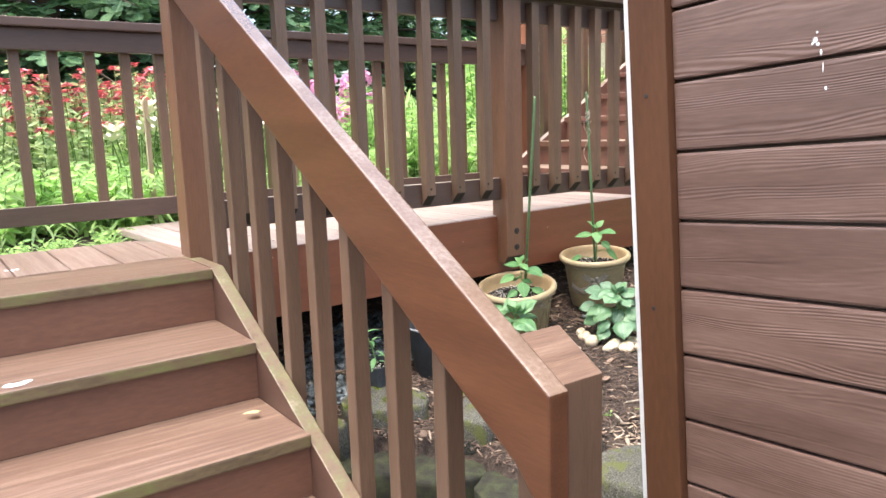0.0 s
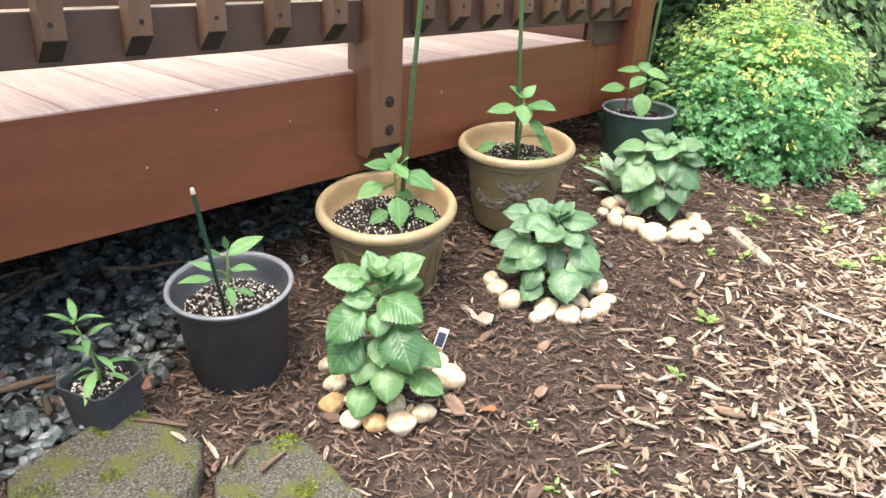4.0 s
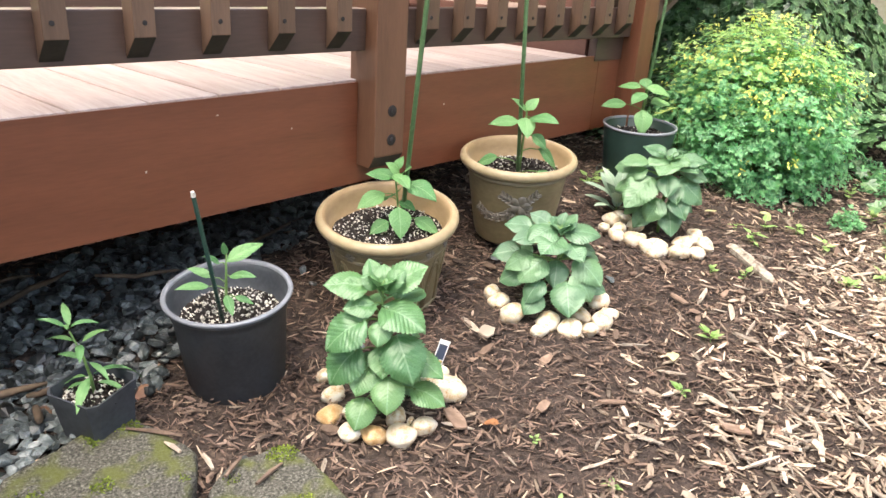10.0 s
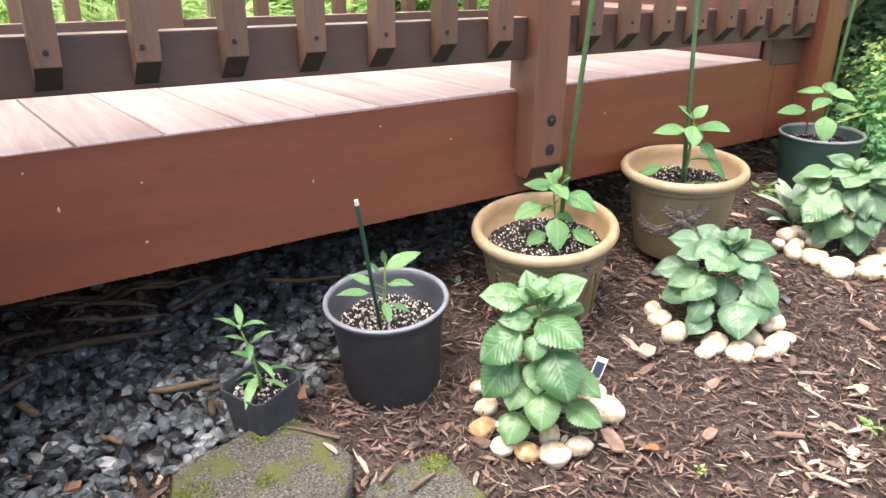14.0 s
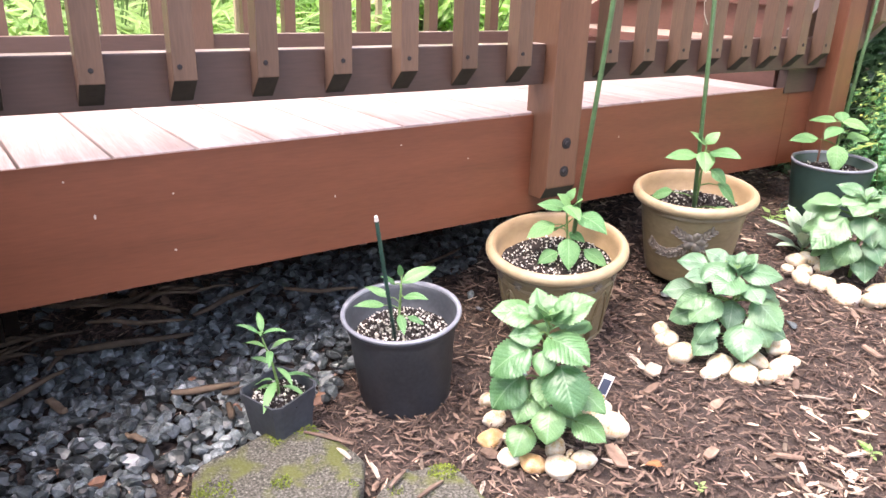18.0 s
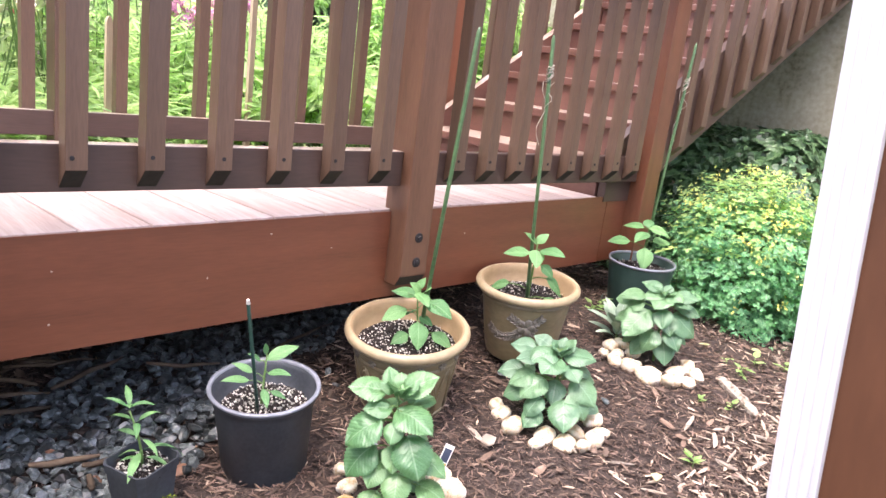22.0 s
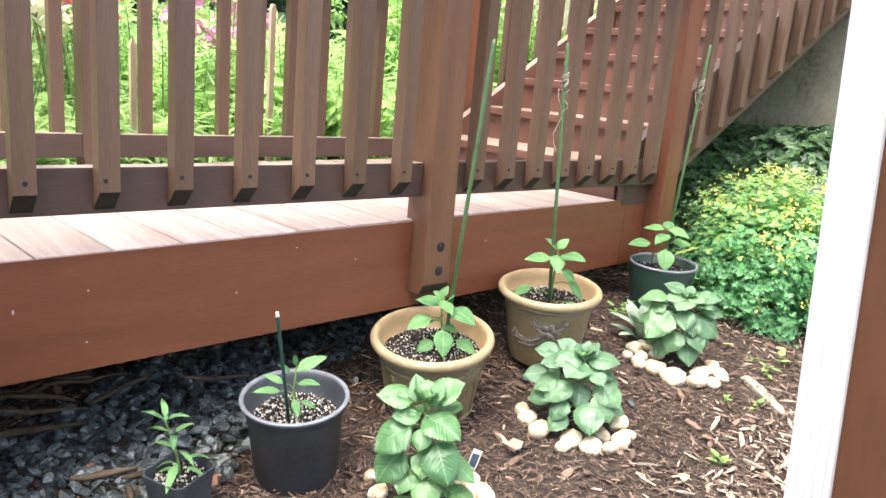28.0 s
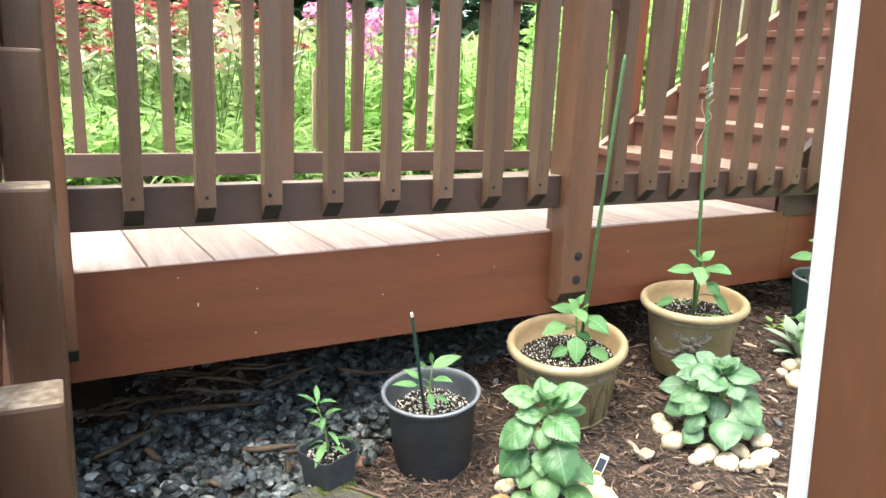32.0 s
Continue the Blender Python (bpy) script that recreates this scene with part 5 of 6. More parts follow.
lime_m = leaf_material("lime green leaf", (0.30, 0.54, 0.15), (0.56, 0.76, 0.31), (0.6, 0.78, 0.38), 0.5, 6, 0.8, 0.6, 0.2, True, 0.45)
grass_m = leaf_material("strap leaf", (0.30, 0.50, 0.16), (0.52, 0.68, 0.3), (0.55, 0.7, 0.34), 0.45, 1, 0.0, 0.5, 0.1, True, 0.3)
tip_m = leaf_material("yellow-green lobed leaflet", (0.33, 0.55, 0.17), (0.56, 0.73, 0.28), (0.5, 0.7, 0.34), 0.5, 4, 1.0, 0.5, 0.2, True, 0.3)
yellow_m = surface("yellow petal", tones((0.85, 0.80, 0.19), 0.9), 0.6, 30, bump=0, vary=0.2, island=True)
red_m = surface("red petal", tones((0.82, 0.27, 0.31), 0.8), 0.6, 30, bump=0, vary=0.25, island=True)
balm_m = leaf_material("grey-green leaf", (0.36, 0.52, 0.21), (0.58, 0.70, 0.37), (0.6, 0.7, 0.4), 0.6, 6, 0.8, 0.5, 0.2, True, 0.35)
pink_m = surface("pink petal", tones((0.72, 0.30, 0.52), 0.85), 0.6, 30, bump=0, vary=0.2, island=True)
cream_m = surface("cream petal", tones((0.88, 0.83, 0.68), 0.92), 0.6, 30, bump=0, vary=0.15, island=True)
needle_m = leaf_material("dark conifer spray", (0.06, 0.14, 0.06), (0.15, 0.28, 0.12), (0.16, 0.29, 0.14), 0.6, 8, 0.8, 0.25, 0.2, True, 0.4)
bark_m = surface("bark", tones((0.10, 0.075, 0.055), 0.6), 0.9, 12, (1, 1, 0.3), 60, 0.6, depth=0.01)


# ---- yellow-flowered bush ----
def bush():
    rng = np.random.default_rng(61)
    c, rad = np.array([2.33, -0.28, -0.205]), np.array([0.325, 0.335, 0.36])
    b = empty("corydalis_bush", (c[0], c[1], ground(c[0], c[1])), "rounded bush of lobed blue-green leaves with small yellow flowers", "bush")
    base = np.array([c[0], c[1], ground(c[0], c[1])])

    def shell(n, lo, hi, up=-0.75):
        d = rng.normal(0, 1, (n * 3, 3))
        d /= np.linalg.norm(d, axis=1, keepdims=True)
        d = d[d[:, 2] > up][:n]
        lump = np.array([1 + 0.16 * noise.noise(Vector(q) * 2.3) + 0.10 * noise.noise(Vector(q) * 5.1) for q in d])
        r = rng.uniform(lo, hi, len(d)) ** 0.6 * lump
        return d, c + d * rad * r[:, None] - base

    # sprays: each a small fern-like cluster of leaflets round a stalk
    d, p = shell(1700, 0.42, 1.10)
    places, ways, sizes = [], [], []
    for dd, q in zip(d, p):
        k = rng.integers(6, 10)
        off = rng.normal(0, 0.022, (k, 3)) * np.array([1, 1, 0.5])
        for o in off:
            places.append(q + o)
            ways.append(dd * 0.7 + np.array([0, -0.1, 0.75]))
            sizes.append(rng.uniform(0.013, 0.029))
    places, ways, sizes = np.array(places), np.array(ways), np.array(sizes)
    high = places[:, 2] - places[:, 2].min() > 0.36 + 0.34 * rng.random(len(places))
    for mask, m, lab in ((~high, fern_m, "blue-green lobed leaflets"), (high, tip_m, "yellow-green leaflets at the shoot tips")):
        part("foliage", scatter("foliage", LOBED[0], LOBED[1], places[mask], turns(rng, ways[mask], True, 0.32), sizes[mask], LOBED[2]), m, b, lab)["kind"] = "stuff"
    bm = bmesh.new()
    for q in p[::12]:
        tube([(0, 0, 0), q * 0.45 + np.array([0, 0, 0.05]), q], [0.003, 0.002, 0.001], 4, bm)
    part("stem", bm, stem_m, b)["kind"] = "stuff"
    d, p = shell(760, 0.97, 1.16, -0.3)
    places, ways, sizes = [], [], []
    for dd, q in zip(d, p):
        if noise.noise(Vector(dd) * 3.7) < 0.13 or rng.random() > 0.2 + 0.75 * max(0, dd[2]) + 0.3 * max(0, dd[0]):
            continue
        for o in rng.normal(0, 0.012, (rng.integers(3, 11), 3)):
            places.append(q + o + np.array([0, 0, 0.012]))
            ways.append(dd)
            sizes.append(rng.uniform(0.008, 0.015))
    part("flower", scatter("flower", OVAL[0], OVAL[1], places, turns(rng, ways, True, 0.8), sizes), yellow_m, b, "clusters of small yellow flowers")["kind"] = "stuff"
    return b


bush()
fl = leaf_material("yellow-green lobed leaf", (0.34, 0.50, 0.12), (0.52, 0.64, 0.22), (0.6, 0.7, 0.34), 0.5, 6, 0.9, 0.35, 0.2)
cel = empty("celandine_plant", (2.0, -0.20, ground(2.0, -0.20)), "yellow-green plant with deeply lobed leaves by the pot", "plant")
for k, (x, y, z, yaw) in enumerate(((-0.01, 0.03, 0.24, 60), (0.015, -0.015, 0.20, -40), (0.03, 0.0, 0.14, -100))):
    part("stem", tube([(0, 0, -0.005), (x * 0.5, y * 0.5, z * 0.6), (x, y, z)], [0.002, 0.0016, 0.0012], 5), stem_m, cel)
    f = part("leaf", scatter("lobed leaf", LOBED[0], LOBED[1], [(0, 0, 0), (0, 0.03, 0), (0, 0.055, 0)], [np.eye(3)] * 3, [0.05, 0.045, 0.04], LOBED[2]), fl, cel)
    f.matrix_local = Matrix.Translation((x, y, z)) @ Euler((radians(-18), radians(10), radians(yaw))).to_matrix().to_4x4()


# ---- ivy ----
def ivy_height(x, y):
    s = min(1.0, max(0.0, (x - 2.15) / 0.95))
    s = s * s * (3 - 2 * s)
    d = max(0.0, -0.12 - y)
    top = 0.24 - min(1.15 * d, 0.40) - 0.25 * max(0.0, d - 0.35)
    return ground(x, y) + 0.04 + max(0.0, (top - ground(x, y)) * s) + 0.05 * noise.noise(Vector((x * 4, y * 4, 9)))


def ivy():
    rng = np.random.default_rng(67)
    places, ways, sizes = [], [], []
    while len(places) < 5600:
        x, y = rng.uniform(2.15, 3.68), rng.uniform(-1.15, 0.9)
        if x < 2.5 and -0.75 < y < 0.02:
            continue
        z = ivy_height(x, y)
        if x > 2.08 and y > -0.02 and z > NZ + SLOPE_R * (x - NX) - 0.36:
            z = NZ + SLOPE_R * (x - NX) - 0.36
        e = 0.03
        nx, ny = (ivy_height(x - e, y) - ivy_height(x + e, y)) / (2 * e), (ivy_height(x, y - e) - ivy_height(x, y + e)) / (2 * e)
        if y < -0.50 - 0.24 * max(0.0, x - 2.4) and rng.random() < 0.88:
            continue
        places.append((x, y, z + rng.uniform(-0.05, 0.02)))
        ways.append((nx, ny, 0.8))
        sizes.append(rng.uniform(0.036, 0.07))
    iv = thing_mesh("ivy", scatter("ivy", IVY[0], IVY[1], places, turns(rng, ways, False, 0.3), sizes, IVY[2]), ivy_m, "dense dark green ivy heaped against the foundation wall", "ivy", kind="stuff")
    return iv


def thing_mesh(name, me, m, label, category, group="", kind=""):
    me.materials.append(m)
    return tagged(new(name, me), label, category, group, kind)


ivy()

# ---- gravel ----
gravel_m = surface("blue-grey gravel", [(0.3, (0.02, 0.025, 0.025)), (0.5, (0.062, 0.075, 0.075)), (0.7, (0.205, 0.232, 0.236))], 0.36, 30, (1, 1, 1), 140, 0.35, vary=0.9, island=True)
gravel_o = surface("blue-grey stone", [(0.3, (0.025, 0.031, 0.031)), (0.5, (0.075, 0.09, 0.091)), (0.7, (0.23, 0.258, 0.262))], 0.34, 1.2, (1, 1, 1), 6, 0.35, vary=0.9)
pale_o = surface("pale quartz stone", tones((0.5, 0.51, 0.5), 0.8), 0.5, 2, bump=0.2, vary=0.2)
rust_o = surface("rusty stone", tones((0.22, 0.115, 0.07), 0.7), 0.6, 2, bump=0.2, vary=0.3)


def on_gravel(x, y):
    line = -0.05 + 0.55 * (x - 0.25) if x > 0.25 else -0.17 + 0.3 * max(0.0, x + 0.05) + 0.28 * min(0.0, x + 0.05)
    return y > line + 0.05 * noise.noise(Vector((x * 7, y * 7, 2)))


def rock(seed):
    """A crushed stone: the hull of a few points on a flattened ball."""
    rng = random.Random(seed)
    bm = bmesh.new()
    flat = rng.uniform(0.42, 0.7)
    for _ in range(20):
        d = Vector((rng.gauss(0, 1), rng.gauss(0, 1), rng.gauss(0, 1))).normalized()
        bm.verts.new((d.x * rng.uniform(0.9, 1.25), d.y * rng.uniform(0.75, 1.0), d.z * flat))
    hull = bmesh.ops.convex_hull(bm, input=bm.verts[:])
    bmesh.ops.delete(bm, geom=[g for g in hull["geom_interior"] if isinstance(g, bmesh.types.BMVert)], context="VERTS")
    return bm


def rocks(name, spots, seed):
    """Many crushed stones in one mesh: (x, y, z, radius) each."""
    rng = np.random.default_rng(seed)
    kinds = []
    for k in range(14):
        bm = rock(seed * 50 + k)
        bm.verts.index_update()
        kinds.append((np.array([v.co for v in bm.verts]), [tuple(v.index for v in f.verts) for f in bm.faces]))
        bm.free()
    V, F, c = [], [], 0
    for x, y, z, r in spots:
        v, f = kinds[rng.integers(0, 14)]
        R = np.array(Euler((rng.normal(0, 0.5), rng.normal(0, 0.5), rng.uniform(0, 6.283))).to_matrix())
        V.append(v @ R.T * r + (x, y, z))
        F += [tuple(i + c for i in q) for q in f]
        c += len(v)
    me = bpy.data.meshes.new(name)
    me.from_pydata(np.concatenate(V).tolist(), [], F)
    return me


def gravel():
    rng = np.random.default_rng(71)
    spots, near = [], []
    while len(spots) < 3000:
        x, y = rng.uniform(-0.6, 1.5), rng.uniform(-0.45, 0.62)
        edge = on_gravel(x, y)
        if not edge and rng.random() > 0.0025:
            continue
        if x < -0.42 and y < -0.2 or (y > (0.34 if x < 0.1 else 0.44) + 0.1 * noise.noise(Vector((x * 6, y * 6, 7))) and rng.random() < 0.93):
            continue
        r = rng.uniform(0.006, 0.013) if rng.random() < 0.45 else rng.uniform(0.012, 0.021)
        s = (x, y, ground(x, y) + r * 0.2 + rng.uniform(0, 0.015), r)
        if len(near) < 290 and -0.4 < x < 0.35 and -0.2 < y < 0.12:
            near.append(s)
        else:
            spots.append(s)
    bed = thing_mesh("gravel", rocks("gravel", spots, 5), gravel_m, "crushed blue-grey gravel under the walkway", "gravel", kind="stuff")
    shapes = []
    for k in range(8):
        for m in [gravel_o] * (14 if k % 4 else 6) + [rust_o if k % 2 else pale_o]:
            me = mesh_of(rock(100 + k), "stone")
            me.materials.append(m)
            shapes.append(me)
    for x, y, z, r in near:
        ob = new("stone", shapes[rng.integers(0, len(shapes))])
        ob.parent = bed
        ob.matrix_local = Matrix.Translation((x, y, z + 0.006)) @ Euler(tuple(rng.uniform(-0.5, 0.5, 2)) + (rng.uniform(0, 6.3),)).to_matrix().to_4x4() @ Matrix.Scale(r * 1.05, 4)


gravel()

# ---- bark chips ----
chip_dark = surface("dark bark chip", [(0.25, (0.038, 0.025, 0.0185)), (0.5, (0.106, 0.070, 0.053)), (0.75, (0.215, 0.153, 0.118))], 0.85, 18, (1, 1, 1), 90, 0.5, vary=0.75, island=True)
chip_mid = surface("brown bark chip", [(0.25, (0.066, 0.042, 0.030)), (0.5, (0.15, 0.100, 0.071)), (0.75, (0.28, 0.205, 0.152))], 0.8, 18, (1, 1, 1), 90, 0.5, vary=0.6, island=True)
chip_pale = surface("pale weathered wood chip", [(0.25, (0.20, 0.142, 0.098)), (0.5, (0.36, 0.275, 0.20)), (0.75, (0.55, 0.46, 0.36))], 0.75, 18, (1, 1, 1), 90, 0.5, vary=0.7, island=True)


chip_white = surface("bleached wood splinter", [(0.25, (0.28, 0.225, 0.17)), (0.5, (0.44, 0.37, 0.30)), (0.75, (0.60, 0.53, 0.45))], 0.75, 18, (1, 1, 1), 90, 0.5, vary=0.3, island=True)


def chips(name, n, lo, hi, m, seed, zone, label, slim=(0.06, 0.30)):
    """Splinters: a tapered, slightly bent bar each, lying about on the bed."""
    rng = np.random.default_rng(seed)
    proto = np.array([(x, y * w, z * t + b) for x, w, t, b in ((-0.5, 0.55, 0.6, 0.0), (0.0, 1.0, 1.0, 0.05), (0.5, 0.5, 0.5, -0.02)) for y, z in ((-0.5, -0.5), (0.5, -0.5), (0.5, 0.5), (-0.5, 0.5))])
    quads = [(0, 1, 2, 3), (11, 10, 9, 8)] + [(k * 4 + i, k * 4 + 4 + i, k * 4 + 4 + (i + 1) % 4, k * 4 + (i + 1) % 4) for k in range(2) for i in range(4)]
    V, F, c = [], [], 0
    while c < n:
        x, y = rng.uniform(-0.5, 3.3), rng.uniform(-1.7, 0.7)
        if rng.random() > zone(x, y):
            continue
        L = rng.uniform(lo, hi)
        W = L * rng.uniform(*slim)
        T = W * rng.uniform(0.25, 0.6) * min(1.0, 0.2 / slim[1] + 0.2)
        p = proto * (L, W, T) + rng.normal(0, 0.07, proto.shape) * (L * 0.3, W, T)
        a, b, g = rng.uniform(0, 6.283), rng.normal(0, 0.22), rng.normal(0, 0.4)
        R = np.array(Euler((g, b, a)).to_matrix())
        p = p @ R.T + (x, y, ground(x, y) + rng.uniform(0.0, 0.012) + 0.3 * L * abs(math.sin(b)))
        V.append(p)
        F += [tuple(i + 12 * c for i in q) for q in quads]
        c += 1
    me = bpy.data.meshes.new(name)
    me.from_pydata(np.concatenate(V).tolist(), [], F)
    return thing_mesh(name, me, m, label, "mulch", kind="stuff")


def bed(x, y):
    xe = float(np.interp(-y, (0.15, 0.22, 0.30, 0.45, 0.60, 1.0, 1.5), (-0.62, -0.40, -0.24, -0.06, 0.08, 0.16, 0.2)))
    return x > xe + 0.03


def zone_dark(x, y):
    if not bed(x, y):
        return 0
    if on_gravel(x, y):
        return 0.12 if y < (0.32 if x < 0.1 else 0.42) else (0.9 if x < 0.3 else 0.5)
    return (1.0 if x < 2.3 else 0.4) * (0.6 if y < -1.0 else 1)


def zone_pale(x, y):
    if not bed(x, y) or (on_gravel(x, y) and y > -0.1):
        return 0
    edge = 0.12 * noise.noise(Vector((x * 3, y * 3, 6)))
    front = max(0.0, min(1.0, (-0.61 - 0.10 * max(0.0, 1.6 - x) - y + edge) / 0.26))
    return min(1.0, 0.04 + front * min(1.0, max(0.25, (x - 0.2) / 0.4)) + 0.30 * max(0.0, min(0.6, x - 1.85)))


chips("bark_mulch", 60000, 0.004, 0.026, chip_dark, 81, zone_dark, "shredded dark brown bark mulch over the bed", (0.05, 0.24))
chips("bark_mulch", 14000, 0.006, 0.033, chip_mid, 82, zone_dark, "coarser brown bark chips over the bed", (0.05, 0.22))
chips("bark_mulch", 800, 0.010, 0.038, chip_mid, 84, zone_dark, "broad flakes of brown bark over the bed", (0.35, 0.8))
chips("wood_chips", 2600, 0.006, 0.030, chip_pale, 87, zone_dark, "scattered pale shreds of wood over the bed", (0.06, 0.22))
chips("wood_chips", 450, 0.012, 0.032, chip_pale, 85, zone_pale, "broad pale flakes of wood over the bed", (0.35, 0.75))
litter = chips("wood_chips", 160, 0.025, 0.08, chip_white, 86, zone_pale, "long bleached splinters over the bed", (0.08, 0.2))
chips("wood_chips", 17500, 0.006, 0.044, chip_pale, 83, zone_pale, "pale weathered wood chips over the bed", (0.05, 0.30))

chip_one = surface("bleached wood chip", [(0.25, (0.26, 0.205, 0.15)), (0.5, (0.42, 0.35, 0.275)), (0.75, (0.58, 0.51, 0.43))], 0.75, 0.9, (1, 4, 4), 5, 0.5, vary=0.45, depth=0.1)


def splinter(seed):
    """A split piece of wood, one unit long, with torn ends."""
    r = random.Random(seed)
    bm = bmesh.new()
    w, h = r.uniform(0.09, 0.2), r.uniform(0.04, 0.09)
    rows = []
    for x, k in ((-0.5, 0.35), (-0.3, 0.9), (0.05, 1.0), (0.35, 0.8), (0.5, 0.25)):
        b = r.uniform(-0.03, 0.03)
        rows.append([bm.verts.new((x + r.uniform(-0.06, 0.06), y * w * k + b, z * h * k + 0.3 * b)) for y, z in ((-0.5, -0.5), (0.5, -0.5), (0.35, 0.5), (-0.4, 0.5))])
    for a, b in zip(rows, rows[1:]):
        for i in range(4):
            bm.faces.new((a[i], b[i], b[(i + 1) % 4], a[(i + 1) % 4]))
    bm.faces.new(rows[0])
    bm.faces.new(rows[-1][::-1])
    bmesh.ops.recalc_face_normals(bm, faces=bm.faces[:])
    me = mesh_of(bm, "chip")
    me.materials.append(chip_one)
    return me


SPLIT = [splinter(700 + k) for k in range(10)]
cr = random.Random(711)
count = 0
while count < 290:
    x, y = cr.uniform(0.3, 2.1), cr.uniform(-1.25, -0.45)
    if cr.random() > zone_pale(x, y):
        continue
    L = cr.uniform(0.025, 0.075)
    o = new("chip", cr.choice(SPLIT))
    o.parent = litter
    o.matrix_local = Matrix.Translation((x, y, ground(x, y) + 0.012)) @ Euler((cr.gauss(0, 0.4), cr.gauss(0, 0.16), cr.uniform(0, 6.283))).to_matrix().to_4x4() @ Matrix.Scale(L, 4)
    count += 1

for x, y, a, L, w, m, lab in ((0.829, -0.393, 20, 0.040, 0.034, chip_one, "pale square wood chip on the mulch"), (0.582, -0.536, 70, 0.062, 0.034, chip_mid, "brown flake of bark on the mulch"), (0.994, -0.896, 130, 0.060, 0.036, chip_mid, "grey-brown flake of bark on the mulch"), (0.74, -0.62, 10, 0.036, 0.02, chip_mid, "brown wood chip on the mulch"), (1.30, -0.60, 80, 0.05, 0.022, chip_mid, "brown wood chip on the mulch"), (0.86, -0.70, 150, 0.06, 0.014, chip_mid, "brown wood splinter on the mulch")):
    me = mesh_of(prism([(-0.5 * L, -0.3 * w), (-0.1 * L, -0.5 * w), (0.5 * L, -0.35 * w), (0.42 * L, 0.4 * w), (0.0, 0.5 * w), (-0.46 * L, 0.36 * w)], "z", 0.0, 0.005, 0.001), "flake")
    o = thing_mesh("bark_flake", me, m, lab, "wood chip", "loose flakes on the bed")
    o.matrix_world = Matrix.Translation((x, y, ground(x, y) + 0.012)) @ pose(0, 0, 0, 9, -7, a)

# ---- flat stones along the bed ----
def mossy():
    m = surface("mossy stone", [(0.38, (0.020, 0.019, 0.015)), (0.46, (0.066, 0.063, 0.050)), (0.56, (0.118, 0.113, 0.092)), (0.66, (0.26, 0.25, 0.215))], 0.95, 230, (1, 1, 1), 700, 1.0, depth=0.004)
    nt = m.node_tree
    b = nt.nodes["Principled BSDF"]
    old = b.inputs["Base Color"].links[0].from_socket
    n = nt.nodes.new("ShaderNodeTexNoise")
    n.inputs["Scale"].default_value, n.inputs["Detail"].default_value = 15.0, 9.0
    co = nt.nodes.new("ShaderNodeTexCoord")
    nt.links.new(co.outputs["Object"], n.inputs["Vector"])
    r = ramp(nt, [(0.50, (0, 0, 0)), (0.62, (0.8, 0.8, 0.8))])
    nt.links.new(n.outputs["Fac"], r.inputs["Fac"])
    mx = nt.nodes.new("ShaderNodeMix")
    mx.data_type = "RGBA"
    nt.links.new(r.outputs["Color"], mx.inputs["Factor"])
    nt.links.new(old, mx.inputs["A"])
    mx.inputs["B"].default_value = (0.10, 0.115, 0.02, 1)
    nt.links.new(mx.outputs["Result"], b.inputs["Base Color"])
    return m


stone_m = mossy()
wall_stone = surface("dark mossy wall stone", [(0.36, (0.010, 0.010, 0.007)), (0.47, (0.028, 0.027, 0.018)), (0.56, (0.04, 0.046, 0.017)), (0.68, (0.08, 0.074, 0.056))], 0.95, 22, (1, 1, 1), 300, 1.0, depth=0.006)


def slab(outline, top, thick, seed, label, moss=(), m=None):
    """A worn flat stone: an outline in plan, its upper edge rounded, its faces uneven."""
    cx, cy = sum(p[0] for p in outline) / len(outline), sum(p[1] for p in outline) / len(outline)
    # a smooth closed line through the corners
    pts = []
    n = len(outline)
    for i in range(n):
        p, q = Vector((*outline[i], 0)), Vector((*outline[(i + 1) % n], 0))
        for t in (0.12, 0.3, 0.5, 0.7, 0.88):
            pts.append(p.lerp(q, t))
    bm = bmesh.new()
    rows = []
    for s, z in ((0.97, -thick), (1.0, -thick * 0.5), (1.0, -0.013), (0.985, -0.004), (0.95, 0.0), (0.8, 0.001), (0.6, 0.002), (0.4, 0.0), (0.2, 0.002)):
        row = []
        for p in pts:
            x, y = (p.x - cx) * s, (p.y - cy) * s
            w = Vector((x * 9, y * 9, seed + z * 9))
            row.append(bm.verts.new((x + 0.012 * noise.noise(w * 1.6), y + 0.012 * noise.noise(w * 1.6 + Vector((5, 5, 5))), z + 0.006 * noise.noise(w * 1.8) + 0.003 * noise.noise(w * 5))))
        rows.append(row)
    for a, b in zip(rows, rows[1:]):
        for i in range(len(pts)):
            bm.faces.new((a[i], a[(i + 1) % len(pts)], b[(i + 1) % len(pts)], b[i]))
    bm.faces.new(rows[-1])
    bm.faces.new(rows[0][::-1])
    ob = thing("edging_stone", bm, m or stone_m, label, "stone", "stones edging the bed", smooth=True)
    ob.location = (cx, cy, top)
    if moss:
        nr = np.random.default_rng(seed)
        spots = []
        for px, py, r in moss:
            for _ in range(int(900000 * r * r)):
                a, q = nr.uniform(0, 6.283), r * math.sqrt(nr.random()) * (1 + 0.35 * noise.noise(Vector((px * 50, py * 50, len(spots) * 0.37))))
                x, y = px + q * math.cos(a) - cx, py + q * math.sin(a) - cy
                w = Vector((x * 9, y * 9, seed))
                spots.append((x, y, 0.006 * noise.noise(w * 1.8) + 0.003 * noise.noise(w * 5) + 0.001))
        part("moss", scatter("moss", OVAL[0], OVAL[1], spots, turns(nr, np.tile([0, 0, 0.6], (len(spots), 1)), True, 0.7), nr.uniform(0.003, 0.007, len(spots))), moss_m, ob, "yellow-green moss tufts")["kind"] = "stuff"
    return ob


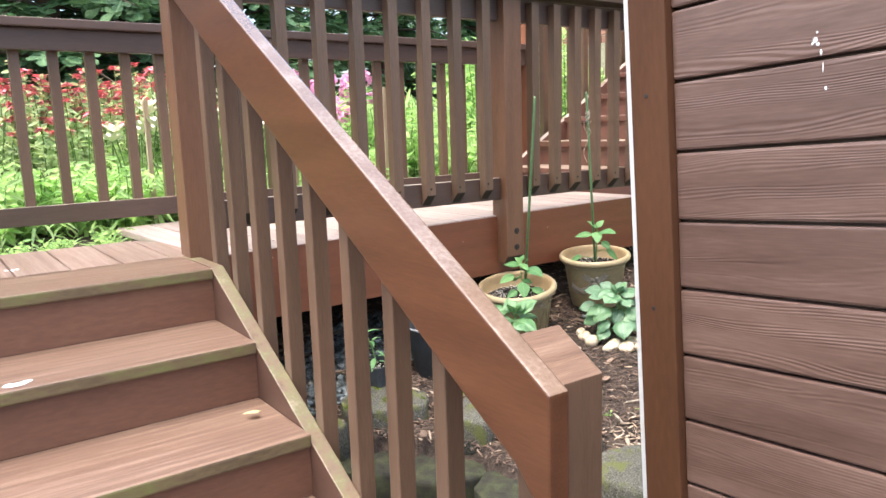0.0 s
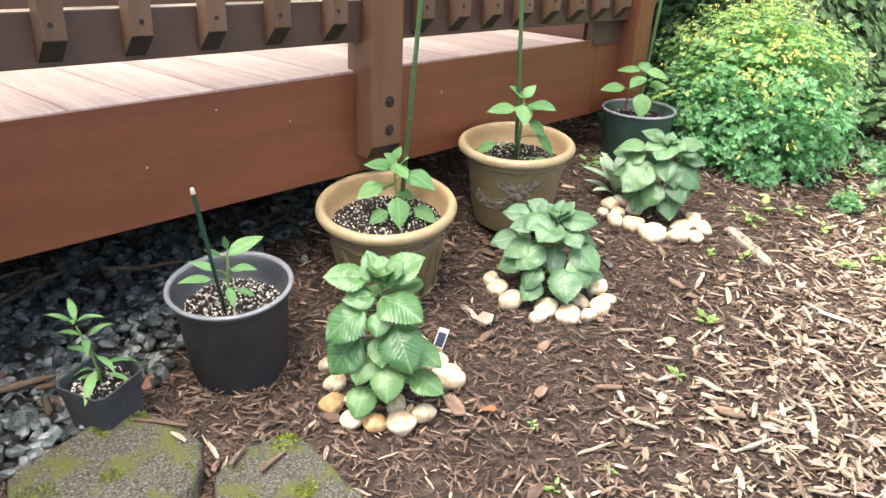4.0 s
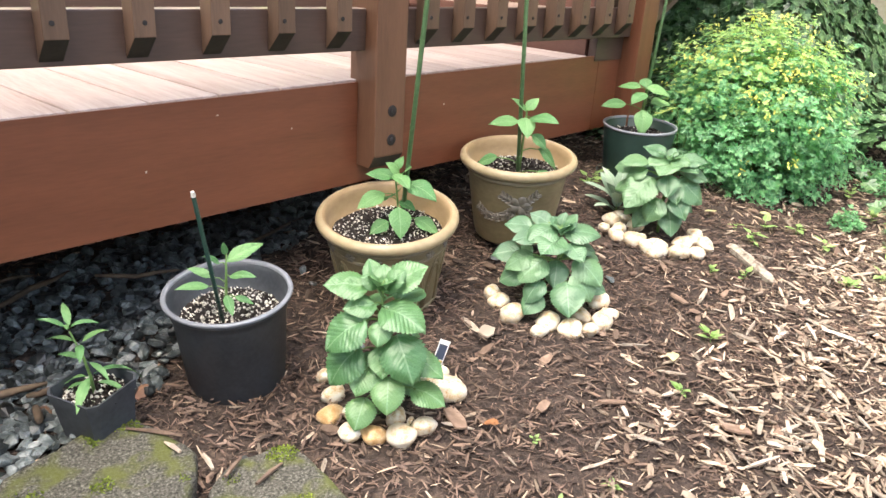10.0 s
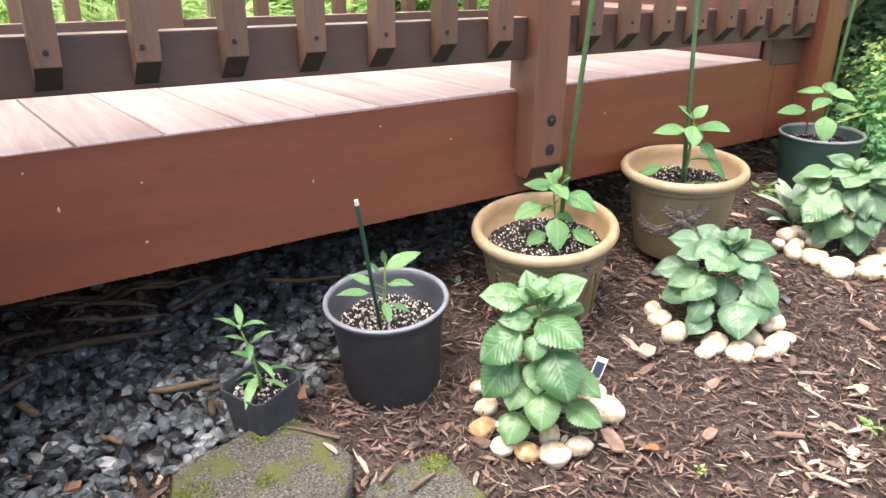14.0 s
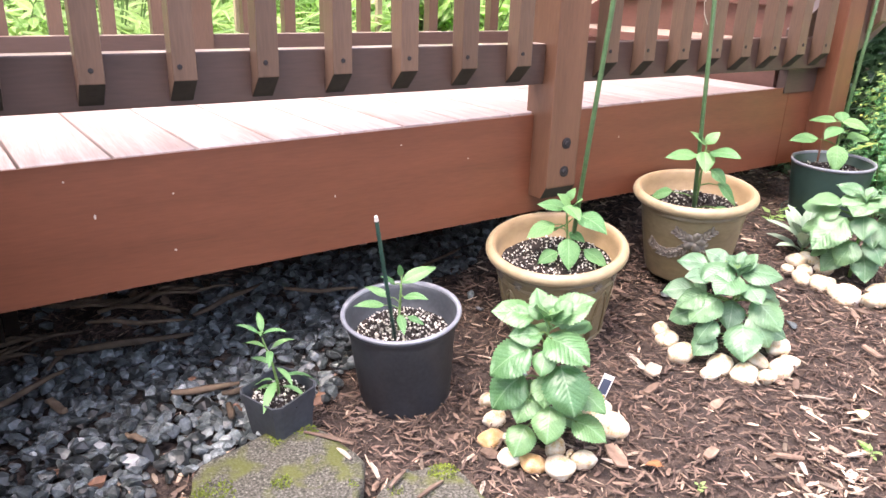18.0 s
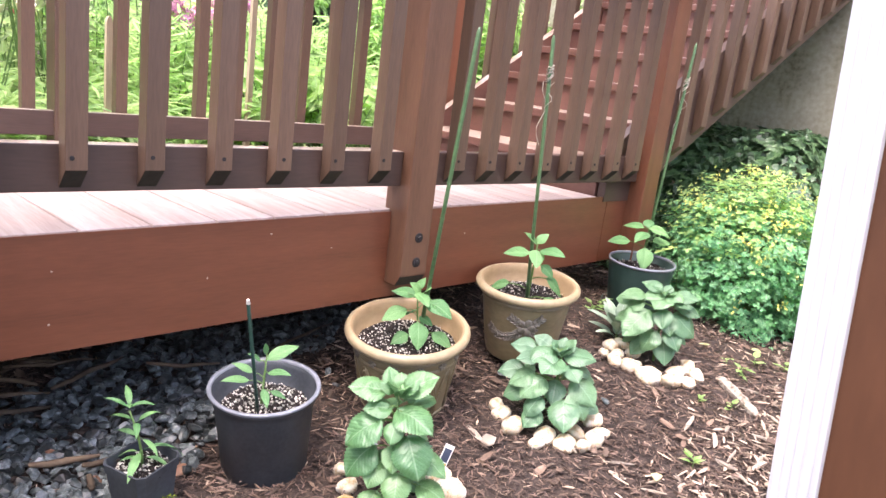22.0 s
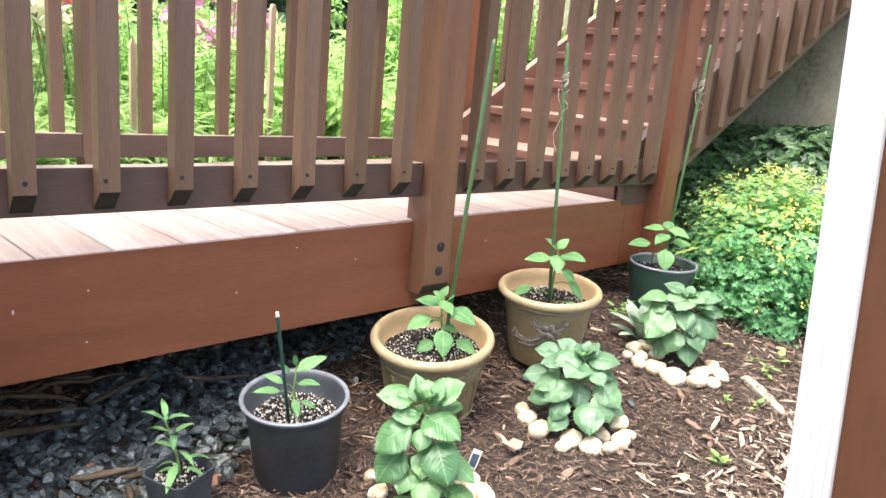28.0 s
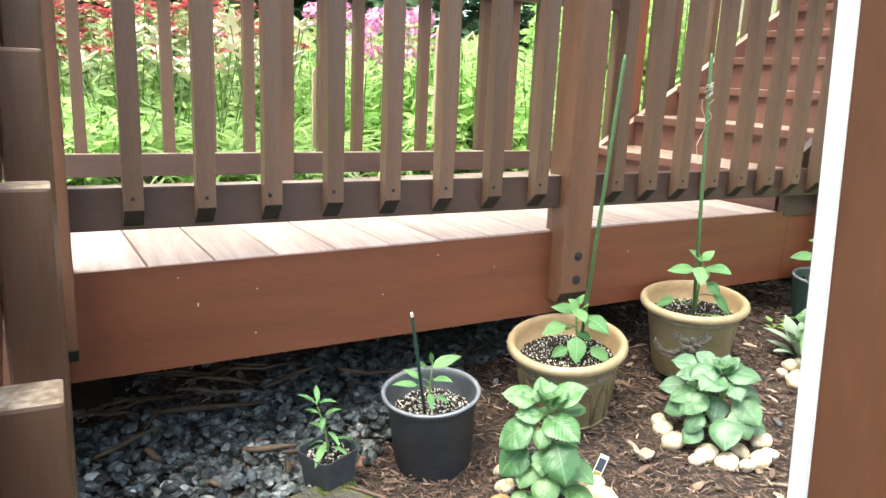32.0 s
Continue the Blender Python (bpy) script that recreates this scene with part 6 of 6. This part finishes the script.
moss_m = surface("yellow-green moss", tones((0.14, 0.185, 0.02), 0.6), 0.9, 60, bump=0, vary=0.45, island=True)


slab([(-0.10, -0.21), (0.05, -0.165), (0.13, -0.16), (0.19, -0.315), (0.105, -0.44), (-0.115, -0.345)], -0.486, 0.13, 1, "flat grey edging stone with moss patches on the soil", ((-0.075, -0.29, 0.033), (-0.065, -0.335, 0.022), (0.028, -0.318, 0.017), (0.12, -0.20, 0.022), (0.06, -0.20, 0.014), (0.13, -0.38, 0.008)))
slab([(0.145, -0.42), (0.21, -0.385), (0.305, -0.385), (0.315, -0.50), (0.295, -0.62), (0.16, -0.66), (0.09, -0.54)], -0.494, 0.13, 2, "flat grey edging stone with moss at its edge", ((0.28, -0.42, 0.026), (0.16, -0.50, 0.015), (0.24, -0.54, 0.02), (0.19, -0.42, 0.012)))
slab([(-0.30, -0.225), (-0.16, -0.265), (-0.135, -0.37), (-0.30, -0.40), (-0.38, -0.30)], -0.50, 0.13, 3, "flat grey edging stone under the stair rail", ((-0.2, -0.30, 0.02), (-0.30, -0.27, 0.025)))
slab([(0.20, -0.70), (0.40, -0.66), (0.47, -0.80), (0.40, -0.93), (0.20, -0.90)], -0.525, 0.14, 4, "flat pale edging stone beside the path")
slab([(0.22, -0.94), (0.44, -0.96), (0.53, -1.05), (0.48, -1.2), (0.24, -1.2)], -0.535, 0.16, 5, "rough pale edging stone beside the shed")
for k, (x, y, r) in enumerate(((-0.33, -0.36, 0.12), (-0.09, -0.43, 0.13), (0.06, -0.60, 0.13), (0.13, -0.82, 0.12), (0.16, -1.05, 0.13))):
    slab([(x + r * math.cos(a + 0.3 * k) * (1 + 0.15 * math.sin(3 * a)), y + r * math.sin(a + 0.3 * k)) for a in [2 * math.pi * i / 7 for i in range(7)]], -0.615, 0.19, 10 + k, "rough dark mossy stone in the low retaining edge", (), wall_stone)

# ---- twigs and splinters lying on the gravel and stones ----
twig_m = surface("brown twig", tones((0.12, 0.085, 0.055), 0.55), 0.85, 30, (1, 1, 1), 80, 0.5, vary=0.4)
tw = random.Random(909)
for x, y, a, L, r in [(0.70, 0.235, 20, 0.30, 0.004), (0.0, 0.02, -12, 0.13, 0.007), (-0.30, 0.20, 35, 0.20, 0.006), (-0.22, 0.30, 60, 0.16, 0.005), (-0.10, 0.27, -8, 0.28, 0.008), (0.15, 0.33, 25, 0.22, 0.006), (-0.26, 0.12, 110, 0.07, 0.009), (0.06, -0.02, 4, 0.08, 0.006), (0.35, 0.25, -30, 0.18, 0.005), (0.02, -0.07, 75, 0.06, 0.007), (0.13, -0.06, 35, 0.06, 0.006), (-0.15, -0.05, 120, 0.05, 0.006)] + [(tw.uniform(-0.5, 0.1), tw.uniform(0.34, 0.58), tw.uniform(-40, 50), tw.uniform(0.08, 0.24), tw.uniform(0.003, 0.008)) for _ in range(26)]:
    c, d = Vector((x, y, ground(x, y) + 0.030)), Vector((math.cos(radians(a)), math.sin(radians(a)), 0)) * L / 2
    n = Vector((-d.y, d.x, 0)).normalized()
    line = [c + d * u + n * tw.uniform(-0.03, 0.03) * L + Vector((0, 0, tw.uniform(-0.004, 0.006))) for u in (-1, -0.5, 0, 0.5, 1)]
    thing("twig", tube(line, [r * 0.7, r, r * 1.1, r * 0.9, r * 0.5], 6), twig_m, "brown twig lying on the gravel", "twig", "twigs on the gravel", smooth=True)
for x, y, z, a, L, m in ((0.145, -0.245, -0.480, 128, 0.10, chip_mid), (0.20, -0.405, -0.485, 30, 0.05, chip_mid), (0.175, -0.37, -0.482, 80, 0.045, chip_white), (0.235, -0.455, -0.486, 15, 0.06, chip_mid), (0.15, -0.30, -0.482, 100, 0.04, chip_white)):
    c, d = Vector((x, y, z)), Vector((math.cos(radians(a)), math.sin(radians(a)), 0)) * L / 2
    thing("wood_splinter", tube([c - d, c + Vector((0, 0, 0.002)), c + d], [0.003, 0.0045, 0.002], 5), m, "pale splinter of wood on an edging stone", "wood chip", "splinters on the stones")

# ---- small things on the bed ----
stick_m = surface("weathered stick", [(0.38, (0.085, 0.065, 0.05)), (0.46, (0.24, 0.20, 0.155)), (0.60, (0.42, 0.37, 0.30))], 0.9, 38, (1, 1, 1), 110, 0.9)
pa, pb = Vector((1.675, -0.553, ground(1.675, -0.553) + 0.014)), Vector((1.584, -0.719, ground(1.584, -0.719) + 0.012))
bm = tube([pa + (pb - pa) * t for t in [i / 8 for i in range(9)]], [0.008, 0.017, 0.015, 0.018, 0.015, 0.018, 0.014, 0.015, 0.006], 7)
thing("stick", bm, stick_m, "weathered grey stick lying on the mulch", "stick")
tag_m = surface("white plastic tag", tones((0.85, 0.85, 0.85), 0.97), 0.4, 10, bump=0)
navy_m = surface("printed dark panel", tones((0.06, 0.08, 0.13), 0.9), 0.5, 10, bump=0)
ochre_m = surface("printed ochre panel", tones((0.6, 0.45, 0.12), 0.9), 0.5, 10, bump=0)
up_t, face_t = Vector((0.28, -0.12, 0.95)).normalized(), Vector((-0.62, -0.75, 0.2))
right_t = up_t.cross(face_t).normalized()
face_t = right_t.cross(up_t)
tag_pose = Matrix((right_t, up_t, face_t)).transposed().to_4x4()
tag_pose.translation = (0.660, -0.392, ground(0.66, -0.392) - 0.03)
tag = empty("plant_label", tag_pose, "white plastic plant label with a dark printed panel in the mulch", "plant label")
part("tag", box(-0.011, 0.011, 0.0, 0.095, -0.0006, 0.0006, 0.0004), tag_m, tag, "white plastic strip")
part("print", box(-0.0085, 0.0085, 0.052, 0.085, 0.0006, 0.0009), navy_m, tag, "dark printed panel")
part("print", box(-0.0085, 0.0085, 0.038, 0.050, 0.0006, 0.0009), ochre_m, tag, "ochre printed band")
more = random.Random(88)
LOOSE = tuple((more.uniform(1.75, 2.9), more.uniform(-1.15, -0.55), more.randint(4, 7), more.uniform(0.7, 1.6)) for _ in range(34))
WEED = leaf_mesh("weed leaf", lime_m, 0.022, 0.014, "ovate", 0.2, 0.2, 0.001, 0, 0, 6, 4, 0.3, 90)
for k, (x, y, n, s) in enumerate(((1.221, -0.727, 8, 1.0), (1.011, -0.768, 7, 0.8), (0.66, -0.661, 4, 0.6), (0.689, -0.815, 5, 0.6), (0.583, -0.778, 5, 0.7), (1.557, -0.654, 6, 0.9), (1.498, -0.583, 6, 0.8), (1.78, -0.58, 5, 0.8), (1.83, -0.50, 5, 0.9), (2.0, -0.62, 6, 1.1), (1.95, -0.72, 6, 1.2), (1.62, -0.10, 6, 1.3), (1.69, -0.08, 6, 1.4), (2.12, -0.86, 7, 1.6), (2.3, -0.95, 7, 1.8), (2.05, -1.0, 6, 1.4)) + LOOSE):
    w = empty("weed_seedling", (x, y, ground(x, y)), "tiny bright green weed seedling in the mulch", "weed", "weed seedlings")
    r = random.Random(k)
    part("stem", tube([(0, 0, -0.005), (0, 0, 0.02 * s)], 0.0012, 5), stem_m, w)
    for i in range(n):
        put("leaf", WEED, w, (0, 0, r.uniform(0.006, 0.022) * s), r.uniform(0, 360), r.uniform(0, 45), s * r.uniform(0.8, 1.4))
dead_m = leaf_material("dry orange leaf", (0.30, 0.10, 0.04), (0.42, 0.17, 0.08), (0.45, 0.22, 0.1), 0.7, 6, 0.8, 0.1, 0.3)
yell_m = leaf_material("fallen yellow leaf", (0.48, 0.47, 0.2), (0.62, 0.6, 0.32), (0.62, 0.6, 0.35), 0.6, 6, 0.8, 0.2, 0.3)
DEAD = leaf_mesh("dry leaf", dead_m, 0.034, 0.024, "ovate", 0.3, 0.5, 6, 0.1, 0, 10, 6, 0.1, 95)
YEL = leaf_mesh("yellow leaf", yell_m, 0.04, 0.028, "ovate", 0.15, 0.2, 0.001, 0, 0, 8, 4, 0.1, 96)
for me, x, y, a, lab in ((DEAD, 0.635, -0.602, 40, "curled orange-brown dry leaf on the mulch"), (YEL, 1.098, -0.698, 120, "small fallen yellow leaf on the mulch"), (YEL, 1.86, -0.42, 60, "small fallen yellow leaf on the mulch"), (YEL, 2.0, -0.5, 160, "small fallen yellow leaf on the mulch"), (YEL, -0.542, -0.692, 80, "small fallen yellow leaf on the wooden step")):
    o = tagged(new("fallen_leaf", me), lab, "leaf", "fallen leaves")
    o.matrix_world = Matrix.Translation((x, y, (ground(x, y) if x > -0.4 else DECK - 0.30) + 0.018)) @ pose(0, 0, 0, 8, 5, a)

for k, (x, y, r) in enumerate(((2.10, -0.98, 0.05), (2.34, -0.86, 0.07), (2.5, -1.08, 0.06), (2.6, -0.78, 0.09), (2.78, -0.95, 0.08), (2.85, -0.70, 0.09), (2.2, -0.70, 0.05), (3.05, -0.82, 0.12), (2.82, -0.56, 0.11), (2.72, -0.66, 0.09))):
    nr = np.random.default_rng(500 + k)
    w = empty("ferny_weed", (x, y, ground(x, y)), "low ferny light green weed in the mulch", "weed", "ferny weeds")
    n = int(420 * r / 0.12)
    rad, ang = r * np.sqrt(nr.random(n)), nr.uniform(0, 6.283, n)
    pl = np.stack([rad * np.cos(ang), rad * np.sin(ang), 0.012 + 0.07 * nr.random(n) * (1 - (rad / r) ** 2)], -1)
    part("foliage", scatter("foliage", LOBED[0], LOBED[1], pl, turns(nr, np.tile([0, 0, 1.0], (n, 1)), True, 0.5), nr.uniform(0.010, 0.02, n), LOBED[2]), fern_m, w)["kind"] = "stuff"

# ---- flower garden beyond the walkway ----
STRAP = leaf_mesh("strap leaf", grass_m, 0.55, 0.024, "strap", 0.85, 0.5, 0.001, 0, 0, 10, 2, 0.0, 101)


def joined(name, me, places, axes, sizes, m):
    """Many copies of a leaf mesh in one mesh, with its leaf coordinates kept."""
    v = np.array([q.co for q in me.vertices])
    f = [tuple(p.vertices) for p in me.polygons]
    lay = me.uv_layers[0].data
    flat = np.array([lay[i].uv for p in me.polygons for i in p.loop_indices])
    n = len(places)
    w = np.einsum("nij,kj->nki", np.asarray(axes), v) * np.asarray(sizes)[:, None, None] + np.asarray(places)[:, None]
    out = bpy.data.meshes.new(name)
    out.from_pydata(w.reshape(-1, 3).tolist(), [], [tuple(i + len(v) * c for i in q) for c in range(n) for q in f])
    out.uv_layers.new(name="UVMap").data.foreach_set("uv", np.tile(flat, (n, 1)).ravel())
    out.polygons.foreach_set("use_smooth", [True] * len(out.polygons))
    return out


def euler_turns(rng, n, lo, hi):
    return np.array([np.array(Euler((radians(rng.uniform(lo, hi)), radians(rng.uniform(-15, 15)), rng.uniform(0, 6.283))).to_matrix()) for _ in range(n)])


def daylily(seed, flowers):
    rng = np.random.default_rng(seed)
    p = empty("daylily", (0, 0, 0), "daylily clump of arching green strap leaves with pale flowers", "plant", "garden flowers")
    n = 46
    part("foliage", joined("foliage", STRAP, rng.normal(0, 0.035, (n, 3)) * (1, 1, 0), euler_turns(rng, n, 45, 82), rng.uniform(0.6, 1.05, n), grass_m), grass_m, p)["kind"] = "stuff"
    for k in range(flowers):
        top = Vector((rng.uniform(-0.14, 0.14), rng.uniform(-0.14, 0.14), rng.uniform(0.42, 0.66)))
        part("stem", tube([(0, 0, 0), top * 0.5, top], [0.004, 0.0035, 0.003], 5), stem_m, p)
        fr = np.array([np.array(Euler((radians(35), 0, radians(60 * i))).to_matrix()) for i in range(6)])
        part("flower", scatter("flower", OVAL[0], OVAL[1], [tuple(top)] * 6, fr, [0.085] * 6), cream_m, p, "pale cream trumpet flower")
    return p


def stemmed(name, seed, n, height, leaf_len, leaf_pairs, head, head_m, label, wide=0.13, kind=OVAL):
    """A clump of upright leafy stems, each with a flower head where head is given."""
    rng = np.random.default_rng(seed)
    p = empty(name, (0, 0, 0), label, "plant", "garden flowers")
    places, ways, sizes = [], [], []
    for k in range(n):
        b = rng.normal(0, wide * 0.6, 2)
        t = b * 1.5 + rng.normal(0, 0.04, 2)
        h = height * rng.uniform(0.68, 1.06)
        part("stem", tube([(b[0], b[1], 0), ((b[0] + t[0]) / 2, (b[1] + t[1]) / 2, h * 0.5), (t[0], t[1], h)], [0.004, 0.0033, 0.0025], 5), stem_m, p)
        for j in range(leaf_pairs):
            u = (j + 0.6) / leaf_pairs
            for s in range(2):
                a = rng.uniform(0, 6.283)
                places.append((b[0] + (t[0] - b[0]) * u, b[1] + (t[1] - b[1]) * u, h * u))
                ways.append((math.cos(a) * 0.6, math.sin(a) * 0.6, 0.8))
                sizes.append(leaf_len * rng.uniform(0.7, 1.2))
        if head == "balm":
            m = 26
            fr = np.array([np.array(Euler((radians(rng.uniform(-28, 12)), 0, rng.uniform(0, 6.283))).to_matrix()) for _ in range(m)])
            part("flower", scatter("flower", OVAL[0], OVAL[1], [(t[0], t[1], h + rng.uniform(-0.004, 0.012)) for _ in range(m)], fr, rng.uniform(0.030, 0.048, m)), head_m, p, "ragged red flower head")
        elif head == "phlox":
            m = 70
            d = rng.normal(0, 1, (m, 3))
            d /= np.linalg.norm(d, axis=1, keepdims=True)
            part("flower", scatter("flower", LOBED[0], LOBED[1], np.array([t[0], t[1], h + 0.02]) + d * (0.055, 0.055, 0.05), turns(rng, d, True, 0.2), rng.uniform(0.022, 0.032, m)), head_m, p, "domed pink flower cluster")
    part("foliage", scatter("foliage", kind[0], kind[1], places, turns(rng, ways, True, 0.25), sizes, kind[2]), balm_m if head == "balm" else lime_m, p)["kind"] = "stuff"
    return p


models = {
    "lily": daylily(201, 6),
    "lily2": daylily(202, 0),
    "balm": stemmed("bee_balm", 203, 13, 0.66, 0.052, 20, "balm", red_m, "bee balm with leafy stems and ragged red flowers"),
    "balm2": stemmed("bee_balm", 204, 12, 0.6, 0.055, 20, "balm", red_m, "bee balm with leafy stems and ragged red flowers"),
    "phlox": stemmed("phlox", 205, 6, 0.68, 0.08, 17, "phlox", pink_m, "phlox with leafy stems and domed pink flower clusters"),
    "leafy": stemmed("leafy_perennial", 206, 12, 0.55, 0.09, 26, None, None, "slender-leaved bright green perennial without flowers", 0.13, SLENDER),
    "tall": stemmed("leafy_perennial", 208, 10, 0.95, 0.08, 34, None, None, "tall bright green perennial against the house", 0.15),
    "leafy2": stemmed("leafy_perennial", 207, 11, 0.34, 0.08, 15, None, None, "low leafy bright green perennial without flowers", 0.16),
}
grng = random.Random(301)
used = set()


def plant(kind, x, y, s=1.0):
    if kind in used:
        o = copy_thing(models[kind], pose(x, y, ground(x, y) - 0.005, 0, 0, grng.uniform(0, 360)))
    else:
        used.add(kind)
        o = models[kind]
        o.matrix_basis = pose(x, y, ground(x, y) - 0.005, 0, 0, grng.uniform(0, 360))
    o.scale = (s, s, s)
    return o


for i in range(58):
    x = grng.uniform(-2.6, 0.65)
    plant(grng.choice(("balm", "balm2")), x, grng.uniform(1.75 if x < -0.2 else 2.25, 4.2), grng.uniform(1.05, 1.28))
for x, y in ((0.19, 1.70), (0.39, 1.72), (0.30, 1.95), (0.02, 1.80), (0.55, 1.95), (-0.2, 1.65), (0.15, 2.15), (0.62, 2.25)):
    plant("lily", x, y, grng.uniform(0.9, 1.05))
for x, y in ((0.62, 1.6), (0.75, 1.75), (0.1, 1.52), (0.32, 1.55), (0.5, 1.5), (0.95, 1.55), (1.15, 1.6), (0.8, 2.0), (-0.45, 1.6), (-0.75, 1.62)):
    plant("lily2", x, y, grng.uniform(0.75, 0.95))
for x, y in ((1.05, 2.35), (1.25, 2.3), (1.45, 2.6), (1.25, 2.15), (1.75, 2.9)):
    plant("phlox", x, y, grng.uniform(1.0, 1.12))
for i in range(84):
    x, y = grng.uniform(0.95, 3.3), grng.uniform(1.5, 3.8)
    plant(grng.choice(("leafy", "leafy2", "leafy", "lily2")), x, y, grng.uniform(0.85, 1.2))
for i in range(20):
    plant("tall", grng.uniform(2.6, 3.5), grng.uniform(1.5, 3.6), grng.uniform(0.95, 1.15))
for i in range(14):
    plant("leafy2", grng.uniform(-0.4, 0.9), grng.uniform(2.3, 3.6), grng.uniform(0.85, 1.2))
for i in range(24):
    plant("leafy2", grng.uniform(-2.6, -0.25), grng.uniform(1.4, 1.95), grng.uniform(0.7, 1.0))
for i in range(18):
    plant(grng.choice(("leafy", "balm")), grng.uniform(-3.5, 3.2), grng.uniform(3.8, 6.0), grng.uniform(1.0, 1.3))
for i in range(30):
    x, y = grng.uniform(-2.6, -0.5), grng.uniform(0.70, 1.0)
    plant("leafy2" if i % 4 == 0 else "lily2", x, y, grng.uniform(0.3, 0.42))
wood_m = surface("pale wooden garden stake", tones((0.42, 0.33, 0.22), 0.75), 0.8, 10, (4, 4, 0.5), 60, 0.3)
for x, y, h in ((0.58, 1.48, 0.52), (-0.18, 1.5, 0.66), (1.13, 1.42, 0.72), (0.15, 1.55, 0.6)):
    s = empty("wooden_stake", (x, y, ground(x, y)), "pale square wooden stake among the flowers", "garden stake", "wooden stakes")
    part("post", prism([(-0.011, -0.1), (0.011, -0.1), (0.011, h - 0.02), (0.004, h), (-0.004, h), (-0.011, h - 0.02)], "y", -0.011, 0.011), wood_m, s)


# ---- trees behind the garden ----
def conifer():
    rng = np.random.default_rng(401)
    t = empty("conifer", (0, 0, 0), "tall dark conifer behind the flower garden", "tree", "dark conifers")
    part("trunk", tube([(0, 0, 0), (0.05, 0, 3), (0, 0.05, 7)], [0.2, 0.14, 0.03], 10), bark_m, t, "rough brown trunk", True)
    places, axes, sizes = [], [], []
    bm = bmesh.new()
    for k in range(90):
        z = 0.25 + 6.6 * (k / 90)
        R = 2.1 * (1 - z / 7.4) + 0.15
        a = k * 2.4 + rng.uniform(-0.3, 0.3)
        tip = Vector((R * math.cos(a), R * math.sin(a), z - 0.18 * R))
        tube([(0, 0, z + 0.05), (tip.x * 0.5, tip.y * 0.5, z + 0.04), tip], [0.03, 0.018, 0.006], 4, bm)
        for j in range(int(26 * R) + 6):
            u = rng.uniform(0.12, 1.0)
            p = (tip.x * u + rng.normal(0, 0.09), tip.y * u + rng.normal(0, 0.09), z - 0.15 * R * u + rng.normal(0, 0.05))
            places.append(p)
            aa = a + rng.normal(0, 0.9)
            axes.append(np.array(Euler((radians(rng.uniform(-50, -5)), rng.uniform(-0.4, 0.4), aa - math.pi / 2)).to_matrix()))
            sizes.append(rng.uniform(0.18, 0.36))
    part("limb", bm, bark_m, t)["kind"] = "stuff"
    part("crown", scatter("crown", LOBED[0], LOBED[1], places, axes, sizes, LOBED[2]), needle_m, t, "drooping dark green sprays")["kind"] = "stuff"
    return t


tree = conifer()
tree.matrix_basis = pose(0.5, 8.5, ground(0.5, 8.5))
for x, y, a in ((-2.8, 9.2, 80), (3.2, 9.0, 150), (-6.0, 8.6, 210), (1.9, 11.0, 300), (6.4, 10.0, 20), (-1.0, 11.5, 60), (-9.5, 9.0, 10), (9.5, 11.0, 100)):
    copy_thing(tree, pose(x, y, ground(x, y), 0, 0, a))

# ---- brick of the house ----
brick_m = surface("red brick", [(0.3, (0.26, 0.11, 0.075)), (0.5, (0.36, 0.17, 0.12)), (0.7, (0.46, 0.26, 0.19))], 0.85, 20, (1, 1, 1), 90, 0.4, vary=0.25)
mortar_m = surface("pale mortar", tones((0.50, 0.47, 0.42), 0.85), 0.95, 40, bump=0.4)
part("mortar", box(3.712, 9.0, -4.0, 3.19, 1.05, 4.5), mortar_m, house, "pale mortar behind the bricks")
bk = mesh_of(box(-0.012, 0.0, -0.0965, 0.0965, -0.0285, 0.0285, 0.003), "brick")
bk.materials.append(brick_m)
for r in range(9):
    for c in range(24):
        o = part("brick", bk, brick_m, house)
        o.location = (3.711, -1.72 + 0.205 * c + (0.1025 if r % 2 else 0), 1.084 + 0.0675 * r)
rest = bmesh.new()
for r in range(9, 50):
    for c in range(24):
        y, z = -1.72 + 0.205 * c + (0.1025 if r % 2 else 0), 1.084 + 0.0675 * r
        box(3.699, 3.711, y - 0.0965, y + 0.0965, z - 0.0285, z + 0.0285, 0, rest)
part("brick", rest, brick_m, house)["kind"] = "stuff"
